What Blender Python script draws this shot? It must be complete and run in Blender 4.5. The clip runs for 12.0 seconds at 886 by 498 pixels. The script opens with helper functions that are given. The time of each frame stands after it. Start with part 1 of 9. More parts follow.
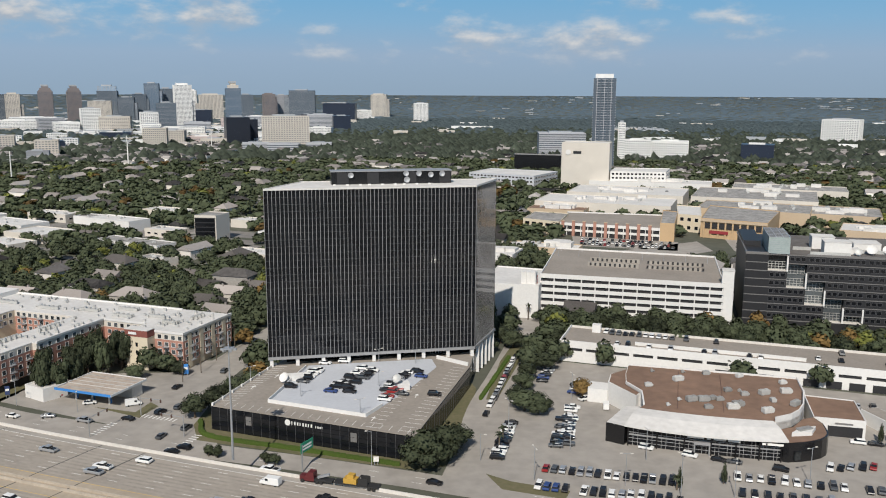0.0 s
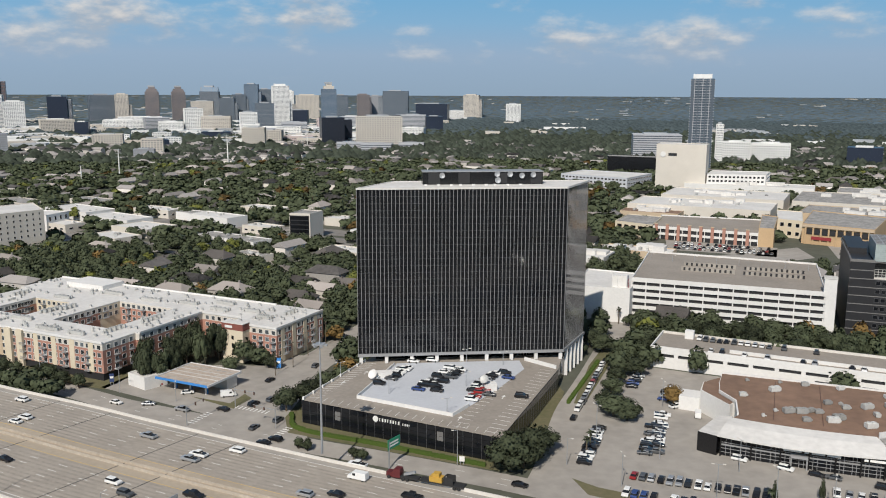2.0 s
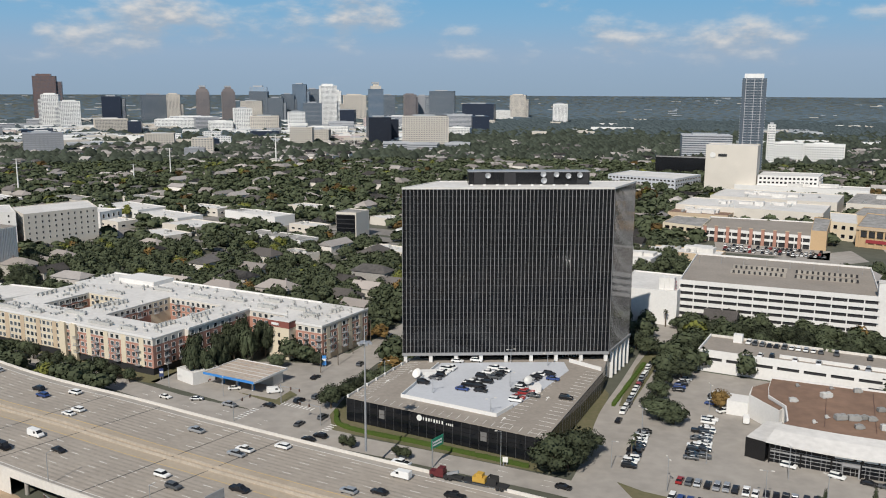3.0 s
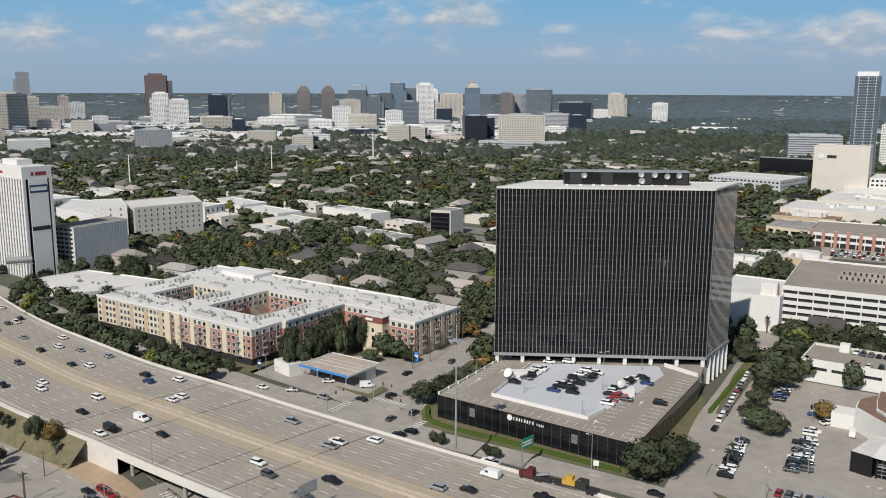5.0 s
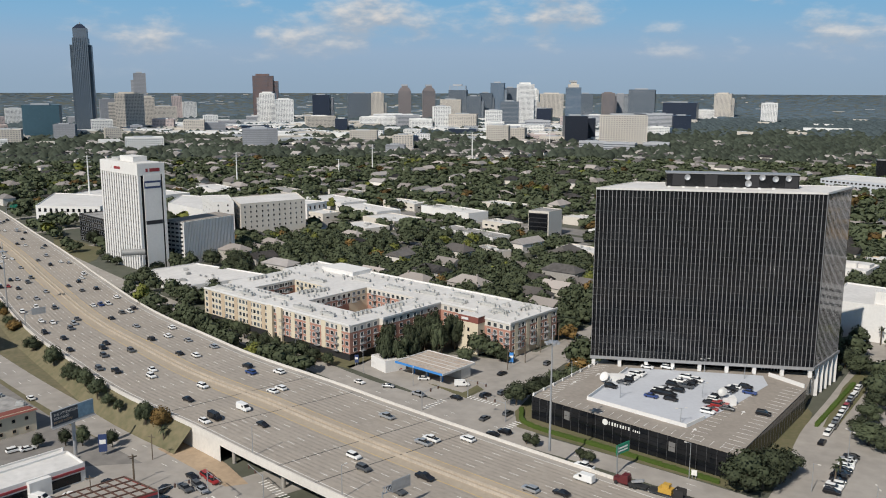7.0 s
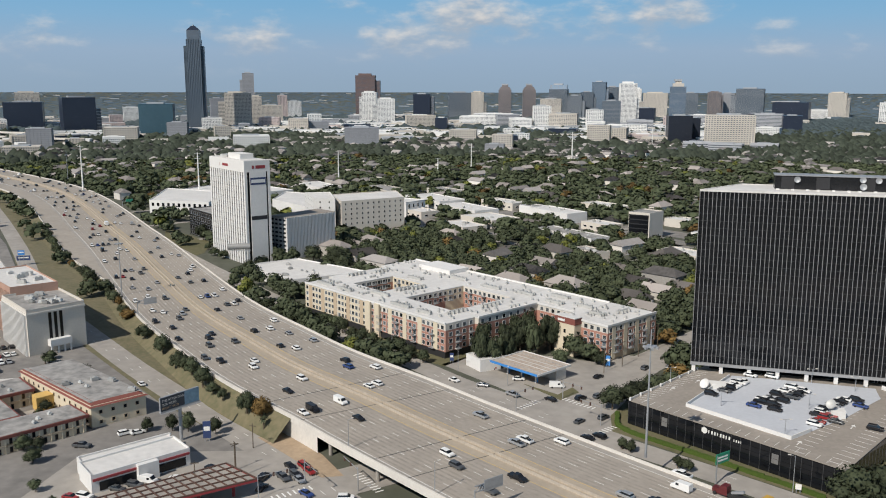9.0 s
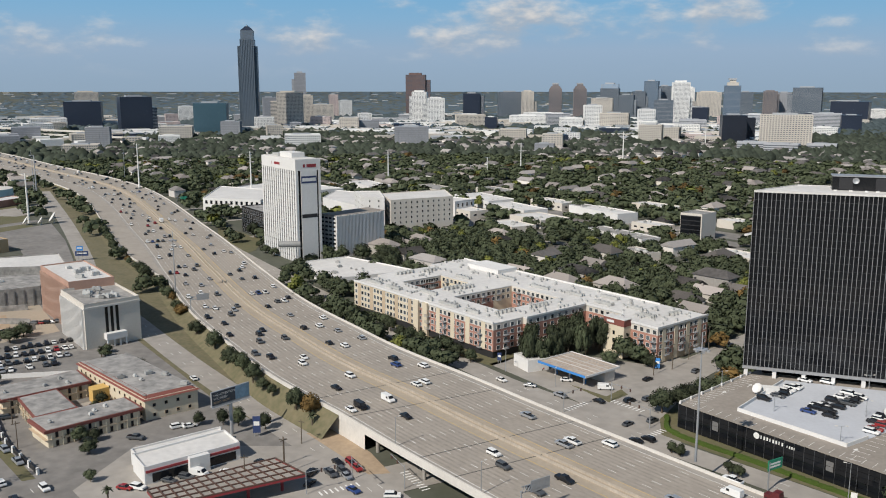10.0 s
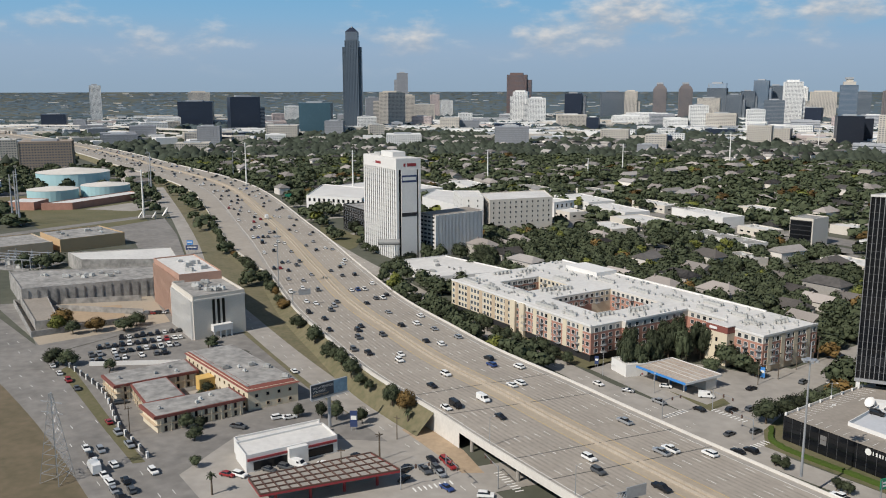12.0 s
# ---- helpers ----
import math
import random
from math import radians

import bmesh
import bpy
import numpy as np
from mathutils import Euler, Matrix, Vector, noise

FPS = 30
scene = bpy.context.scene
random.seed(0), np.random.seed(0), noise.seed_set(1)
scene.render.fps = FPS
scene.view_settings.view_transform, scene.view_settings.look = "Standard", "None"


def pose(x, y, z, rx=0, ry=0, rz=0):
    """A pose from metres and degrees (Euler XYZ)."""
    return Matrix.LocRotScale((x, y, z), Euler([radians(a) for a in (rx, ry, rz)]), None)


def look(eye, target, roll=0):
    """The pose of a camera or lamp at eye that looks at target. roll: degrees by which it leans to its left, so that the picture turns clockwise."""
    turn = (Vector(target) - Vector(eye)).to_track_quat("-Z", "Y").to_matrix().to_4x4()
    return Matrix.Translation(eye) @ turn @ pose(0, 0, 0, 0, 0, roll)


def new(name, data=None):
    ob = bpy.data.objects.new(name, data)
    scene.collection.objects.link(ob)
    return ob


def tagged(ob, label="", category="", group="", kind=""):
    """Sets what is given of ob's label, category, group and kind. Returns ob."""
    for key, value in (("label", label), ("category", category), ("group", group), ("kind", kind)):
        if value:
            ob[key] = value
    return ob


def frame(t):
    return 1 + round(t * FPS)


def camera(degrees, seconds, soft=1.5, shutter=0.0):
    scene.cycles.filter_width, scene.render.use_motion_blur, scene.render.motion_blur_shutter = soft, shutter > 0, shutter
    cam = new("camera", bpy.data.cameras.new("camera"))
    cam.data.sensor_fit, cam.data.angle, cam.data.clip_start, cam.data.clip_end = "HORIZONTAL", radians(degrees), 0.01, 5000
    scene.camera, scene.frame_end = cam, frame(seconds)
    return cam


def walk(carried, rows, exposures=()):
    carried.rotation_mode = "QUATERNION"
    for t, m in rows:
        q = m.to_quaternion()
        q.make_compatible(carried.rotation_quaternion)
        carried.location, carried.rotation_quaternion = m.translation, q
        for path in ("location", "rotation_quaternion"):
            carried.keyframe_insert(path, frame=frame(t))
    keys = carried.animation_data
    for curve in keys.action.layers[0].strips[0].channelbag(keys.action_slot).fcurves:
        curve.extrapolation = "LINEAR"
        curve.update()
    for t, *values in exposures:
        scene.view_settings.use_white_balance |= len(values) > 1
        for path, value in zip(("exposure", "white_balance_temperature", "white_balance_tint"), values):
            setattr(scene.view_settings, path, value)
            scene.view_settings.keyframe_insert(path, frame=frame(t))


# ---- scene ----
cam = camera(53.98, 12.0, 1.05)
HC = 110.0
PATH = [(0, 0.0, -10.32, -0.23), (0.5, 1.49, -10.31, -0.2), (1, 2.97, -10.31, -0.18), (1.5, 4.49, -10.31, -0.22), (2, 6.0, -10.3, -0.23), (2.5, 7.49, -10.32, -0.25), (3, 9.02, -10.32, -0.22), (5, 15.28, -10.42, -0.2), (5.5, 16.91, -10.43, -0.18), (6, 18.52, -10.44, -0.19), (6.5, 20.15, -10.45, -0.18), (7, 21.77, -10.45, -0.15), (9, 28.26, -10.51, -0.1), (9.5, 29.87, -10.54, -0.07), (10, 31.5, -10.56, -0.04), (10.5, 33.12, -10.57, -0.04), (11, 34.74, -10.57, -0.01), (11.5, 36.39, -10.58, 0.01), (12, 38.04, -10.56, 0.05)]
walk(cam, [(t, pose(0, 0, HC, 90 + p, r, y)) for t, y, p, r in PATH])
scene.view_settings.exposure = 0.0

# ---- light: late-morning sun behind the camera, hazy blue sky with small clouds ----
SUN_EL, SUN_AZ = 42.5, 191.0          # degrees; azimuth clockwise from +y
world = bpy.data.worlds.new("sky")
scene.world = world
world.use_nodes = True
wn, wl = world.node_tree.nodes, world.node_tree.links
wn.clear()
w_out = wn.new("ShaderNodeOutputWorld")
w_bg = wn.new("ShaderNodeBackground")
w_sky = wn.new("ShaderNodeTexSky")
w_sky.sky_type = "NISHITA"
w_sky.sun_disc = False
w_sky.sun_elevation, w_sky.sun_rotation = radians(SUN_EL), radians(SUN_AZ)
w_sky.air_density, w_sky.dust_density, w_sky.ozone_density, w_sky.altitude = 1.0, 0.4, 1.0, 100
w_bg.inputs["Strength"].default_value = 0.09
w_tint = wn.new("ShaderNodeMix")
w_tint.data_type, w_tint.blend_type = "RGBA", "MULTIPLY"
w_tint.inputs["Factor"].default_value = 1.0
w_tint.inputs["B"].default_value = (0.62, 0.66, 0.72, 1)
wl.new(w_sky.outputs["Color"], w_tint.inputs["A"])
w_tc = wn.new("ShaderNodeTexCoord")
w_sep = wn.new("ShaderNodeSeparateXYZ")
wl.new(w_tc.outputs["Generated"], w_sep.inputs["Vector"])
# grey-blue haze that thins upwards
w_haze = wn.new("ShaderNodeMapRange")
w_haze.inputs["From Min"].default_value, w_haze.inputs["From Max"].default_value = 0.16, 0.5
w_haze.interpolation_type = "SMOOTHSTEP"
wl.new(w_sep.outputs["Z"], w_haze.inputs["Value"])
w_grad = wn.new("ShaderNodeMix")
w_grad.data_type = "RGBA"
w_low = wn.new("ShaderNodeValToRGB")
for pos, c in ((0.0, (3.15, 4.3, 5.6, 1)), (0.04, (3.4, 4.7, 6.3, 1)), (0.075, (2.55, 4.75, 7.0, 1)), (0.115, (1.8, 4.5, 7.2, 1))):
    e = w_low.color_ramp.elements[0] if pos == 0.0 else w_low.color_ramp.elements.new(pos)
    e.position, e.color = pos, c
w_low.color_ramp.elements[-1].color = (1.5, 3.4, 6.4, 1)
wl.new(w_sep.outputs["Z"], w_low.inputs["Fac"])
wl.new(w_haze.outputs["Result"], w_grad.inputs["Factor"])
wl.new(w_low.outputs["Color"], w_grad.inputs["A"])
wl.new(w_tint.outputs["Result"], w_grad.inputs["B"])
# small cumulus in rows near the horizon
w_map = wn.new("ShaderNodeMapping")
w_map.inputs["Scale"].default_value = (1.0, 1.0, 2.4)
w_map.inputs["Location"].default_value = (0.31, 0.12, 0.0)
wl.new(w_tc.outputs["Generated"], w_map.inputs["Vector"])
w_n = wn.new("ShaderNodeTexNoise")
w_n.inputs["Scale"].default_value, w_n.inputs["Detail"].default_value, w_n.inputs["Roughness"].default_value = 8.5, 7, 0.56
wl.new(w_map.outputs["Vector"], w_n.inputs["Vector"])
w_r = wn.new("ShaderNodeMapRange")
w_r.interpolation_type = "SMOOTHSTEP"
w_r.inputs["From Min"].default_value, w_r.inputs["From Max"].default_value = 0.50, 0.73
wl.new(w_n.outputs["Fac"], w_r.inputs["Value"])
w_band = wn.new("ShaderNodeMapRange")
w_band.interpolation_type = "SMOOTHSTEP"
w_band.inputs["From Min"].default_value, w_band.inputs["From Max"].default_value = 0.004, 0.06
wl.new(w_sep.outputs["Z"], w_band.inputs["Value"])
w_mul = wn.new("ShaderNodeMath")
w_mul.operation = "MULTIPLY"
wl.new(w_r.outputs["Result"], w_mul.inputs[0])
wl.new(w_band.outputs["Result"], w_mul.inputs[1])
# lit tops and grey undersides, from the same noise a little lower
w_map2 = wn.new("ShaderNodeMapping")
w_map2.inputs["Scale"].default_value = (1.0, 1.0, 2.4)
w_map2.inputs["Location"].default_value = (0.31, 0.12, 0.022)
wl.new(w_tc.outputs["Generated"], w_map2.inputs["Vector"])
w_n2 = wn.new("ShaderNodeTexNoise")
w_n2.inputs["Scale"].default_value, w_n2.inputs["Detail"].default_value, w_n2.inputs["Roughness"].default_value = 8.5, 4, 0.5
wl.new(w_map2.outputs["Vector"], w_n2.inputs["Vector"])
w_sub = wn.new("ShaderNodeMath")
w_sub.operation = "SUBTRACT"
wl.new(w_n.outputs["Fac"], w_sub.inputs[0])
wl.new(w_n2.outputs["Fac"], w_sub.inputs[1])
w_lit = wn.new("ShaderNodeMapRange")
w_lit.inputs["From Min"].default_value, w_lit.inputs["From Max"].default_value = -0.05, 0.07
wl.new(w_sub.outputs["Value"], w_lit.inputs["Value"])
w_cc = wn.new("ShaderNodeMix")
w_cc.data_type = "RGBA"
w_cc.inputs["A"].default_value, w_cc.inputs["B"].default_value = (4.5, 5.0, 5.7, 1), (7.4, 7.3, 7.2, 1)
wl.new(w_lit.outputs["Result"], w_cc.inputs["Factor"])
w_mix = wn.new("ShaderNodeMix")
w_mix.data_type = "RGBA"
wl.new(w_mul.outputs["Value"], w_mix.inputs["Factor"])
wl.new(w_grad.outputs["Result"], w_mix.inputs["A"])
wl.new(w_cc.outputs["Result"], w_mix.inputs["B"])
wl.new(w_mix.outputs["Result"], w_bg.inputs["Color"])
wl.new(w_bg.outputs["Background"], w_out.inputs["Surface"])

sun_data = bpy.data.lights.new("sun", "SUN")
sun_data.energy, sun_data.angle, sun_data.color = 4.5, radians(0.6), (1.0, 0.935, 0.85)
sun = new("sun", sun_data)
_a, _e = radians(SUN_AZ), radians(SUN_EL)
SUN_DIR = Vector((math.sin(_a) * math.cos(_e), math.cos(_a) * math.cos(_e), math.sin(_e)))
sun.matrix_world = look(SUN_DIR * 300, (0, 0, 0))


# ---- materials ----
def mat(name, col, rough=0.75, metal=0.0, var=0.2, big=0.06, fine=1.5, bump=0.0, rnd=0.0, island=0.0, col2=None, spec=0.5):
    """Procedural paint: a base colour varied at a large and a fine scale, and by object or island."""
    m = bpy.data.materials.new(name)
    m.use_nodes = True
    n, l = m.node_tree.nodes, m.node_tree.links
    b = n["Principled BSDF"]
    b.inputs["Roughness"].default_value, b.inputs["Metallic"].default_value = rough, metal
    b.inputs["Specular IOR Level"].default_value = spec
    geo = n.new("ShaderNodeNewGeometry")
    n1, n2 = n.new("ShaderNodeTexNoise"), n.new("ShaderNodeTexNoise")
    n1.inputs["Scale"].default_value, n1.inputs["Detail"].default_value = big, 5
    n2.inputs["Scale"].default_value, n2.inputs["Detail"].default_value = fine, 3
    l.new(geo.outputs["Position"], n1.inputs["Vector"])
    l.new(geo.outputs["Position"], n2.inputs["Vector"])
    add = n.new("ShaderNodeMath")
    add.operation = "ADD"
    l.new(n1.outputs["Fac"], add.inputs[0])
    l.new(n2.outputs["Fac"], add.inputs[1])
    last = add
    for k, src in ((rnd, "obj"), (island, "isl")):
        if not k:
            continue
        o = n.new("ShaderNodeObjectInfo") if src == "obj" else geo
        mul = n.new("ShaderNodeMath")
        mul.operation = "MULTIPLY_ADD"
        l.new(o.outputs["Random" if src == "obj" else "Random Per Island"], mul.inputs[0])
        mul.inputs[1].default_value = 2 * k / max(var, 0.01)
        s2 = n.new("ShaderNodeMath")
        s2.operation = "SUBTRACT"
        l.new(last.outputs[0], s2.inputs[0])
        s2.inputs[1].default_value = k / max(var, 0.01)
        l.new(s2.outputs[0], mul.inputs[2])
        last = mul
    rng = n.new("ShaderNodeMapRange")
    rng.inputs["From Min"].default_value, rng.inputs["From Max"].default_value = 0.5, 1.5
    rng.clamp = False
    l.new(last.outputs[0], rng.inputs["Value"])
    if col2:
        mix = n.new("ShaderNodeMix")
        mix.data_type = "RGBA"
        mix.clamp_factor = True
        rng.inputs["To Min"].default_value, rng.inputs["To Max"].default_value = 0.0, 1.0
        l.new(rng.outputs[0], mix.inputs["Factor"])
        mix.inputs["A"].default_value, mix.inputs["B"].default_value = (*col, 1), (*col2, 1)
        l.new(mix.outputs["Result"], b.inputs["Base Color"])
    else:
        rng.inputs["To Min"].default_value, rng.inputs["To Max"].default_value = 1 - var, 1 + var
        vm = n.new("ShaderNodeVectorMath")
        vm.operation = "SCALE"
        vm.inputs[0].default_value = col
        l.new(rng.outputs[0], vm.inputs["Scale"])
        l.new(vm.outputs["Vector"], b.inputs["Base Color"])
    if bump:
        bp = n.new("ShaderNodeBump")
        bp.inputs["Strength"].default_value, bp.inputs["Distance"].default_value = bump, 0.3
        l.new(n2.outputs["Fac"], bp.inputs["Height"])
        l.new(bp.outputs["Normal"], b.inputs["Normal"])
    return m


M = {
    "ground": mat("ground_soil", (0.048, 0.055, 0.034), 0.95, var=0.5, big=0.02, fine=0.15, col2=(0.115, 0.115, 0.088)),
    "grass": mat("lawn", (0.075, 0.083, 0.03), 0.95, big=0.05, fine=0.6, col2=(0.165, 0.14, 0.08)),
    "drygrass": mat("dry_grass", (0.185, 0.14, 0.09), 0.95, big=0.06, fine=0.3, col2=(0.085, 0.075, 0.04)),
    "asphalt": mat("asphalt", (0.20, 0.188, 0.172), 0.9, var=0.38, big=0.05, fine=0.25),
    "concrete": mat("concrete_pavement", (0.31, 0.287, 0.255), 0.88, var=0.26, big=0.045, fine=0.22),
    "freeway": mat("freeway_concrete", (0.325, 0.29, 0.245), 0.85, var=0.2, big=0.05, fine=0.35),
    "shoulder": mat("worn_shoulder", (0.36, 0.305, 0.235), 0.9, var=0.15, big=0.06, fine=0.8),
    "barrier": mat("barrier_concrete", (0.60, 0.57, 0.52), 0.8, var=0.15, big=0.1, fine=1.0),
    "lanewear": mat("worn_wheel_track", (0.292, 0.26, 0.22), 0.85, var=0.3, big=0.08, fine=0.6),
    "medianwall": mat("stained_barrier", (0.40, 0.35, 0.285), 0.85, var=0.25, big=0.2, fine=1.0),
    "vent": mat("grey_grille", (0.16, 0.155, 0.15), 0.6, var=0.2),
    "dirt": mat("bare_dirt", (0.36, 0.27, 0.18), 0.95, var=0.25, big=0.1, fine=0.6),
    "paint": mat("road_paint", (0.72, 0.71, 0.67), 0.7, var=0.15),
    "yellow": mat("yellow_paint", (0.55, 0.38, 0.12), 0.7, var=0.15),
    "tar": mat("tar_joint", (0.05, 0.05, 0.05), 0.9),
    "white": mat("white_stucco", (0.66, 0.65, 0.625), 0.8, var=0.10, big=0.08, fine=1.0),
    "whiteroof": mat("white_roof", (0.60, 0.585, 0.555), 0.75, var=0.18, big=0.06, fine=0.5),
    "greyroof": mat("grey_gravel_roof", (0.10, 0.10, 0.097), 0.9, var=0.3, big=0.14, fine=0.4, col2=(0.46, 0.44, 0.41)),
    "brownroof": mat("brown_roof", (0.20, 0.125, 0.085), 0.9, var=0.35, big=0.06, fine=0.3),
    "deck": mat("parking_deck", (0.27, 0.24, 0.205), 0.9, var=0.22, big=0.07, fine=0.8),
    "membrane": mat("grey_membrane", (0.47, 0.49, 0.52), 0.7, var=0.1, big=0.08, fine=0.8),
    "glass": mat("dark_glass", (0.009, 0.010, 0.012), 0.06, var=0.5, big=0.05, fine=0.3, spec=0.32),
    "spandrel": mat("black_spandrel", (0.010, 0.010, 0.011), 0.25, var=0.4),
    "mullion": mat("aluminium_mullion", (0.34, 0.34, 0.345), 0.45, 0.3, var=0.1),
    "metal": mat("galvanised_metal", (0.40, 0.41, 0.42), 0.5, 0.5, var=0.15),
    "hvac": mat("hvac_metal", (0.45, 0.45, 0.43), 0.6, 0.2, var=0.2, rnd=0.2),
    # near-black: inner shade of open bays put into the colour; also dark panels
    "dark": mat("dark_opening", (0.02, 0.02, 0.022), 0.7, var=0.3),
    "brick": mat("red_brick", (0.38, 0.20, 0.15), 0.85, var=0.25, big=0.2, fine=2.0),
    "cream": mat("cream_stucco", (0.60, 0.525, 0.395), 0.85, var=0.1, big=0.1),
    "tan": mat("tan_stucco", (0.47, 0.37, 0.26), 0.85, var=0.12),
    "orange": mat("terracotta_paint", (0.47, 0.33, 0.19), 0.85, var=0.12),
    "redpaint": mat("red_paint", (0.27, 0.035, 0.04), 0.5, var=0.1),
    "bluepaint": mat("blue_fascia", (0.05, 0.22, 0.55), 0.5, var=0.1),
    "greensign": mat("green_sign", (0.02, 0.22, 0.13), 0.5, var=0.1),
    "bark": mat("bark", (0.11, 0.085, 0.06), 0.95, var=0.3),
    "leaf": mat("oak_leaves", (0.047, 0.057, 0.031), 0.8, big=0.11, fine=0.5, var=0.45, rnd=0.25, island=0.10, spec=0.2),
    "leafy": mat("yellowing_leaves", (0.115, 0.125, 0.030), 0.8, var=0.3, big=0.1, rnd=0.2, island=0.14, spec=0.2),
    "leafo": mat("autumn_leaves", (0.125, 0.080, 0.028), 0.8, var=0.3, big=0.1, rnd=0.2, island=0.14, spec=0.2),
    # woods bluer and paler by distance: aerial haze put into the colour
    "woodfar": mat("haze_tinted_woods", (0.066, 0.087, 0.092), 0.9, var=0.25, big=0.006, fine=0.05, spec=0.1),
    "woodrim": mat("haze_tinted_rim_woods", (0.095, 0.132, 0.160), 0.9, var=0.10, big=0.003, fine=0.02, spec=0.1),
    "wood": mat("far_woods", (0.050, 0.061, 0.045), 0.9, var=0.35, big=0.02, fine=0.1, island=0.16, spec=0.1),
    "shingle": mat("grey_shingles", (0.20, 0.18, 0.165), 0.9, var=0.25, rnd=0.45, fine=2.0),
    "siding": mat("house_siding", (0.52, 0.49, 0.44), 0.85, var=0.15, rnd=0.3),
    "roofsfar": mat("mixed_roofs", (0.185, 0.172, 0.162), 0.9, var=0.3, fine=0.5, island=0.55),
    "wallsfar": mat("mixed_walls", (0.56, 0.53, 0.49), 0.85, var=0.15, island=0.3),
    "tyre": mat("tyre_rubber", (0.02, 0.02, 0.02), 0.8),
    "carglass": mat("car_glass", (0.015, 0.017, 0.02), 0.08, var=0.2),
    "aptglass": mat("window_glass", (0.075, 0.085, 0.09), 0.12, var=0.4, rnd=0.4),
    "verge": mat("dry_verge", (0.20, 0.165, 0.10), 0.95, big=0.11, fine=0.5, col2=(0.08, 0.085, 0.04)),
    "palestucco": mat("pale_concrete", (0.58, 0.54, 0.475), 0.85, var=0.1, big=0.08),
    "pinkbrick": mat("pink_brick", (0.40, 0.25, 0.19), 0.85, var=0.15, big=0.15),
    "pinkbrick2": mat("pale_pink_brick", (0.52, 0.36, 0.28), 0.85, var=0.12),
    "redtile": mat("red_roof_tile", (0.20, 0.065, 0.05), 0.8, var=0.2, fine=2.0),
    "ochre": mat("ochre_stucco", (0.58, 0.38, 0.12), 0.85, var=0.12),
    "rust": mat("brown_steel", (0.10, 0.055, 0.04), 0.7, var=0.2),
    "rustroof": mat("rusty_roof", (0.50, 0.46, 0.40), 0.85, var=0.3, big=0.25, fine=0.8, col2=(0.33, 0.24, 0.18)),
    "hedge": mat("hedge_leaves", (0.06, 0.095, 0.018), 0.85, var=0.3, fine=2, bump=0.6, spec=0.2),
}


# ---- helpers ----
class Shape:
    """Collects faces of one mesh."""
    def __init__(self):
        self.v, self.f = [], []

    def poly(self, pts):
        k = len(self.v)
        self.v += [tuple(p) for p in pts]
        self.f.append(tuple(range(k, k + len(pts))))
        return self

    def box(self, x0, x1, y0, y1, z0, z1):
        k = len(self.v)
        self.v += [(x0, y0, z0), (x1, y0, z0), (x1, y1, z0), (x0, y1, z0), (x0, y0, z1), (x1, y0, z1), (x1, y1, z1), (x0, y1, z1)]
        self.f += [tuple(k + i for i in q) for q in ((3, 2, 1, 0), (4, 5, 6, 7), (0, 1, 5, 4), (1, 2, 6, 5), (2, 3, 7, 6), (3, 0, 4, 7))]
        return self

    def prism(self, pts, z0, z1, cap=True):
        """An upright prism over a plan outline; z1 may be a list of heights."""
        a = sum(pts[i][0] * pts[(i + 1) % len(pts)][1] - pts[(i + 1) % len(pts)][0] * pts[i][1] for i in range(len(pts)))
        pts = list(pts) if a > 0 else list(pts)[::-1]
        k, n = len(self.v), len(pts)
        self.v += [(p[0], p[1], z0) for p in pts] + [(p[0], p[1], z1) for p in pts]
        self.f += [(k + i, k + (i + 1) % n, k + n + (i + 1) % n, k + n + i) for i in range(n)]
        if cap:
            self.f += [tuple(k + n + i for i in range(n)), tuple(k + n - 1 - i for i in range(n))]
        return self

    def cyl(self, x, y, z0, z1, r0, r1=None, n=8):
        r1 = r0 if r1 is None else r1
        k = len(self.v)
        for z, r in ((z0, r0), (z1, r1)):
            self.v += [(x + r * math.cos(2 * math.pi * i / n), y + r * math.sin(2 * math.pi * i / n), z) for i in range(n)]
        self.f += [(k + i, k + (i + 1) % n, k + n + (i + 1) % n, k + n + i) for i in range(n)]
        self.f += [tuple(k + n + i for i in range(n)), tuple(k + n - 1 - i for i in range(n))]
        return self

    def bar(self, a, b, w, h=None):
        """A square bar from a to b."""
        a, b = Vector(a), Vector(b)
        d = (b - a).normalized()
        s = d.cross(Vector((0, 0, 1)))
        s = s.normalized() if s.length > 1e-4 else Vector((1, 0, 0))
        u = s.cross(d)
        s, u = s * w / 2, u * (h or w) / 2
        k = len(self.v)
        for p in (a, b):
            self.v += [tuple(p - s - u), tuple(p + s - u), tuple(p + s + u), tuple(p - s + u)]
        self.f += [tuple(k + i for i in q) for q in ((0, 1, 2, 3), (7, 6, 5, 4), (1, 0, 4, 5), (2, 1, 5, 6), (3, 2, 6, 7), (0, 3, 7, 4))]
        return self

    def mesh(self, name, material):
        me = bpy.data.meshes.new(name)
        me.from_pydata(self.v, [], self.f)
        me.materials.append(material)
        me.update()
        return me


def part(name, shape, material, parent=None, label="", at=None, kind="", turn=0.0):
    """Links a Shape (or a ready mesh) as one object under a thing."""
    me = shape if isinstance(shape, bpy.types.Mesh) else shape.mesh(name, material)
    ob = new(name, me)
    if parent is not None:
        ob.parent = parent
    if at is not None:
        ob.location = at
    if turn:
        ob.rotation_euler = (0, 0, turn)
    return tagged(ob, label=label, kind=kind)


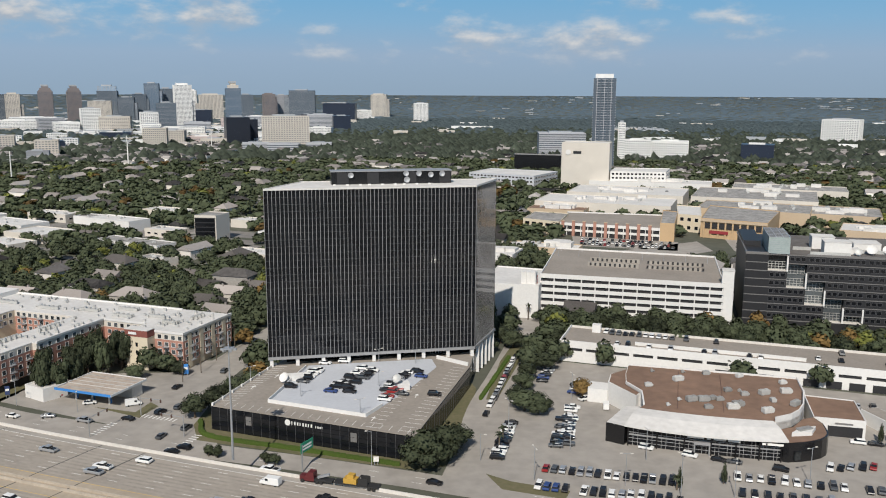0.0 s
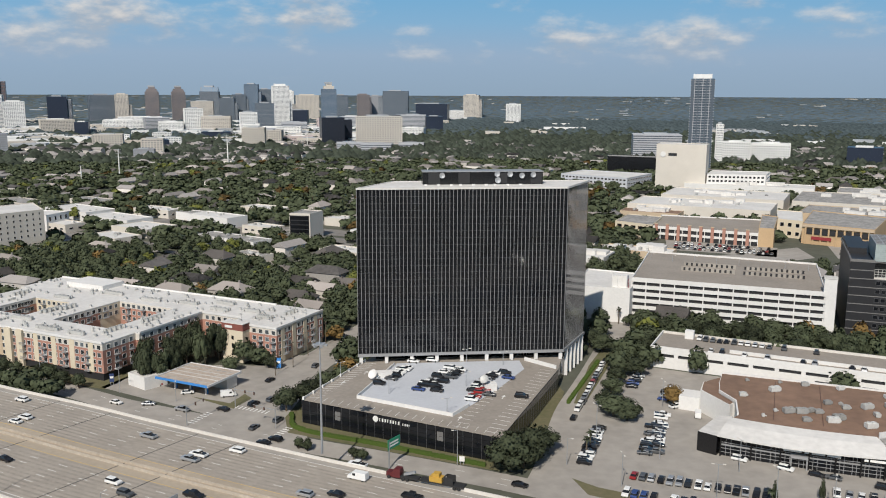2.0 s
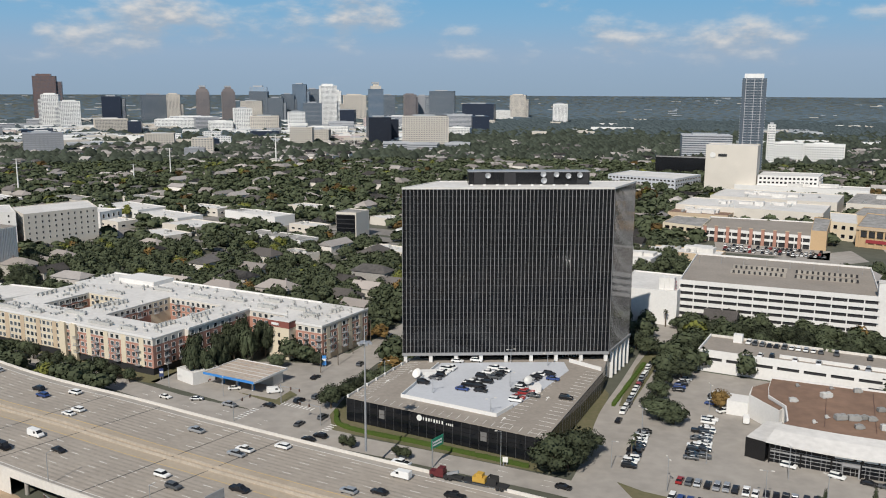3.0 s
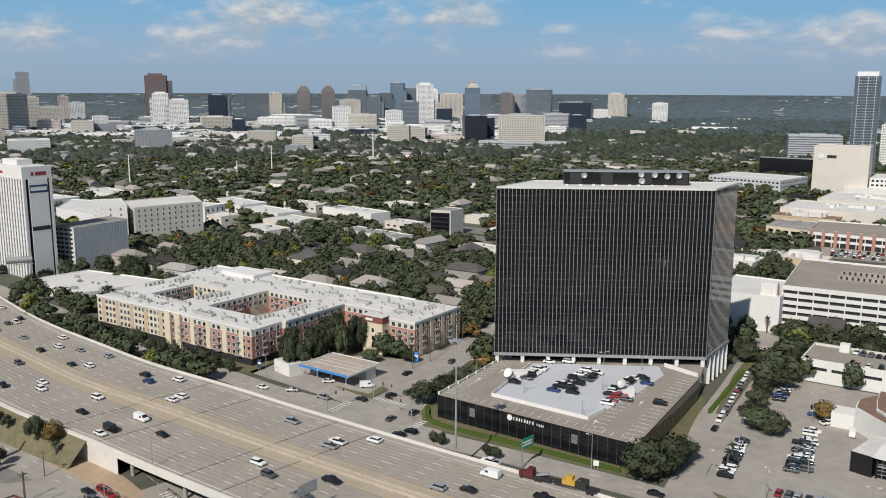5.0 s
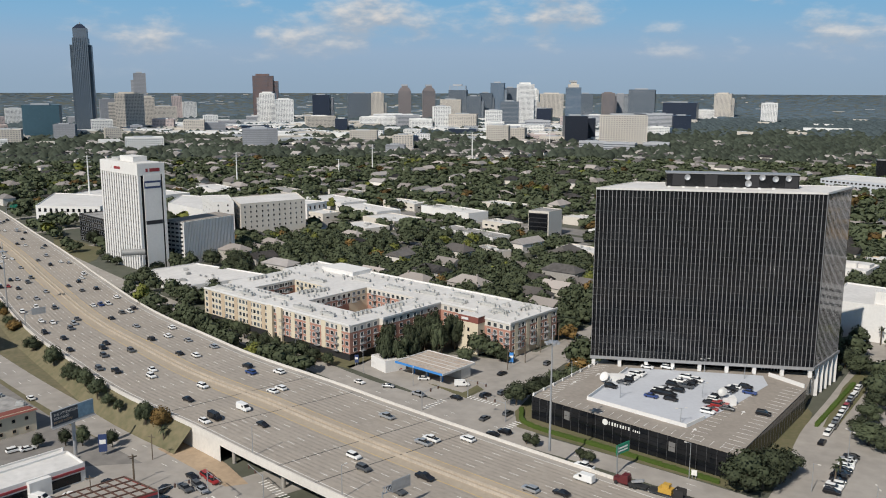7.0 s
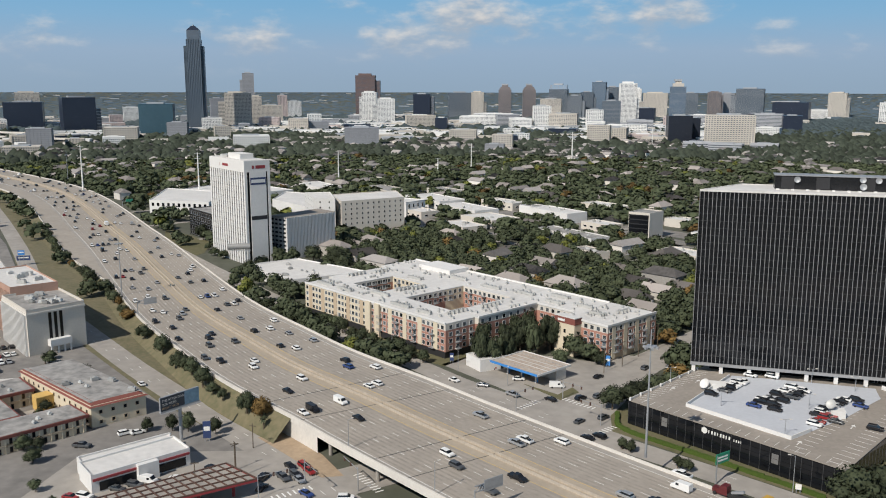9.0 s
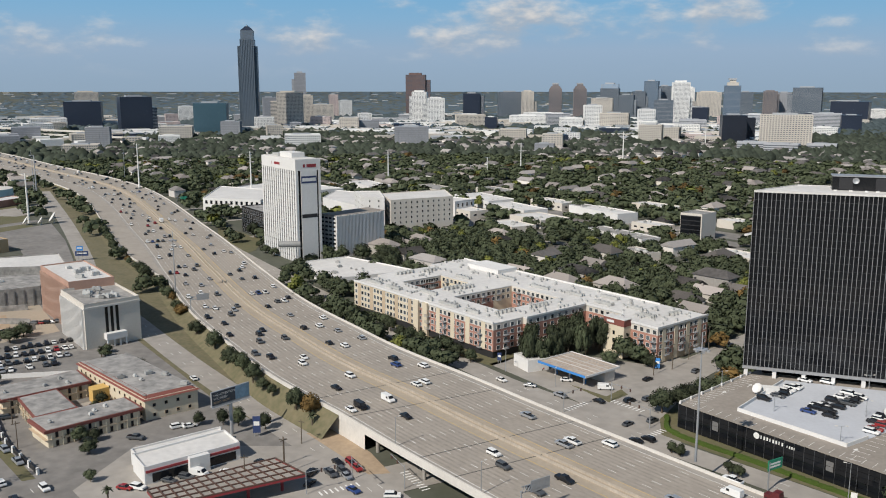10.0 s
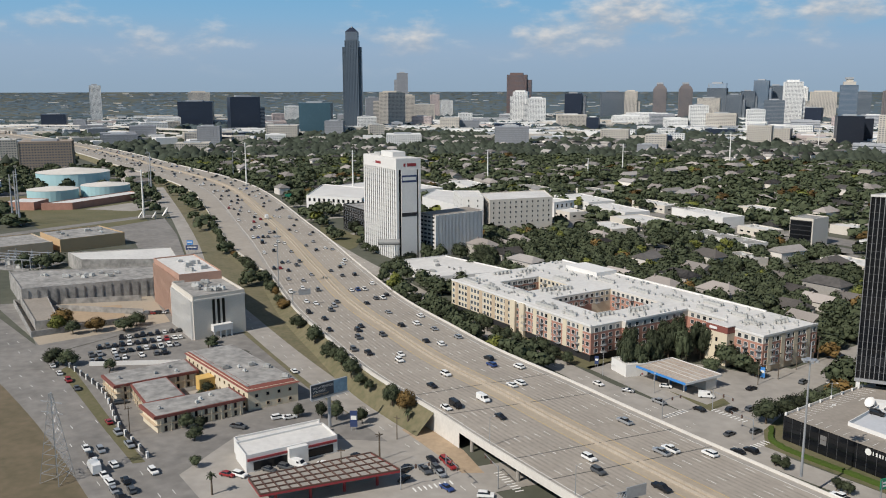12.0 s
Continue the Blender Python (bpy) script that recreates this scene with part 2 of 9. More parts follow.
def thing(name, x, y, z=0.0, turn=0.0, label="", category="", group="", kind=""):
    """An Empty at the base of a thing; turn in degrees."""
    ob = new(name)
    ob.empty_display_size = 0.5
    ob.location, ob.rotation_euler = (x, y, z), (0, 0, radians(turn))
    return tagged(ob, label, category, group, kind)


def slab(name, pts, z, material, label="", category="", kind="structure", thick=0.05):
    ob = part(name, Shape().prism(pts, z - thick, z), material)
    return tagged(ob, label, category, "", kind)


CELL = 4.0
GX0, GY0, GNX, GNY = -2800.0, 60.0, 1400, 900
taken = np.zeros((GNX, GNY), bool)


def claim(pts, grow=2.0):
    """Marks a plan outline as built on, so that no tree or house grows there."""
    p = np.array(pts, float)
    c = p.mean(0)
    d = p - c
    p = c + d * (1 + grow / np.maximum(np.linalg.norm(d, axis=1), 0.1))[:, None]
    lo = np.maximum(((p.min(0) - (GX0, GY0)) / CELL).astype(int), 0)
    hi = np.minimum(((p.max(0) - (GX0, GY0)) / CELL).astype(int) + 2, (GNX, GNY))
    if (hi <= lo).any():
        return
    xs = GX0 + CELL * (np.arange(lo[0], hi[0]) + 0.5)
    ys = GY0 + CELL * (np.arange(lo[1], hi[1]) + 0.5)
    X, Y = np.meshgrid(xs, ys, indexing="ij")
    inside = np.zeros(X.shape, bool)
    for i in range(len(p)):
        (x1, y1), (x2, y2) = p[i], p[(i + 1) % len(p)]
        cross = ((y1 > Y) != (y2 > Y)) & (X < (x2 - x1) * (Y - y1) / ((y2 - y1) or 1e-9) + x1)
        inside ^= cross
    taken[lo[0]:hi[0], lo[1]:hi[1]] |= inside


def free(x, y):
    i, j = int((x - GX0) / CELL), int((y - GY0) / CELL)
    return 0 <= i < GNX and 0 <= j < GNY and not taken[i, j]


def rect(x, y, w, d, turn):
    c, s = math.cos(radians(turn)), math.sin(radians(turn))
    return [(x + c * a - s * b, y + s * a + c * b) for a, b in ((-w / 2, -d / 2), (w / 2, -d / 2), (w / 2, d / 2), (-w / 2, d / 2))]


def smooth_line(pts, step=6.0):
    """Points every few metres along a curve through pts."""
    out = []
    p = [Vector(q) for q in pts]
    p = [2 * p[0] - p[1]] + p + [2 * p[-1] - p[-2]]
    for i in range(1, len(p) - 2):
        n = max(2, int((p[i + 1] - p[i]).length / step))
        for k in range(n):
            t = k / n
            out.append(0.5 * ((2 * p[i]) + (p[i + 1] - p[i - 1]) * t + (2 * p[i - 1] - 5 * p[i] + 4 * p[i + 1] - p[i + 2]) * t * t
                              + (3 * p[i] - p[i - 1] - 3 * p[i + 1] + p[i + 2]) * t ** 3))
    return out + [p[-2]]


def strip(line, a, b, za=0.0, zb=None):
    """A ribbon beside a line of 3D points, from offset a to b (left positive)."""
    zb = za if zb is None else zb
    sh = Shape()
    row = []
    for i, p in enumerate(line):
        d = (line[min(i + 1, len(line) - 1)] - line[max(i - 1, 0)])
        n = Vector((-d.y, d.x, 0)).normalized()
        row.append((p + n * a + Vector((0, 0, za)), p + n * b + Vector((0, 0, zb))))
    for p, q in row:
        sh.v += [tuple(p), tuple(q)]
    up = a < b
    for i in range(len(row) - 1):
        k = 2 * i
        sh.f.append((k, k + 2, k + 3, k + 1) if up else (k, k + 1, k + 3, k + 2))
    return sh


def offset(line, a, dz=0.0):
    out = []
    for i, p in enumerate(line):
        d = (line[min(i + 1, len(line) - 1)] - line[max(i - 1, 0)])
        out.append(p + Vector((-d.y, d.x, 0)).normalized() * a + Vector((0, 0, dz)))
    return out


def wall_strip(line, a, thick, z0, z1):
    """A low wall along a line."""
    sh = Shape()
    l, r = offset(line, a + thick / 2), offset(line, a - thick / 2)
    for p, q in zip(l, r):
        sh.v += [(p.x, p.y, p.z + z0), (p.x, p.y, p.z + z1), (q.x, q.y, q.z + z1), (q.x, q.y, q.z + z0)]
    for i in range(len(l) - 1):
        k = 4 * i
        for j in range(3):
            sh.f.append((k + j, k + j + 1, k + 5 + j, k + 4 + j))
    return sh


# ---- ground: one sheet to the horizon, rising to a far wooded rim ----
def ground_z(r):
    return 0.0 if r < 3500 else 84.0 * ((r - 3500) / 1350) ** 1.5


def build_ground():
    sh = Shape()
    radii = [0, 60, 150, 300, 600, 1200, 2000, 2800, 3500] + [3500 + 1350 * k / 10 for k in range(1, 11)]
    n = 96
    for r in radii[1:]:
        sh.v += [(r * math.cos(2 * math.pi * i / n), r * math.sin(2 * math.pi * i / n), ground_z(r) - 0.1) for i in range(n)]
    sh.v.append((0, 0, -0.1))
    c = len(sh.v) - 1
    sh.f += [(c, i, (i + 1) % n) for i in range(n)]
    for k in range(len(radii) - 2):
        sh.f += [(k * n + i, (k + 1) * n + i, (k + 1) * n + (i + 1) % n, k * n + (i + 1) % n) for i in range(n)]
    return tagged(part("ground", sh, M["ground"]), "flat suburban ground of soil, grass and paving", "ground", "", "structure")


build_ground()

# ---- freeway on its embankment ----
MEDIAN = [(-3000, 1180, 4), (-2200, 1010, 4), (-1460, 830, 5), (-1060, 700, 5), (-780, 606, 3), (-520, 452, 1.6), (-383, 362, 2), (-300, 307, 3.5),
          (-238, 272, 5.5), (-197, 250, 7), (-156, 235, 7), (-126, 223, 7), (-83, 207, 7), (-35, 190, 7), (60, 156.5, 7), (200, 107, 7), (400, 36, 7), (800, -106, 7), (1500, -353, 7)]
mid = smooth_line(MEDIAN, 7.0)
NORTH, SOUTH = 27.0, -29.0


def south_off(x):
    """Offset of the southern edge: the exit lanes widen the deck to the west."""
    return SOUTH - 15.0 * min(1.0, max(0.0, (-365 - x) / 90))


SOUTH_EDGE = [offset(mid[max(i - 1, 0):i + 2], south_off(p.x))[min(i, 1)] for i, p in enumerate(mid)]


def build_freeway():
    road = thing("road", 0, 0, 0, 0, "wide elevated concrete freeway with dashed lanes", "freeway", "", "structure")
    part("deck", strip(mid, SOUTH, NORTH), M["freeway"], road)
    part("shoulder", strip(mid, -5.0, 5.0, 0.012), M["shoulder"], road, "brown worn median shoulder")
    part("shoulder", strip(mid, NORTH - 2.5, NORTH - 0.3, 0.012), M["concrete"], road)
    part("shoulder", strip(mid, SOUTH + 0.3, SOUTH + 2.2, 0.012), M["concrete"], road)
    for a in (-1.1, 1.1):
        part("median_barrier", wall_strip(mid, a, 0.3, 0, 0.8), M["medianwall"], road)
    for a in (6.5, 10.1, 13.7, 17.3, 20.9, -6.5, -10.1, -13.7, -17.3, -20.9, -24.4):
        for e in (-0.85, 0.85):
            part("wheel_track", strip(mid, a + e - 0.38, a + e + 0.38, 0.008), M["lanewear"], road)
    part("parapet", wall_strip(mid, NORTH, 0.35, -1.6, 0.9), M["barrier"], road)
    part("parapet", wall_strip(SOUTH_EDGE, 0, 0.35, -1.6, 0.9), M["barrier"], road)
    lane = Shape()
    inner = offset(mid, SOUTH)
    far = [i for i, p in enumerate(mid) if p.x < -360]
    for i in far[:-1] if mid[0].x < mid[-1].x else far[1:]:
        a_, b_, c_, d_ = SOUTH_EDGE[i], SOUTH_EDGE[i + 1], inner[i + 1], inner[i]
        lane.poly([tuple(a_ - Vector((0, 0, 0.01))), tuple(b_ - Vector((0, 0, 0.01))), tuple(c_ - Vector((0, 0, 0.01))), tuple(d_ - Vector((0, 0, 0.01)))])
    part("exit_lane", lane, M["freeway"], road)
    for a in (4.7, -4.7):
        part("edge_line", strip(mid, a - 0.1, a + 0.1, 0.02), M["yellow"], road)
    for a in (NORTH - 2.6, SOUTH + 2.4):
        part("edge_line", strip(mid, a - 0.1, a + 0.1, 0.02), M["paint"], road)
    near = [p for p in mid if p.x > -800 and p.x < 500]
    for a in (8.3, 11.9, 15.5, 19.1, 22.7, -8.3, -11.9, -15.5, -19.1, -22.7):
        line = offset(near, a, 0.02)
        sh, run = Shape(), 0.0
        for i in range(len(line) - 1):
            d = line[i + 1] - line[i]
            n = Vector((-d.y, d.x, 0)).normalized() * 0.085
            pos = 0.0
            while pos < d.length:
                ph = (run + pos) % 12.0
                if ph < 3.2:
                    e = min(d.length, pos + 3.2 - ph)
                    p, q = line[i] + d.normalized() * pos, line[i] + d.normalized() * e
                    sh.poly([p - n, q - n, q + n, p + n])
                    pos = e + 0.01
                else:
                    pos += 12.0 - ph
            run += d.length
        part("lane_dashes", sh, M["paint"], road, kind="stuff")
    return road


build_freeway()
claim([(p.x, p.y) for p in offset(mid, NORTH + 4)] + [(p.x, p.y) for p in offset(SOUTH_EDGE, -4)][::-1], 0)




# ---- skyline ----
SKY = {"white": (0.70, 0.70, 0.68), "cream": (0.52, 0.48, 0.42), "navy": (0.022, 0.03, 0.05), "teal": (0.05, 0.10, 0.13), "grey": (0.24, 0.25, 0.27), "brown": (0.16, 0.11, 0.10),
       "stone": (0.20, 0.175, 0.17), "band": (0.42, 0.43, 0.45), "slate": (0.085, 0.108, 0.135), "blue": (0.10, 0.145, 0.20), "black": (0.02, 0.024, 0.035), "pink": (0.50, 0.42, 0.40), "brownlow": (0.30, 0.24, 0.19)}
SKYMAT = {k: mat("facade_" + k, c, 0.35 if sum(c) < 0.6 else 0.8, var=0.12, big=0.02, fine=0.2) for k, c in SKY.items()}


LOOKS = {"white": "white concrete block with dark window bands", "cream": "cream stone block with rows of dark windows", "navy": "dark blue glass office block", "teal": "teal glass office block with flat roof", "grey": "grey glass high-rise with thin floor lines",
         "brown": "brown granite high-rise slab", "stone": "brown stone high-rise with rounded top", "band": "grey block with bright horizontal bands", "slate": "slate blue glass high-rise", "blue": "blue glass high-rise tower", "black": "black glass office block",
         "pink": "pale pink apartment high-rise", "brownlow": "brown concrete office block with deep window grid"}
DARK = ("navy", "teal", "grey", "slate", "blue", "black")
# pane lighter than near glass: distance haze put into its colour
SKYMAT["pane"] = mat("haze_tinted_glass", (0.085, 0.10, 0.12), 0.3, var=0.3, big=0.02, fine=0.2)
SKYMAT["line"] = mat("floor_edge", (0.34, 0.36, 0.38), 0.7, var=0.1)


def bands(w, d, z0, z1, step, thick, e=0.15):
    sh = Shape()
    z = z0
    while z < z1:
        sh.box(-w / 2 - e, w / 2 + e, -d / 2 - e, d / 2 + e, z, z + thick)
        z += step
    return sh


def piers(w, d, z0, z1, n, width, e=0.35):
    sh = Shape()
    for i in range(n + 1):
        x = -w / 2 + w * i / n
        sh.box(x - width / 2, x + width / 2, -d / 2 - e, -d / 2, z0, z1)
    m = max(3, int(n * d / w))
    for i in range(m + 1):
        y = -d / 2 + d * i / m
        sh.box(-w / 2 - e, -w / 2, y - width / 2, y + width / 2, z0, z1)
        sh.box(w / 2, w / 2 + e, y - width / 2, y + width / 2, z0, z1)
    return sh


def skyscraper(x, y, w, h, style, form):
    """A far high-rise: body, window strips or floor lines, roof and plant room, facing roughly to the freeway."""
    r = random.Random(int(x * 7 + y))
    face = math.degrees(math.atan2(-x, y)) + r.uniform(-9, 9)
    d = w * r.uniform(0.6, 0.9)
    t = thing("apartment_building" if form in ("condo", "apt") else "office_building", x, y, ground_z(math.hypot(x, y)), face, LOOKS[style], "building", "skyline")
    m = SKYMAT[style]
    body, rise = h, 0.0
    if form in ("round", "crown", "constr"):
        body = h * 0.86
    part("wall", Shape().box(-w / 2, w / 2, -d / 2, d / 2, 0, body), m, t)
    step = max(3.6, h / 36)
    if style in DARK:
        part("floor_relief", bands(w, d, step, body, step, step * 0.14), SKYMAT["line"] if style in ("slate", "grey", "blue") else m, t, kind="stuff")
        if style in ("slate", "blue", "grey"):
            part("facade_relief", piers(w, d, 0, body, max(5, int(w / 6)), 0.5), m, t, kind="stuff")
    else:
        part("glazing", bands(w, d, step * 0.4, body - step * 0.5, step, step * 0.42, 0.12), SKYMAT["pane"], t, kind="stuff")
        if style != "band":
            n = max(5, int(w / (4.6 if form in ("condo", "grid", "apt") else 3.5)))
            part("facade_relief", piers(w, d, 0, body, n, w / n * 0.42), m, t, kind="stuff")
    if h > 75 and form in ("condo", "tower", "office"):
        side = r.choice((-1, 1))
        q, hh = r.uniform(0.16, 0.26) * w, body * r.uniform(0.62, 0.9)
        x0 = side * w / 2
        wing = Shape().box(min(x0, x0 + side * q), max(x0, x0 + side * q), -d * 0.38, d * 0.4, 0, hh)
        part("side_wing", wing, m, t)
        rl = Shape()
        z = step
        while z < hh - 1:
            rl.box(min(x0, x0 + side * (q + 0.2)), max(x0, x0 + side * (q + 0.2)), -d * 0.38 - 0.2, d * 0.4, z, z + step * 0.4)
            z += step
        part("floor_relief", rl, SKYMAT["line"] if style in DARK else SKYMAT["pane"], t, kind="stuff")
        if style not in DARK:
            part("penthouse", Shape().box(-w * 0.36, w * 0.30, -d * 0.36, d * 0.36, body, body + h * 0.045), m, t)
    if form == "round":
        for k, (q, z) in enumerate(((0.9, 0.045), (0.75, 0.09), (0.5, 0.14))):
            part("stepped_top", Shape().box(-w * q / 2, w * q / 2, -d * q / 2, d * q / 2, body + (k and (0.045, 0.09)[k - 1] * h), body + z * h), m, t)
    elif form == "crown":
        part("stepped_top", Shape().box(-w * 0.36, w * 0.36, -d * 0.36, d * 0.36, body, h * 0.94), SKYMAT["cream"], t)
        part("stepped_top", Shape().box(-w * 0.2, w * 0.2, -d * 0.2, d * 0.2, h * 0.94, h), SKYMAT["cream"], t)
    elif form == "constr":
        part("open_frame", bands(w * 0.9, d * 0.9, body, h, 4, 0.6, 0), SKYMAT["line"], t, kind="stuff")
        part("open_frame", piers(w * 0.9, d * 0.9, body, h, 6, 0.8), SKYMAT["line"], t, kind="stuff")
    part("roof_plant", Shape().box(-w * 0.28, w * 0.22, -d * 0.25, d * 0.25, body if form not in ("round", "crown", "constr") else h - 1, (body if form not in ("round", "crown", "constr") else h) + min(5, 1.5 + h * 0.03)), SKYMAT["line"] if form != "low" else SKYMAT["white"], t)
    part("coping", bands(w, d, body - 0.6, body - 0.1, 9, 1.0, 0.25), m, t)
    claim(rect(x, y, w, d, face), 6)
    return t


skyscraper(-2583, 1520, 33, 115, "white", "slim")
skyscraper(-2254, 1204, 61, 39, "navy", "office")
skyscraper(-2092, 1537, 94, 70, "navy", "office")
skyscraper(-2523, 1867, 71, 92, "cream", "office")
skyscraper(-1801, 1469, 75, 85, "navy", "office")
skyscraper(-2118, 1925, 49, 50, "white", "office")
skyscraper(-1550, 1484, 75, 72, "teal", "office")
skyscraper(-2021, 1380, 83, 31, "white", "office")
skyscraper(-2046, 2222, 43, 74, "grey", "office")
skyscraper(-1601, 1819, 69, 95, "cream", "office")
skyscraper(-1632, 1929, 28, 85, "cream", "office")
skyscraper(-2071, 2410, 39, 158, "grey", "tower")
skyscraper(-1752, 2142, 62, 56, "cream", "office")
skyscraper(-2015, 2526, 31, 82, "pink", "apt")
skyscraper(-1982, 2550, 46, 61, "white", "apt")
skyscraper(-1622, 2475, 64, 149, "brown", "tower")
skyscraper(-1485, 2288, 44, 95, "white", "condo")
skyscraper(-1402, 2246, 51, 77, "white", "condo")
skyscraper(-1208, 2115, 79, 35, "cream", "low")
skyscraper(-1607, 2829, 62, 86, "navy", "office")
skyscraper(-1070, 1984, 31, 34, "navy", "low")
skyscraper(-1467, 2860, 85, 92, "slate", "office")
skyscraper(-1389, 2847, 42, 94, "cream", "condo")
skyscraper(-1286, 2856, 43, 119, "stone", "round")
skyscraper(-1216, 2908, 43, 119, "stone", "round")
skyscraper(-1107, 2278, 103, 30, "white", "low")
skyscraper(-1011, 2263, 62, 37, "band", "low")
skyscraper(-939, 2196, 55, 28, "white", "low")
skyscraper(-894, 2229, 46, 62, "white", "condo")
skyscraper(-1130, 2905, 72, 72, "cream", "office")
skyscraper(-1191, 3138, 67, 121, "slate", "constr")
skyscraper(-833, 2237, 73, 42, "cream", "condo")
skyscraper(-1099, 3063, 53, 82, "slate", "office")
skyscraper(-1083, 3145, 44, 94, "slate", "office")
skyscraper(-1045, 3174, 50, 131, "blue", "tower")
skyscraper(-1023, 3263, 49, 113, "slate", "office")
skyscraper(-736, 2201, 42, 54, "white", "condo")
skyscraper(-758, 2412, 51, 74, "slate", "condo")
skyscraper(-751, 2545, 47, 123, "white", "tower")
skyscraper(-927, 3261, 32, 107, "white", "condo")
skyscraper(-763, 2776, 66, 47, "navy", "office")
skyscraper(-854, 3245, 82, 92, "cream", "condo")
skyscraper(-413, 1760, 46, 56, "black", "office")
skyscraper(-397, 1812, 27, 50, "black", "office")
skyscraper(-697, 2932, 49, 133, "blue", "crown")
skyscraper(-743, 3328, 49, 92, "slate", "office")
skyscraper(-736, 1975, 67, 15, "navy", "low")
skyscraper(-693, 3509, 47, 93, "stone", "condo")
skyscraper(-657, 3589, 50, 86, "grey", "office")
skyscraper(-300, 1671, 86, 61, "cream", "condo")
skyscraper(-574, 3600, 103, 105, "slate", "office")
skyscraper(-349, 2508, 72, 42, "band", "office")
skyscraper(-362, 3101, 111, 65, "navy", "office")
skyscraper(-274, 2375, 46, 42, "navy", "office")
skyscraper(-291, 3226, 56, 39, "white", "office")
skyscraper(-263, 3642, 63, 90, "cream", "condo")
skyscraper(-76, 3023, 47, 67, "white", "condo")
skyscraper(202, 1495, 78, 40, "band", "office")
skyscraper(279, 1368, 10, 62, "white", "office")
skyscraper(315, 1415, 42, 33, "white", "low")
skyscraper(369, 1417, 56, 31, "white", "low")
skyscraper(862, 1892, 73, 52, "white", "grid")
skyscraper(501, 1390, 49, 28, "navy", "low")
skyscraper(-1162, 607, 65, 38, "brownlow", "office")
skyscraper(-1316, 626, 26, 33, "cream", "low")
skyscraper(-295, 2108, 57, 22, "white", "low")
skyscraper(-1185, 2543, 126, 29, "white", "low")
skyscraper(-954, 2222, 61, 28, "white", "low")


def build_spire_tower():
    """The tallest far tower: a square shaft with stepped corners and a pyramid cap."""
    t = thing("office_building", -1586, 1651, 0, 38, "very tall slate glass tower with stepped corners and pyramid cap", "building", "skyline")
    w, h = 47.0, 262.0
    m = SKYMAT["tallglass"]
    part("base_shaft", Shape().box(-w / 2, w / 2, -w * 0.36, w * 0.36, 0, h * 0.80), m, t)
    part("cross_shaft", Shape().box(-w * 0.36, w * 0.36, -w / 2, w / 2, 0, h * 0.86), m, t)
    part("upper_shaft", Shape().box(-w * 0.33, w * 0.33, -w * 0.33, w * 0.33, 0, h * 0.945), m, t)
    for k in range(9):
        x = -w * 0.34 + w * 0.68 * k / 8
        part("rib", Shape().box(x - 0.9, x + 0.9, -w / 2 - 1.2, -w / 2 + 0.1, 0, h * (0.86 if k in (0, 8) else 0.875)), SKYMAT["tallglass"] if k % 2 else SKYMAT["line2"], t)
    for s in (-1, 1):
        for k in range(3):
            y = -w * 0.36 + 0.01 - 0.0
            x = s * (w * 0.40 + k * 2.2)
            part("rib", Shape().box(x - 0.5, x + 0.5, -w * 0.36 - 0.9, -w * 0.36 + 0.1, 0, h * 0.80), SKYMAT["line2"], t)
    cap = Shape()
    q, z0, z1 = w * 0.33, h * 0.945, h * 0.985
    c4 = [(-q, -q), (q, -q), (q, q), (-q, q)]
    for i in range(4):
        a_, b_ = c4[i], c4[(i + 1) % 4]
        cap.poly([(*a_, z0), (*b_, z0), (b_[0] * 0.3, b_[1] * 0.3, z1), (a_[0] * 0.3, a_[1] * 0.3, z1)])
    cap.poly([(x * 0.3, y_ * 0.3, z1) for x, y_ in c4])
    part("pyramid_cap", cap, SKYMAT["navy"], t)
    part("lantern", Shape().cyl(0, 0, z1, h, 2.4, 0.6, n=8), SKYMAT["navy"], t)
    part("floor_relief", bands(w * 0.72, w, 12, h * 0.86, 12, 0.6, 0.1), SKYMAT["line2"], t, kind="stuff")
    claim(rect(-1586, 1651, w, w, 38), 6)


SKYMAT["slimglass"] = mat("grey_blue_glass", (0.085, 0.115, 0.145), 0.2, var=0.25, big=0.05, fine=0.3)
SKYMAT["tallglass"] = mat("slate_mirror_glass", (0.105, 0.135, 0.17), 0.45, var=0.15, big=0.01, fine=0.1)
SKYMAT["line2"] = mat("slate_edge", (0.105, 0.135, 0.165), 0.4, var=0.1)
build_spire_tower()


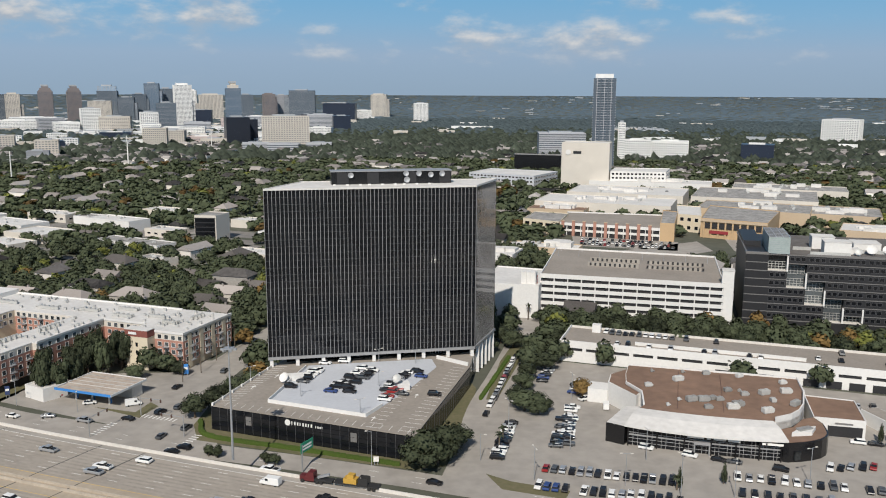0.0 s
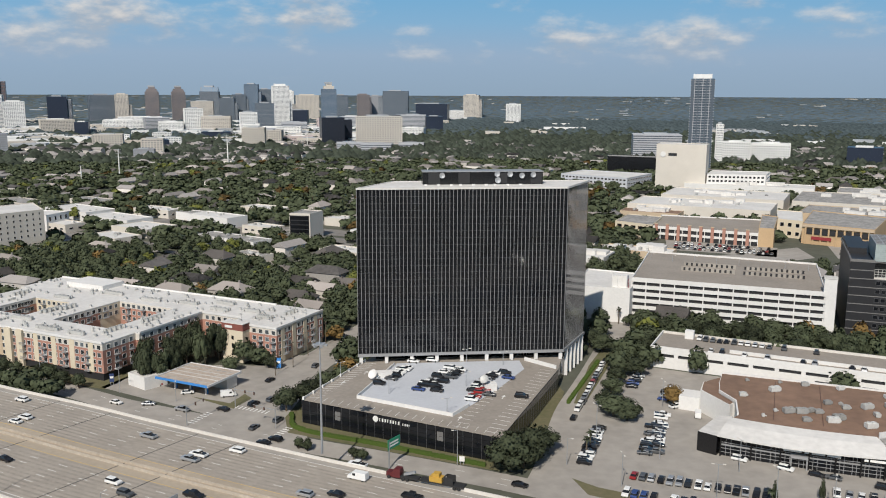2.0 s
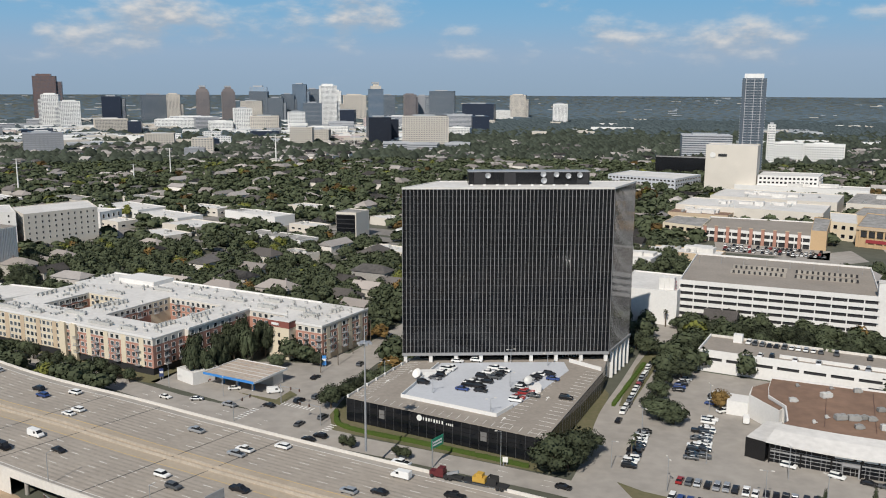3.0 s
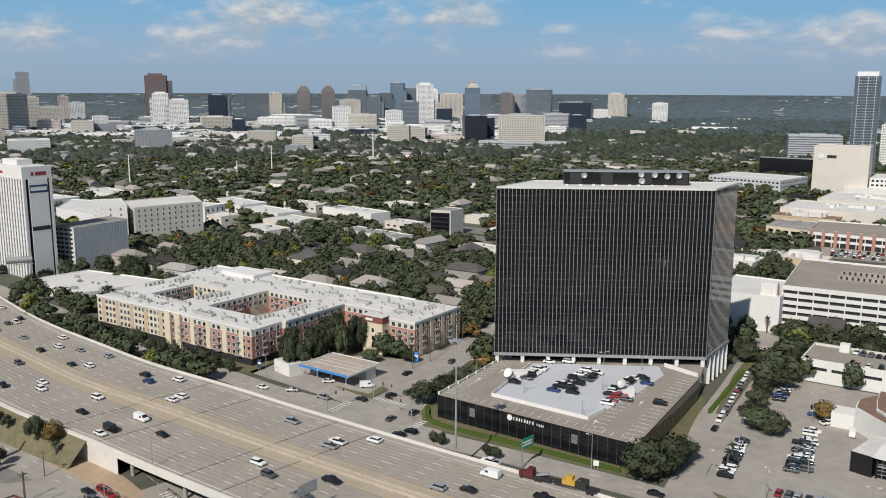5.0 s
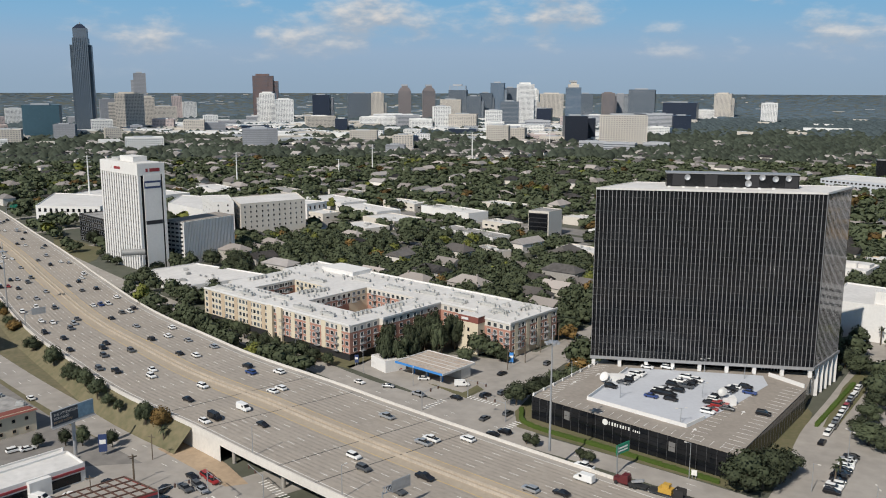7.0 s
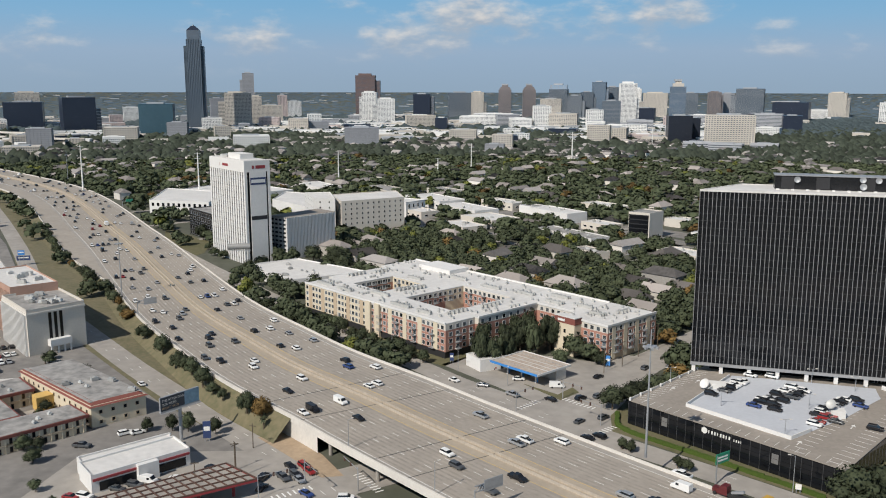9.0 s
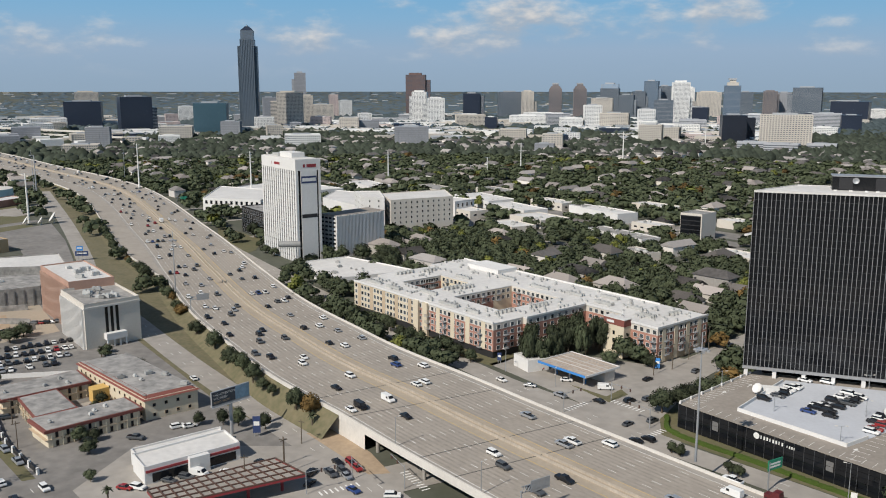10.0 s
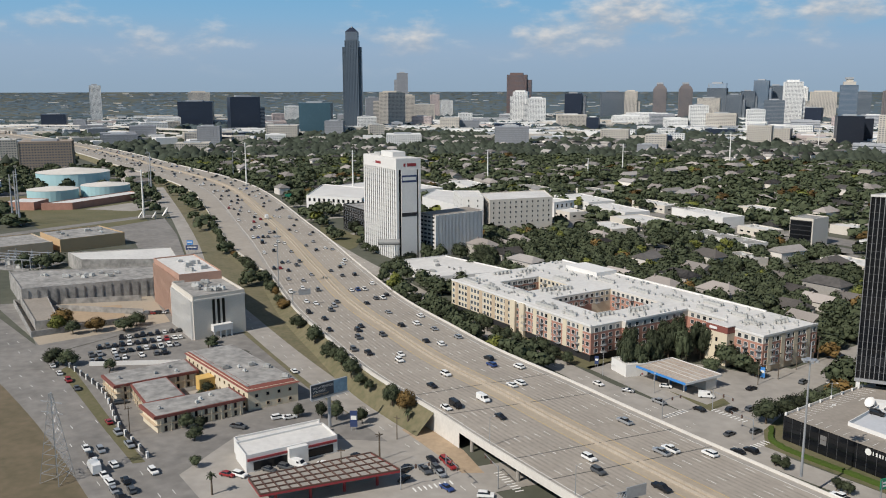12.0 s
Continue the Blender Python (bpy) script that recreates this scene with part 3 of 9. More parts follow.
def build_slim_tower():
    """A residential tower of blue glass with white balcony slabs and a curved front."""
    t = thing("apartment_building", 227.8, 1246, 0, -10, "tall blue glass apartment tower with white balcony slabs", "building", "skyline")
    w, h = 31.0, 128.0
    arc = [(-w / 2 + w * i / 10, -9 - 4 * math.sin(math.pi * i / 10)) for i in range(11)] + [(w / 2, 11), (-w / 2, 11)]
    part("wall", Shape().prism(arc, 0, h), SKYMAT["slimglass"], t)
    slabs = Shape().prism([(x * 1.05, y_ * 1.07) for x, y_ in arc], 0, 0.55).mesh("balcony_slab", SKYMAT["band"])
    for k in range(36):
        part("balcony_slab", slabs, None, t, at=(0, 0, 3 + 3.5 * k))
    for x, wd in ((-w * 0.48, 3.4), (-w * 0.20, 1.6), (w * 0.14, 1.6), (w * 0.37, 3.4)):
        part("bay_wall", Shape().box(x, x + wd, -14.0 if abs(x) < 8 else -11.6, -8, 0, h - 2), SKYMAT["slate"], t)
    for x in (-w * 0.34, 0.0, w * 0.30):
        part("fin", Shape().box(x - 0.35, x + 0.35, -14.2 if abs(x) < 3 else -12.6, -8, 0, h + 1), SKYMAT["band"], t)
    part("crown", Shape().box(-w * 0.42, w * 0.38, -7, 8, h, h + 6), SKYMAT["white"], t)
    claim(rect(227.8, 1246, w, 26, -10), 6)


build_slim_tower()


# ---- building helpers ----
FAR_WINDOWS = {}


def join_far_windows():
    """Windows too small to pick apart: one mesh for each building, frames and glass."""
    for t, rows in FAR_WINDOWS.items():
        vs, fs, ms, o = [], [], [], 0
        for x, y, z, turn, me in rows:
            c, s = math.cos(turn), math.sin(turn)
            for k, m in enumerate(me):
                vs += [(x + c * v.co.x - s * v.co.y, y + s * v.co.x + c * v.co.y, z + v.co.z) for v in m.vertices]
                fs += [tuple(i + o for i in p.vertices) for p in m.polygons]
                ms += [k] * len(m.polygons)
                o += len(m.vertices)
        out = bpy.data.meshes.new("glazing")
        out.from_pydata(vs, [], fs)
        for m in rows[0][4]:
            out.materials.append(m.materials[0])
        out.polygons.foreach_set("material_index", ms)
        out.update()
        part("glazing", out, None, t, kind="stuff")


def edges(pts):
    a = sum(pts[i][0] * pts[(i + 1) % len(pts)][1] - pts[(i + 1) % len(pts)][0] * pts[i][1] for i in range(len(pts)))
    pts = list(pts) if a > 0 else list(pts)[::-1]
    return [(Vector(pts[i]), Vector(pts[(i + 1) % len(pts)])) for i in range(len(pts))]


def parapet(t, pts, z, h=0.9, th=0.35, material="white", name="parapet"):
    sh = Shape()
    for a, b in edges(pts):
        d = (b - a).normalized()
        n = Vector((-d.y, d.x)) * th
        sh.prism([a, b, b + n - d * 0.01, a + n + d * 0.01], z, z + h)
    return part(name, sh, M[material], t)


def window_mesh(w, h, frame="white", glass="glass", bars=0, sill=True):
    """A window: one proud frame and the glass set back in it. Local x along the wall, -y outwards, z up from the sill."""
    e, f = 0.10, Shape()
    s = 0.07 if sill else 0.0
    rings = [[(-s, -0.02), (w + s, -0.02), (w, h), (0, h)], [(e, e), (w - e, e), (w - e, h - e), (e, h - e)]]
    for y in (-0.10, 0.02):
        for ring in rings:
            f.v += [(x, y, z) for x, z in ring]
    for i in range(4):
        j = (i + 1) % 4
        f.f += [(i, j, 4 + j, 4 + i), (8 + j, 8 + i, 12 + i, 12 + j), (j, i, 8 + i, 8 + j), (4 + i, 4 + j, 12 + j, 12 + i)]
    n = bars + 1
    g = Shape()
    for i in range(n):
        x0, x1 = e + (w - 2 * e) * i / n, e + (w - 2 * e) * (i + 1) / n
        g.box(x0 + (0.03 if i else 0), x1 - (0.03 if i < n - 1 else 0), -0.03, 0.01, e, h - e)
        break
    if bars:
        g.v = [(x if x < e + 0.001 else w - e, y, z) for x, y, z in g.v]
    return f.mesh("window", M[frame]), g.mesh("pane", M[glass])


def put_window(t, win, at, turn, name="window"):
    o = part(name, win[0], None, t, at=at, turn=turn)
    part("pane", win[1], None, o)
    return o


def row_on(t, a, b, z, n, width, me, name="window", margin=1.0, label=""):
    """n pieces evenly along the wall from a to b (outside on the right hand)."""
    a, b = Vector(a), Vector(b)
    d = b - a
    turn = math.atan2(d.y, d.x)
    u = d.normalized()
    step = (d.length - 2 * margin) / n
    if name == "window" and a.length > 430:
        FAR_WINDOWS.setdefault(t, []).extend((tuple(a + u * (margin + step * (i + 0.5) - width / 2)) + (z, turn, me) for i in range(n)))
        return
    for i in range(n):
        p = a + u * (margin + step * (i + 0.5) - width / 2)
        if isinstance(me, tuple):
            put_window(t, me, (p.x, p.y, z), turn, name)
        else:
            part(name, me, None, t, at=(p.x, p.y, z), turn=turn, label=label)


def faces_camera(a, b):
    """Only walls that look towards the camera's side carry openings."""
    n = Vector((b.y - a.y, a.x - b.x))
    return n.dot(-(a + b) / 2) > 0


def building(name, label, category, pts, h, wall="white", roof="greyroof", storeys=0, ww=1.6, wh=1.5, gap=3.6, frame="white", first=0, para=0.9, roofz=0.3, wallname="wall", bars=1, grow=2.0):
    t = thing(name, 0, 0, 0, 0, label, category)
    part(wallname, Shape().prism(pts, 0, h), M[wall], t)
    part("roof", Shape().prism([tuple(p) for p in inset(pts, 0.4)], h, h + roofz), M[roof], t)
    parapet(t, pts, h, para, 0.35, wall)
    if storeys:
        me = window_mesh(ww, wh, frame, bars=bars)
        sh = h / storeys
        for a, b in edges(pts):
            if faces_camera(a, b) and (b - a).length > gap:
                n = int(((b - a).length - 1.5) / gap)
                for k in range(first, storeys):
                    if n:
                        row_on(t, a, b, k * sh + (sh - wh) * 0.55, n, ww, me)
    claim(pts, grow)
    return t


def inset(pts, e):
    p = [Vector(q) for q in pts]
    c = sum(p, Vector((0, 0))) / len(p)
    return [q + (c - q).normalized() * e for q in p]


def hvac_mesh(w, d, h, fans):
    sh = Shape().box(-w / 2, w / 2, -d / 2, d / 2, 0.25, h).box(-w / 2 + 0.2, w / 2 - 0.2, -d / 2 + 0.2, d / 2 - 0.2, 0, 0.25)
    for i in range(fans):
        sh.cyl(-w / 2 + w * (i + 0.5) / fans, 0, h, h + 0.25, min(d, w / fans) * 0.38, n=8)
    sh.box(w / 2, w / 2 + 0.5, -d / 4, d / 4, 0.3, h * 0.6)
    return sh.mesh("air_conditioner", M["hvac"])


HVAC = [hvac_mesh(2.4, 1.6, 1.3, 1), hvac_mesh(3.6, 2.0, 1.7, 2), hvac_mesh(1.0, 1.0, 0.9, 1)]


def hvac(x, y, z, kind=0, turn=0.0, n=1, dx=1.3):
    for i in range(n):
        c, s = math.cos(radians(turn)), math.sin(radians(turn))
        o = part("air_conditioner", HVAC[kind], None, at=(x + c * dx * i, y + s * dx * i, z), turn=radians(turn))
        tagged(o, "small grey metal air conditioner on a flat roof", "air conditioner", "rooftop units")


def scatter_hvac(pts, z, n, kinds=(0, 1, 2), seed=1):
    r = random.Random(seed)
    p = np.array(pts)
    lo, hi = p.min(0), p.max(0)
    eds = edges(pts)
    k = 0
    while k < n:
        x, y = r.uniform(lo[0], hi[0]), r.uniform(lo[1], hi[1])
        if all((b - a).normalized().cross(Vector((x, y)) - a) > 2.5 for a, b in eds):
            hvac(x, y, z, r.choice(kinds), r.uniform(0, 90))
            k += 1


# ---- black office tower ----
T0, T1 = (-64.3, 310.6), (12.8, 326.2)


def build_tower():
    d = (Vector(T1) - Vector(T0)).normalized()
    w, dep, lean = (Vector(T1) - Vector(T0)).length, 24.0, 0.60
    turn = math.degrees(math.atan2(d.y, d.x))
    t = thing("office_building", T0[0], T0[1], 8.4, turn, "black glass office tower with pale mullions on white columns", "office building")
    z0, z1, nm, nr = 3.6, 66.6, 55, 24

    def skew(sh):
        sh.v = [(x + lean * y, y, z) for x, y, z in sh.v]
        return sh

    part("wall", skew(Shape().box(0.45, w - 0.45, 0.45, dep, z0, z1 - 0.6)), M["spandrel"], t, "black wall behind the glass")
    part("soffit_band", skew(Shape().box(-0.15, w + 0.15, -0.15, dep + 0.15, z0 - 0.9, z0 + 0.15)), M["mullion"], t, "grey metal band under the glass")
    part("roof", skew(Shape().box(0, w, 0, dep, z1 - 0.6, z1 - 0.15)), M["whiteroof"], t, "white membrane roof")
    sh = Shape()
    for q in ((-0.1, w + 0.1, -0.1, 0.5), (-0.1, w + 0.1, dep - 0.4, dep + 0.1), (-0.1, 0.5, 0.5, dep - 0.4), (w - 0.5, w + 0.1, 0.5, dep - 0.4)):
        sh.box(*q, z1 - 0.6, z1 + 0.1)
    part("parapet", skew(sh), M["whiteroof"], t)
    ph, pw = (z1 - 0.6 - z0 - 0.15) / nr, w / nm
    pane = Shape().box(0.04, pw - 0.04, 0, 0.06, 0.035, ph - 0.035).mesh("pane", M["glass"])
    rest = Shape()
    r = random.Random(4)
    for k in range(nr):
        for i in range(nm):
            z = z0 + 0.15 + ph * k
            if k < 5:
                o = part("pane", pane, None, t, at=(pw * i, 0.3 + r.uniform(-0.006, 0.006), z))
                o.rotation_euler = (r.uniform(-0.004, 0.004), 0, r.uniform(-0.006, 0.006))
            else:
                y = 0.3
                e = [r.uniform(-0.012, 0.012) for _ in range(4)]
                rest.poly([(pw * i + 0.04, y + e[0], z + 0.035), (pw * (i + 1) - 0.04, y + e[1], z + 0.035), (pw * (i + 1) - 0.04, y + e[2] * 0.5, z + ph - 0.035), (pw * i + 0.04, y + e[3] * 0.5, z + ph - 0.035)])
    part("panes", rest, M["glass"], t, kind="stuff")
    side = Shape()
    for k in range(nr):
        for i in range(20):
            y0, y1, z = dep * i / 20, dep * (i + 1) / 20, z0 + 0.15 + ph * k
            e = r.uniform(-0.01, 0.01)
            side.poly([(w - 0.3 + e, y0 + 0.03, z + 0.035), (w - 0.3 - e, y1 - 0.03, z + 0.035), (w - 0.3, y1 - 0.03, z + ph - 0.035), (w - 0.3, y0 + 0.03, z + ph - 0.035)])
            side.poly([(0.3, y1 - 0.03, z + 0.035), (0.3, y0 + 0.03, z + 0.035), (0.3, y0 + 0.03, z + ph - 0.035), (0.3, y1 - 0.03, z + ph - 0.035)])
    part("panes", skew(side), M["sideglass"], t, kind="stuff")
    me = Shape().box(-0.10, 0.10, 0.0, 0.42, z0, z1 - 0.5).mesh("mullion", M["facemullion"])
    for i in range(nm + 1):
        part("mullion", me, None, t, at=(pw * i, 0.05, 0))
    ms = Shape().box(-0.03, 0.03, 0.0, 0.2, z0, z1 - 0.5).mesh("mullion", M["mullion"])
    for i in range(1, 20):
        part("mullion", ms, None, t, at=(w - 0.22 + lean * dep * i / 20, dep * i / 20, 0), turn=math.pi / 2)
    tr = Shape().box(0, w, 0.24, 0.4, -0.028, 0.028).mesh("transom", M["mullion2"])
    for k in range(1, nr):
        part("transom", tr, None, t, at=(0, 0, z0 + 0.15 + ph * k))
    for i in range(9):
        b = -0.05 if i < 8 else -6.0
        part("column", Shape().box(-0.65, 0.65, -0.65, 0.65, b, z0 - 0.9), M["white"], t, at=(1.0 + (w - 2.0) * i / 8, 0.9, 0))
    for i in range(1, 6):
        part("column", Shape().box(-0.65, 0.65, -0.65, 0.65, -8.3, z0 - 0.9), M["white"], t, at=(w - 0.9 + lean * (0.9 + (dep - 1.8) * i / 5), 0.9 + (dep - 1.8) * i / 5, 0))
    part("lobby", skew(Shape().box(3, w - 7, 6, dep - 3, -0.05, z0 - 0.9)), M["glass"], t, "recessed dark lobby glass")
    part("core", skew(Shape().box(w - 7, w - 4, 6, dep - 3, -8.3, z0 - 0.9)), M["spandrel"], t)
    dr = Shape()
    for i in range(6):
        dr.box(62 + i * 1.1, 62.12 + i * 1.1, 5.8, 5.95, 0, 2.6)
    dr.box(62, 67.6, 5.8, 5.95, 2.5, 2.65)
    part("door_frame", dr, M["white"], t)
    # roof plant with dishes
    part("penthouse", Shape().box(25.2, 71.5, 12, 19.5, z1 - 0.15, z1 + 4.6), M["spandrel"], t, "dark roof plant screen")
    part("penthouse_coping", Shape().box(25.0, 71.7, 11.8, 19.7, z1 + 4.6, z1 + 4.9), M["mullion"], t)
    for x in (29.5, 41, 55.5, 68.9):
        part("screen_panel", Shape().box(x - 2.2, x + 2.2, 11.85, 12.05, z1 + 0.2, z1 + 4.3), M["dark"], t)
    for x, z, q in ((32.5, 3.4, 1.1), (53.6, 3.9, 1.1), (53.9, 1.5, 1.2), (58.6, 3.8, 1.1), (63.2, 3.3, 1.1), (67.6, 3.6, 1.1)):
        ds = Shape()
        for j in range(10):
            a0, a1 = 2 * math.pi * j / 10, 2 * math.pi * (j + 1) / 10
            ds.poly([(0, -0.35, 0), (q * math.cos(a0), -0.7, q * math.sin(a0)), (q * math.cos(a1), -0.7, q * math.sin(a1))])
            ds.poly([(0, -0.25, 0), (q * math.cos(a1), -0.62, q * math.sin(a1)), (q * math.cos(a0), -0.62, q * math.sin(a0))])
        ds.box(-0.1, 0.1, -0.3, 0.0, -0.1, 0.1)
        part("antenna_dish", ds, M["metal"], t, at=(x, 11.75, z1 + z))
    for i in range(9):
        part("roof_light", Shape().box(-0.5, 0.5, -0.3, 0.3, 0, 0.5), M["white"], t, at=(26 + i * 4.4 + (i % 3) * 0.5, 8.5, z1 - 0.15))
    return t


M["sideglass"] = mat("mirror_glass", (0.10, 0.10, 0.105), 0.05, 0.85, var=0.2, big=0.05, fine=0.3)
M["facemullion"] = mat("weathered_mullion", (0.235, 0.235, 0.24), 0.5, 0.2, var=0.12)
M["mullion2"] = mat("dark_transom", (0.11, 0.11, 0.115), 0.45, 0.3, var=0.1)
build_tower()
claim([(-66, 309), (14, 325), (24, 354), (-57, 338)])

# ---- podium ----
POD = [(-75.5, 271.0), (-8.0, 246.0), (10.5, 313.0), (12.0, 325), (19, 350), (-55, 336), (-63.0, 314.0)]


def build_podium():
    t = thing("parking_podium", 0, 0, 0, 0, "black glass two-storey parking podium with brown deck", "parking garage")
    part("wall", Shape().prism(inset(POD, 0.25), 0, 8.0), M["spandrel"], t)
    part("deck", Shape().prism(POD, 8.0, 8.3), M["deck"], t, "brown worn parking deck")
    a, b, c = Vector(POD[0]), Vector(POD[1]), Vector(POD[2])
    for p, q in ((a, b), (b, c)):
        L = (q - p).length
        n = int(L / 3.0)
        pw = L / n
        pane = Shape().box(0.05, pw - 0.05, -0.04, 0.05, 0, 1.45).mesh("panel", M["glass"])
        mul = Shape().box(-0.04, 0.04, -0.09, 0.1, 0.2, 7.95).mesh("mullion", M["mullion2"])
        vent = Shape().box(0.5, pw - 0.5, -0.06, 0.05, 0, 1.4).mesh("vent", M["vent"])
        d = (q - p).normalized()
        turn = math.atan2(d.y, d.x)
        for i in range(n):
            o = p + d * pw * i
            for k in range(5):
                grille = i in (4, 16) and k in (2, 3) and p == a
                part("vent" if grille else "panel", vent if grille else pane, None, t, at=(o.x, o.y, 0.3 + 1.52 * k), turn=turn)
            part("mullion", mul, None, t, at=(o.x, o.y, 0), turn=turn)
    # kerb wall at the edge, piers along the left edge
    for k in range(8):
        p = Vector(POD[0]).lerp(Vector(POD[6]), k / 7)
        part("pier", Shape().box(-0.3, 0.3, -0.5, 0.5, 8.3, 9.2), M["white"], t, at=(p.x + 0.5, p.y, 0))
    sh = Shape()
    p, q = Vector(POD[0]), Vector(POD[6])
    sh.bar((p.x + 0.4, p.y, 8.7), (q.x + 0.4, q.y, 8.7), 0.25, 0.7)
    part("edge_wall", sh, M["barrier"], t)
    mem = [(-57.4, 273.9), (-24, 261.1), (-11, 288), (-2, 312), (-4, 322), (-20, 319), (-50, 313)]
    part("membrane", Shape().prism(mem, 8.3, 8.37), M["membrane"], t, "pale grey membrane over the deck")
    wl_ = Shape()
    for i in (0, 1, 6):
        p, q = Vector(mem[i]), Vector(mem[(i + 1) % 7])
        if i == 1:
            q = p.lerp(q, 0.35)
        if i == 6:
            p, q = Vector(mem[0]), Vector(mem[0]).lerp(Vector(mem[6]), 0.93)
        wl_.bar((p.x, p.y, 8.9), (q.x, q.y, 8.9), 0.3, 1.2)
    part("low_wall", wl_, M["white"], t, "white low wall round the membrane")
    part("stair_head", Shape().box(-2.2, 2.2, -1.6, 1.6, 8.3, 10.8), M["white"], t, at=(-13.5, 287.5, 0), turn=0.3)
    part("stair_head", Shape().box(-3.0, 3.0, -1.5, 1.5, 8.3, 10.4), M["white"], t, at=(-52.3, 297, 0), turn=0.3)
    wl2 = Shape().bar((-2, 322.5, 9), (9.8, 313.5, 9), 0.4, 1.4)
    part("low_wall", wl2, M["white"], t)
    # bay lines
    ln = Shape()
    for i in range(22):
        p = Vector(POD[0]).lerp(Vector(POD[1]), 0.06 + 0.9 * i / 21) + Vector((0.35, 0.94)) * 1.0
        ln.bar((p.x, p.y, 8.31), (p.x + 1.0, p.y + 3.6, 8.31), 0.12, 0.03)
    for i in range(18):
        p = Vector(POD[0]).lerp(Vector(POD[6]), 0.05 + 0.9 * i / 17) + Vector((1.2, 0))
        ln.bar((p.x, p.y, 8.31), (p.x + 4.6, p.y + 0.2, 8.31), 0.12, 0.03)
    for i in range(20):
        p = Vector(POD[1]).lerp(Vector(POD[2]), 0.04 + 0.92 * i / 19) + Vector((-1.0, 0.2))
        ln.bar((p.x, p.y, 8.31), (p.x - 4.8, p.y + 1.6, 8.31), 0.12, 0.03)
        ln.bar((p.x - 11, p.y + 3.4, 8.31), (p.x - 15, p.y + 4.6, 8.31), 0.12, 0.03)
    part("bay_marking", ln, M["paint"], t, kind="stuff")
    for x, y in ((-66, 287), (-60, 299), (-22, 258), (-9, 279)):
        ar = Shape().bar((x, y, 8.31), (x + 0.5, y + 2.6, 8.31), 0.25, 0.03).poly([(x - 0.3, y + 2.4, 8.33), (x + 1.2, y + 2.1, 8.33), (x + 0.8, y + 3.8, 8.33)])
        part("arrow_marking", ar, M["paint"], t)
    # white sign on the front wall: a disc and two rows of plain bars
    d = (b - a).normalized()
    o = a + d * 30.0
    sg = part("logo_disc", Shape().cyl(0, 0, 0, 0.12, 1.0, n=14), M["paint"], t, at=(o.x - 1.4 * d.x + d.y * 0.15, o.y - 1.4 * d.y - d.x * 0.15, 6.55))
    sg.rotation_euler = (math.pi / 2, 0, math.atan2(d.y, d.x))
    for x0, count, step, high in ((0.0, 8, 0.98, 1.05), (8.5, 4, 0.74, 0.72)):
        for q in range(count):
            p = o + d * (x0 + step * q)
            bar = part("sign_bar", Shape().box(0, step * (0.5 if q % 3 else 0.3), -0.06, 0.06, 0, high), M["paint"], t, at=(p.x + d.y * 0.2, p.y - d.x * 0.2, 6.0))
            bar.rotation_euler = (0, 0, math.atan2(d.y, d.x))
    claim(POD)
    return t


build_podium()


def roof_dish(x, y, z, r, label):
    t = thing("satellite_dish", x, y, z, -30, label, "satellite dish")
    part("mast", Shape().cyl(0, 0, 0, r * 0.9, 0.2, n=8).box(-0.8, 0.8, -0.8, 0.8, 0, 0.2), M["metal"], t)
    sh = Shape()
    n = 16
    for s, flip in ((0.0, False), (0.12, True)):
        rings = [(r * k / 4, 0.35 * r * (k / 4) ** 2) for k in range(5)]
        for k in range(4):
            for j in range(n):
                a0, a1 = 2 * math.pi * j / n, 2 * math.pi * (j + 1) / n
                q = [(rr * math.cos(a), rr * math.sin(a), zz + s) for rr, zz, a in ((*rings[k], a0), (*rings[k + 1], a0), (*rings[k + 1], a1), (*rings[k], a1))]
                sh.poly(q[::-1] if flip else q)
    bowl = part("bowl", sh, M["white"] if r > 1.7 else M["hvac"], t, at=(0, 0, r * 0.95))
    bowl.rotation_euler = (radians(55), 0, 0)
    return t


roof_dish(-55.5, 294, 8.3, 1.8, "large white satellite dish on the parking deck")
roof_dish(-15.2, 286.4, 10.8, 1.6, "grey mesh satellite dish on a white stair head")

# ---- brick apartment building with two courtyards ----
AO, AU, AV = Vector((-259.0, 338.0)), Vector((0.943, -0.333)), Vector((0.333, 0.943))


def uv(u, v):
    return tuple(AO + AU * u + AV * v)


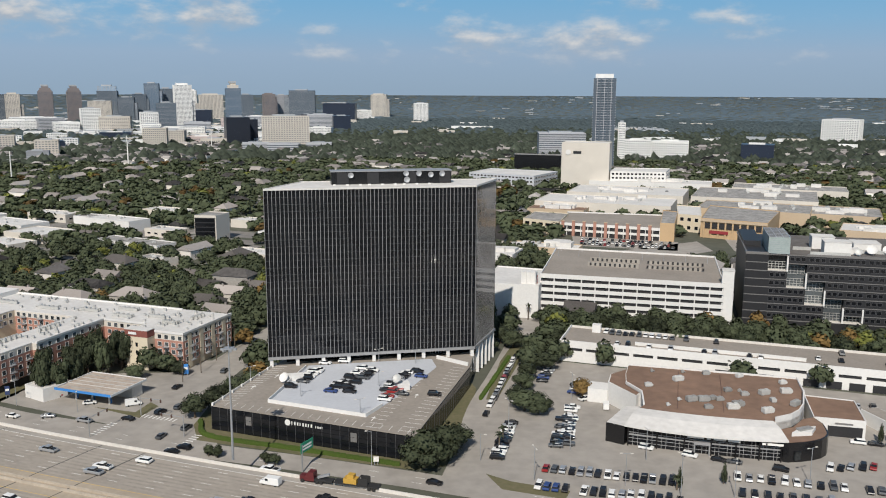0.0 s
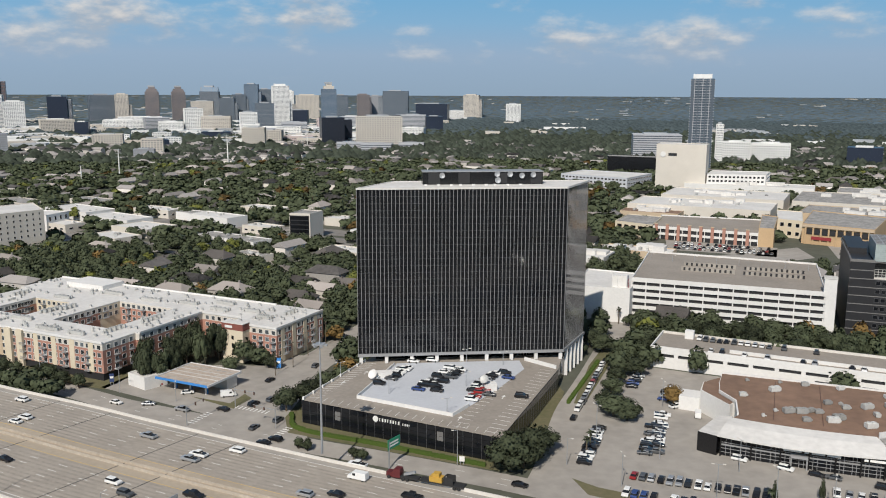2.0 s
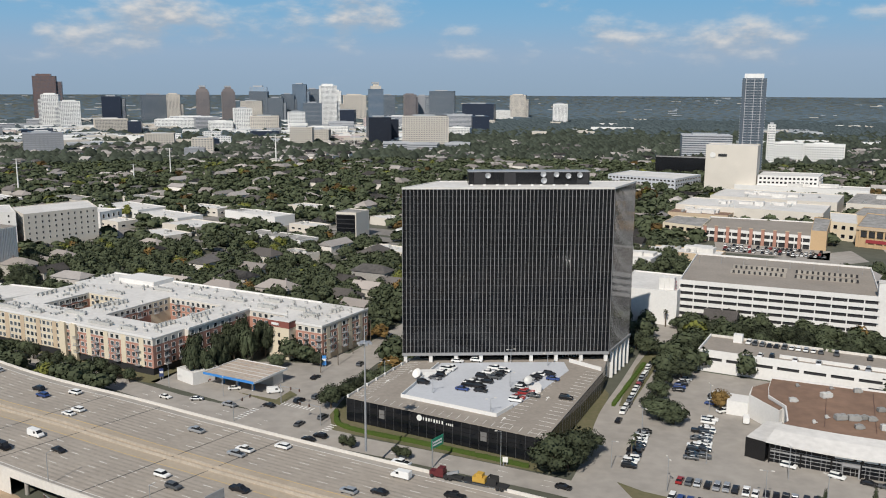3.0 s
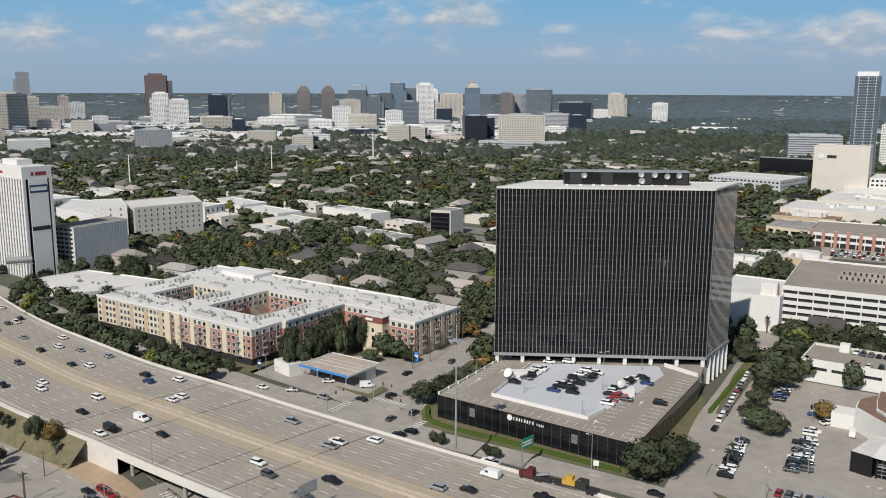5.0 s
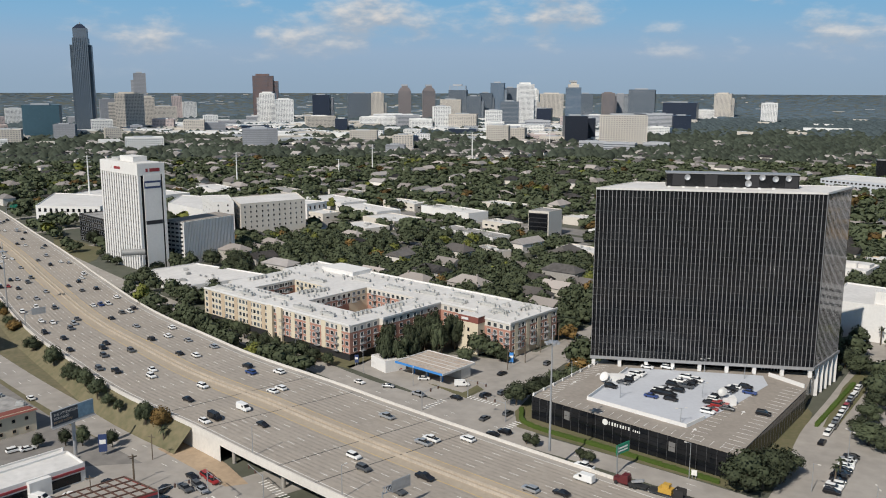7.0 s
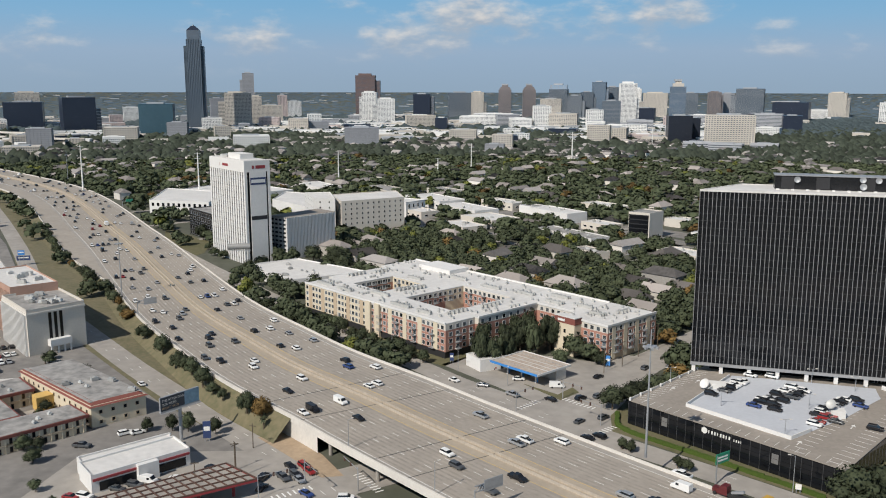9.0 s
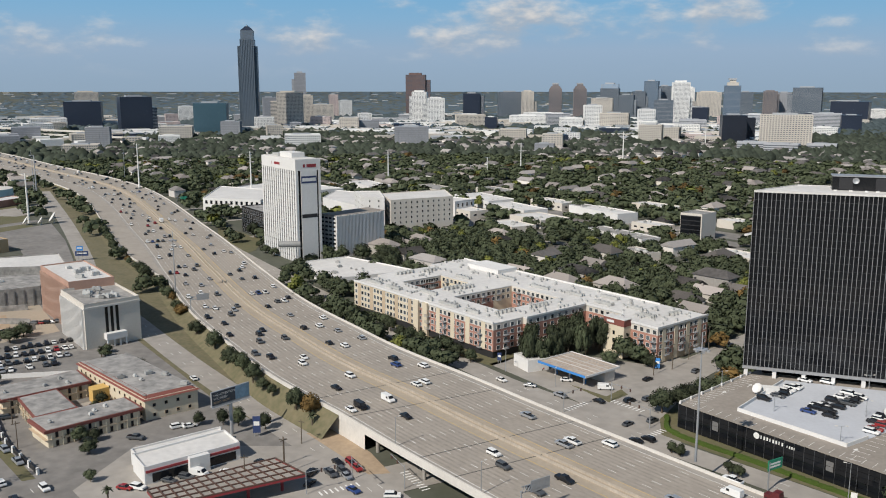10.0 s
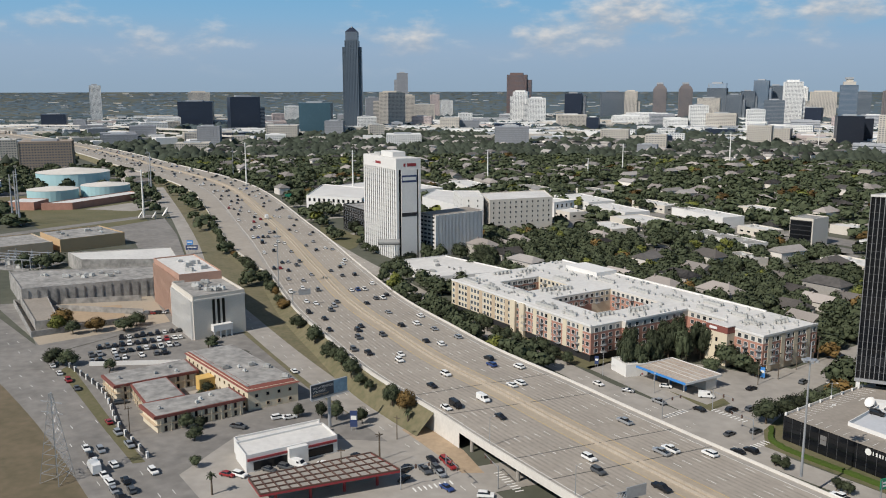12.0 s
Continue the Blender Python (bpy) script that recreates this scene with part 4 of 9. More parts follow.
def build_apartments():
    h = 14.6
    t = thing("apartment_building", 0, 0, 0, 0, "brick and cream apartment building with white roof and two courtyards", "apartment building")
    wings = {"front_cream": (0, 52, 0, 17, "cream"), "front_brick": (52, 103, 0, 17, "brick"), "west": (-4, 17, 17, 54, "brick"), "mid": (40, 57, 17, 42, "brick"), "fill": (17, 57, 42, 54, "cream"),
             "right": (89, 105, 17, 54, "brick"), "back": (-8, 126, 54, 79, "brick"), "east": (126, 150, 46, 80, "brick")}
    for nm, (u0, u1, v0, v1, m) in wings.items():
        pts = [uv(u0, v0), uv(u1, v0), uv(u1, v1), uv(u0, v1)]
        part("wing_wall", Shape().prism(pts, 2.9, h - 2.6), M[m], t, "cream stucco" if m == "cream" else "red brick")
        part("upper_wall", Shape().prism(inset(pts, 0.02), h - 2.6, h), M["cream" if m == "cream" else "palestucco"], t)
        # front bases near-black: the parking level's shade is put into the colour
        part("base_wall", Shape().prism(inset(pts, 0.5), 0, 2.9), M["dark" if nm.startswith("front") else "tan"], t)
        part("roof", Shape().prism(pts, h, h + 0.35), M["whiteroof"], t)
    for q in ((0, 103, -0.35, 0.25), (126, 150.3, 45.7, 46.2), (149.7, 150.3, 46.2, 80), (-8, 126, 78.7, 79.3), (104.7, 105.3, 17, 54), (105.3, 126, 53.7, 54.2)):
        part("cornice", Shape().prism([uv(q[0], q[2]), uv(q[1], q[2]), uv(q[1], q[3]), uv(q[0], q[3])], h + 0.1, h + 0.95), M["white"], t)
    win = window_mesh(1.9, 1.85, "white", "aptglass", bars=1)
    bay = Shape().box(0, 2.6, -1.3, 0, -0.15, 0.05)
    for i in range(8):
        bay.box(i * 0.36, i * 0.36 + 0.06, -1.3, -1.24, 0.05, 1.05)
    bay.box(0, 2.6, -1.3, -1.22, 1.0, 1.1)
    bay = bay.mesh("balcony", M["metal"])

    def face(u0, v0, u1, v1, n, balc, lev=(3.4, 6.3, 9.2, 12.2)):
        a, b = Vector(uv(u0, v0)), Vector(uv(u1, v1))
        d = b - a
        ux, turn = d.normalized(), math.atan2(d.y, d.x)
        for k, z in enumerate(lev):
            for i in range(n):
                p = a + ux * (d.length * (i + 0.5) / n - 0.85)
                put_window(t, win, (p.x, p.y, z), turn)
                if balc and i % balc == balc // 2 and k < 3:
                    part("balcony", bay, None, t, at=(p.x - ux.x * 0.45, p.y - ux.y * 0.45, z - 0.1), turn=turn)
    face(0.5, 0, 51.5, 0, 19, 0)
    face(52.5, 0, 102.5, 0, 17, 4)
    face(103, 0.8, 103, 16.4, 4, 2)
    face(137.2, 46, 150, 46, 4, 2)
    face(150, 46.5, 150, 79.5, 10, 3)
    face(105, 17, 105, 52, 8, 0)
    face(17.5, 42, 39.5, 42, 7, 3, (6.3, 9.2, 12.2))
    face(57.5, 54, 88.5, 54, 10, 3, (6.3, 9.2, 12.2))
    face(17, 40, 17, 18, 6, 0, (9.2, 12.2))
    face(57, 52, 57, 19, 0, 0)
    face(17, 18, 17, 41, 7, 2, (9.2, 12.2))
    face(57, 21, 57, 53, 10, 3, (9.2, 12.2))
    face(106, 54, 125.5, 54, 6, 2)
    # cream bays between the brick, and brick bays on the cream half
    for k in range(5):
        for u, m in ((55.5 + k * 10.0, "cream"), (3.5 + k * 10.3, "tan")):
            part("bay_panel", Shape().prism([uv(u, -0.12), uv(u + 2.6, -0.12), uv(u + 2.6, 0.05), uv(u, 0.05)], 2.9, h - 0.1), M[m], t)
    for k in range(4):
        part("bay_panel", Shape().prism([uv(149.9, 49 + k * 8.0), uv(150.15, 49 + k * 8.0), uv(150.15, 51.4 + k * 8.0), uv(149.9, 51.4 + k * 8.0)], 0.5, h - 0.1), M["cream"], t)
    # bays that divide the long front
    for u in (50.5, 57):
        part("pilaster", Shape().prism([uv(u, -1.2), uv(u + 3.2, -1.2), uv(u + 3.2, 0), uv(u, 0)], 0, h + 0.6), M["cream" if u < 102 else "brick"], t)
    # corner stair tower, cream with a red top
    tw = [uv(126.0, 41.5), uv(136.5, 41.5), uv(136.5, 46), uv(126.0, 46)]
    part("stair_tower", Shape().prism(tw, 0, 13.4), M["cream"], t, "cream corner tower")
    part("tower_top", Shape().prism([tuple(p) for p in inset(tw, -0.15)], 13.4, 16.1), M["redtile"], t, "dark red tower top")
    part("tower_roof", Shape().prism([tuple(p) for p in inset(tw, -0.3)], 16.1, 16.4), M["whiteroof"], t, "white tower roof")
    part("sign_panel", Shape().prism([uv(127.8, 41.1), uv(131.5, 41.1), uv(131.5, 41.3), uv(127.8, 41.3)], 14.3, 15.3), M["white"], t)
    for z in (3.0, 6.2, 9.4):
        part("slot_window", Shape().prism([uv(130.8, 41.42), uv(131.9, 41.42), uv(131.9, 41.52), uv(130.8, 41.52)], z, z + 1.6), M["glass"], t)
    part("raised_roof", Shape().prism([uv(10, 66), uv(34, 66), uv(34, 79.5), uv(10, 79.5)], h + 0.35, h + 2.4), M["white"], t)
    claim([uv(-9, -3), uv(105, -3), uv(106, 20), uv(110, 42), uv(152, 42), uv(152, 82), uv(-10, 82)])
    units = Shape()
    for k, (u0, v0, du, dv, n) in enumerate(((4, 5, 1, 0, 9), (22, 5, 1, 0, 8), (40, 12, 1, 0, 9), (62, 5, 1, 0, 10), (80, 5, 1, 0, 7), (92, 12, 0, 1, 8), (94, 30, 0, 1, 9), (44, 22, 0, 1, 9), (47, 30, 0, 1, 7), (2, 25, 0, 1, 9), (5, 40, 0, 1, 7),
                                             (25, 46, 1, 0, 8), (65, 60, 1, 0, 9), (85, 63, 1, 0, 8), (105, 60, 1, 0, 8), (120, 64, 1, 0, 7), (132, 58, 1, 0, 6), (140, 66, 0, 1, 6), (40, 62, 1, 0, 9), (100, 70, 1, 0, 8))):
        for i in range(n):
            for j in range(1 + i % 2):
                p = uv(u0 + du * 1.25 * i + j * dv * 1.4, v0 + dv * 1.25 * i + j * du * 1.4)
                units.box(p[0] - 0.56, p[0] + 0.56, p[1] - 0.56, p[1] + 0.56, h + 0.45, h + 1.6).cyl(p[0], p[1], h + 1.6, h + 1.75, 0.4, n=6)
    ur = random.Random(14)
    for u0, u1, v0, v1, n in ((3, 100, 3, 14, 60), (0, 14, 20, 52, 22), (42, 55, 19, 40, 16), (91, 103, 19, 52, 22), (-5, 124, 57, 76, 80), (129, 147, 49, 77, 28)):
        for i in range(n):
            p = uv(round(ur.uniform(u0, u1) / 3) * 3.0, ur.uniform(v0, v1))
            e = ur.uniform(0.35, 0.6)
            units.box(p[0] - e, p[0] + e, p[1] - e, p[1] + e, h + 0.35, h + 0.8 + e)
    tagged(part("air_conditioners", units, M["hvac"]), "rows of small air conditioners on the apartment roof", "air conditioner", "", "stuff")


build_apartments()
slab("courtyard", [uv(17, 17), uv(40, 17), uv(40, 42), uv(17, 42)], 0.05, M["grass"], "green planted courtyard between apartment wings", "courtyard")
slab("courtyard", [uv(57, 17), uv(89, 17), uv(89, 54), uv(57, 54)], 0.05, M["concrete"], "paved courtyard between apartment wings", "courtyard")


# ---- parking garages ----
def garage(label, pts, h, levels, bays, face_edges, top_h=1.1, dark="dark"):
    t = thing("parking_garage", 0, 0, 0, 0, label, "parking garage")
    # solid block; its near-black colour stands for the shade between decks
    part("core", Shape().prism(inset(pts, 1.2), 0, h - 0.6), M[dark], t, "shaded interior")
    part("deck", Shape().prism(inset(pts, 0.3), h - 0.6, h), M["deck"], t, "worn open parking deck")
    sh = h / levels
    for k in range(levels):
        z = sh * (k + 1) - 0.5
        up = top_h if k == levels - 1 else 0.75
        for a, b in edges(pts):
            d = (b - a).normalized()
            n = Vector((-d.y, d.x)) * 0.45
            part("spandrel", Shape().prism([a, b, b + n, a + n], z - 0.75, z + up + 0.3), M["white"], t)
    for e, nb in zip(face_edges, bays):
        a, b = edges(pts)[e]
        d = (b - a).normalized()
        n = Vector((-d.y, d.x)) * 0.9
        for i in range(nb + 1):
            p = a.lerp(b, i / nb)
            p = p - d * 0.4 if i == nb else p
            part("column", Shape().prism([p + n * 0.12, p + d * 0.5 + n * 0.12, p + d * 0.5 + n, p + n], 0, h - 0.3), M["white"], t)
    claim(pts)
    return t


G1 = [(48.5, 422), (133, 400), (150, 470), (66, 496)]
garage("white six-level concrete parking garage with open bays", G1, 20.2, 6, (13,), (0,))
g1 = thing("stair_tower", 132.5, 402, 0, -14.5, "white stair tower at the garage corner", "stair tower")
part("wall", Shape().box(-0.2, 5.2, -1, 5, 0, 27), M["white"], g1)
part("roof", Shape().box(-0.4, 5.4, -1.2, 5.2, 27, 27.4), M["whiteroof"], g1)
ramp = thing("deck_ramp", 0, 0, 20.2, 0, "concrete ramp walls with slots on the garage deck", "ramp")
ra, rb = Vector((76, 446)), Vector((132, 431))
rd = (rb - ra).normalized()
# slots are near-black boxes on the wall, coloured as the shade inside
slot = Shape().box(0, 1.0, -0.06, 0.02, 0, 1.5).mesh("slot", M["dark"])
for off, n in ((0.0, 22), (13.0, 22)):
    o = ra + Vector((0.26, 0.97)) * off
    part("ramp_wall", Shape().box(0, 26, 0, 0.4, 0, 2.2), M["concrete"], ramp, at=(o.x, o.y, 0), turn=math.atan2(rd.y, rd.x))
    o2 = o + rd * 31
    part("ramp_wall", Shape().box(0, 26, 0, 0.4, 0, 1.8), M["concrete"], ramp, at=(o2.x, o2.y, 0), turn=math.atan2(rd.y, rd.x))
    for i in range(n):
        q = o + rd * (1.0 + i * 2.5 + (4 if i >= 10 else 0))
        part("slot", slot, None, ramp, at=(q.x, q.y, 0.3), turn=math.atan2(rd.y, rd.x))


# the long low garage with white front
def build_long_garage():
    a, b = Vector((48.6, 347.2)), Vector((330, 250))
    d = (b - a).normalized()
    n = Vector((-d.y, d.x))
    L, D, h = (b - a).length, 25.0, 8.0
    t = thing("parking_garage", a.x, a.y, 0, math.degrees(math.atan2(d.y, d.x)), "long low white parking garage with parked cars on top", "parking garage")
    # solid core, coloured near-black as the shade behind the openings
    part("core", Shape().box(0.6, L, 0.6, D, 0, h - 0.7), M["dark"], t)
    part("deck", Shape().box(0.3, L, 0.3, D, h - 0.7, h - 0.2), M["deck"], t, "grey open parking deck")
    part("lower_wall", Shape().box(0, L, 0, 0.5, 0, 4.6), M["white"], t)
    part("upper_wall", Shape().box(0, L, 0, 0.5, 5.9, h + 0.9), M["white"], t)
    part("end_wall", Shape().box(0, 0.5, 0.5, D, 0, h + 0.9), M["white"], t)
    part("back_wall", Shape().box(0.5, L, D - 0.4, D, h - 0.2, h + 0.8), M["barrier"], t)
    part("inner_wall", Shape().box(30, 95, 6, 6.35, h - 0.2, h + 1.2), M["white"], t)
    pier = Shape().box(0, 1.6, 0.02, 0.52, 4.6, 5.9).mesh("pier", M["white"])
    for i in range(int(L / 9.5)):
        part("pier", pier, None, t, at=(i * 9.5, 0, 0))
    # holes drawn as near-black sheets: the shade within is put into the colour
    hole = Shape().box(0, 5.5, -0.06, 0.1, 0, 2.9).mesh("garage_door", M["dark"])
    for i in range(12):
        part("garage_door", hole, None, t, at=(62 + i * 8.0, 0, 0.05))
    hs = Shape().box(-1.8, 1.8, -1.5, 1.5, h - 0.2, h + 3.2)
    part("stair_head", hs, M["white"], t, at=(12, 21, 0))
    claim([tuple(a), tuple(b), tuple(b + n * D), tuple(a + n * D)])
    return t


build_long_garage()
LG_A, LG_B = Vector((48.6, 347.2)), Vector((330, 250))


# ---- car dealership ----
def build_dealership():
    t = thing("car_dealership", 0, 0, 0, 0, "car dealership with brown roof, white canopy and curved glass front", "car dealership")

    def bow(a, b, c, n):
        """n + 1 points on a shallow curve from a over b to c."""
        a, b, c = Vector(a), Vector(b), Vector(c)
        k = 2 * b - (a + c) / 2
        return [a * (1 - u) ** 2 + k * 2 * u * (1 - u) + c * u * u for u in [i / n for i in range(n + 1)]]

    N = 12
    base = bow((59.0, 260.0), (82.8, 252.4), (102.6, 247.6), N)
    eave = bow((57.4, 258.6), (80.3, 249.8), (104.2, 246.2), N)
    ridge = bow((63.6, 268.4), (83.4, 261.4), (103.4, 257.2), N)
    wing = [(104.2, 257.0), (110.2, 259.8), (114.4, 263.8), (118.0, 269.4), (123.4, 282.6)]
    main = [(70.0, 313.8), (127.2, 298.2)] + wing[::-1] + [tuple(p) for p in ridge[::-1]] + [(66.4, 272.0), (68.4, 284.0), (65.0, 293.5), (67.0, 304.0)]
    part("main_wall", Shape().prism(main, 0, 8.6), M["white"], t)
    part("main_roof", Shape().prism(inset(main, 0.3), 8.6, 8.8), M["brownroof"], t, "stained brown gravel roof")
    cp = Shape()
    for a_, b_ in ((main[0], main[1]), (main[1], (123.4, 282.6)), ((65.0, 293.5), (68.4, 284.0)), ((68.4, 284.0), (66.4, 272.0))):
        cp.bar((*a_, 8.95), (*b_, 8.95), 0.5, 0.9)
    part("parapet", cp, M["white"], t)
    cw = Shape()
    for i in range(len(wing) - 1):
        a_, b_ = Vector(wing[i]), Vector(wing[i + 1])
        n = Vector((-(b_ - a_).y, (b_ - a_).x)).normalized() * 0.5
        cw.prism([a_, b_, b_ + n, a_ + n], 5.5, 10.4)
    part("curved_wall", cw, M["white"], t, "curved white parapet wall")
    for x, y in ((76.5, 268.5), (90.5, 265.0)):
        part("roof_seam", Shape().bar((x, y, 8.82), (x + 10.5, y + 38, 8.82), 0.25, 0.1), M["rust"], t)
    part("showroom", Shape().prism(base + ridge[::-1], 0, 6.2), M["glass"], t, "dark showroom glass")
    cn = Shape()
    for i in range(N):
        m0, m1 = eave[i].lerp(ridge[i], 0.55), eave[i + 1].lerp(ridge[i + 1], 0.55)
        cn.poly([(*eave[i], 7.0), (*eave[i + 1], 7.0), (*m1, 8.7), (*m0, 8.7)]).poly([(*m0, 8.7), (*m1, 8.7), (*ridge[i + 1], 9.1), (*ridge[i], 9.1)])
        cn.poly([(*eave[i + 1], 6.5), (*eave[i], 6.5), (*ridge[i], 8.4), (*ridge[i + 1], 8.4)])
        cn.poly([(*eave[i], 6.5), (*eave[i + 1], 6.5), (*eave[i + 1], 7.0), (*eave[i], 7.0)])
    for i in (0, N):
        m0 = eave[i].lerp(ridge[i], 0.55)
        q = [(*eave[i], 6.5), (*eave[i], 7.0), (*m0, 8.7), (*ridge[i], 9.1), (*ridge[i], 8.4)]
        cn.poly(q if i else q[::-1])
    part("canopy", cn, M["whiteroof"], t, "white curved canopy roof over the showroom")
    e = base[N] - base[0]
    ang = math.atan2(e.y, e.x)
    col = Shape().box(-0.22, 0.22, -0.3, 0.3, 0, 6.6).mesh("column", M["spandrel"])
    for i in range(N + 1):
        p = base[i] + Vector((-0.2, -0.7))
        if i % 2 == 0:
            part("column", col, None, t, at=(p.x, p.y, 0), turn=ang)
        if i < N:
            q = base[i + 1] - base[i]
            tn, ln = math.atan2(q.y, q.x), q.length
            for z in (1.2, 2.4, 3.6, 4.3):
                part("glazing_bar", Shape().box(0, ln, -0.1, 0.1, z - 0.07, z + 0.07) if z != 3.6 else Shape().box(0, ln, -0.35, 0.1, z - 0.2, z + 0.2), M["mullion"], t, at=(base[i].x, base[i].y, 0), turn=tn)
            for j in (0.33, 0.66):
                c = base[i].lerp(base[i + 1], j)
                part("mullion", Shape().box(-0.06, 0.06, -0.12, 0.1, 0, 6.2), M["mullion"], t, at=(c.x, c.y, 0), turn=tn)
    # black fascia boards with plain sign bars
    for i0, i1, bars in ((4, 8, ((0.6, 5.6), (6.4, 7.6), (8.4, 12.0), (12.6, 16.2))), (10, 12, ((0.5, 1.6), (2.0, 6.6)))):
        a_, b_ = base[i0] + Vector((-0.2, -1.15)), base[i1] + Vector((-0.2, -1.15))
        tn = math.atan2((b_ - a_).y, (b_ - a_).x)
        part("fascia", Shape().box(0, (b_ - a_).length, -0.1, 0.2, 4.9, 6.3), M["spandrel"], t, "black sign fascia", at=(a_.x, a_.y, 0), turn=tn)
        for u0, u1 in bars:
            part("sign_bar", Shape().box(u0, u1, -0.2, -0.1, 5.25, 5.95), M["paint"], t, at=(a_.x, a_.y, 0), turn=tn)
    p = base[5]
    part("entrance", Shape().box(-2.4, 2.4, -1.6, 0, 3.3, 4.2).box(-2.4, -2.0, -1.5, 0, 0, 3.3).box(2.0, 2.4, -1.5, 0, 0, 3.3), M["mullion"], t, "grey metal entrance frame", at=(p.x + 1.2, p.y - 0.4, 0), turn=ang)
    # black wings at both ends
    west = [(52.4, 262.8), (57.6, 259.4), (63.8, 268.2), (66.2, 277.0), (61.5, 277.5)]
    part("end_wing", Shape().prism(west, 0, 6.2), M["spandrel"], t, "black end wing")
    part("end_roof", Shape().prism(inset(west, 0.4), 6.2, 6.4), M["whiteroof"], t)
    drum = [(103.0, 247.2)] + [tuple(q) for q in bow((104.5, 246.6), (115.8, 249.8), (120.4, 257.0), 6)] + [(121.4, 262.5), (120.6, 268.0), (116.5, 266.5), (110.2, 259.6), (104.2, 256.8)]
    part("drum", Shape().prism(drum, 0, 6.2), M["spandrel"], t, "curved black end wing")
    part("drum_roof", Shape().prism(inset(drum, 0.6), 6.2, 6.35), M["brownroof"], t)
    for x, y in ((107.5, 247.4), (111.5, 248.8), (115, 251.0)):
        part("shop_window", Shape().box(-1.3, 1.3, -0.25, 0.2, 0.6, 3.4), M["aptglass"], t, at=(x, y - 0.4, 0), turn=0.4)
    part("roof_screen", Shape().prism(inset([(107.0, 251.4), (113.6, 252.2), (116.6, 256.8), (112.0, 256.4)], 0.0), 6.35, 7.6), M["white"], t, "white rooftop plant enclosure")
    part("roof_plant", Shape().box(-2.6, 2.6, -1.0, 1.0, 7.6, 8.1), M["hvac"], t, at=(112.0, 254.2, 0), turn=0.4)
    # white blocks behind, and the service wing
    block = [(59.4, 297.4), (66.4, 283.0), (68.6, 286.0), (69.6, 312.0), (62.0, 306.0)]
    part("west_block", Shape().prism(block, 0, 7.9), M["white"], t)
    part("west_roof", Shape().prism(inset(block, 0.5), 7.9, 8.1), M["brownroof"], t)
    part("west_block", Shape().box(-3.5, 3.5, -4, 4, 0, 5.0), M["white"], t, at=(57.0, 301.5, 0), turn=-0.3)
    svc = [(126.4, 289.6), (141.5, 284.1), (136.4, 264.8), (121.0, 268.6)]
    part("service_wing", Shape().prism(svc, 0, 5.6), M["white"], t)
    part("service_roof", Shape().prism(inset(svc, 0.4), 5.6, 5.8), M["brownroof"], t)
    parapet(t, svc, 5.6, 0.5, 0.35, "white", "service_parapet")
    tn = math.atan2(268.6 - 264.8, 121.0 - 136.4) + math.pi
    # open bay drawn as a near-black sheet, its inner shade in the colour
    part("service_bay", Shape().box(4.5, 15, -0.12, 0.1, 0.1, 3.6), M["dark"], t, at=(121.0, 268.6, 0), turn=tn)
    part("sign_bar", Shape().box(6.5, 12.0, -0.2, -0.05, 4.3, 4.8), M["vent"], t, at=(121.0, 268.6, 0), turn=tn)
    part("service_wing", Shape().box(0, 6.5, -13, 0, 0, 4.6), M["white"], t, at=(141.8, 280.0, 0), turn=0.25)
    part("service_roof", Shape().box(0.4, 6.1, -12.6, -0.4, 4.6, 4.75), M["deck"], t, at=(141.8, 280.0, 0), turn=0.25)
    claim([(50, 285), (52, 258), (80, 246), (104, 243), (122, 250), (150, 262), (152, 282), (128, 300), (72, 316), (56, 306)])
    for x, y, k, tn in ((84, 296, 1, 20), (97, 271, 1, 10), (79, 276, 2, 0), (83, 275.5, 1, 15), (87, 275.5, 1, 5), (90.5, 277, 0, 30), (92.5, 276, 0, 0), (98, 285, 0, 10), (102, 284.5, 2, 30), (102.5, 281, 0, 0), (109.5, 282, 1, 20), (117.5, 283.5, 1, 0),
                        (110, 275, 0, 90), (94.5, 268.5, 1, 0), (104.5, 265.0, 1, 15), (86.5, 268.5, 0, 0), (120, 293, 0, 10), (96, 303, 0, 0), (88, 305, 2, 0), (77, 306, 2, 0), (107, 300, 0, 20), (72, 290, 0, 0), (74, 271, 2, 0), (116, 271.5, 1, 40)):
        hvac(x, y, 8.8, k, tn)


build_dealership()


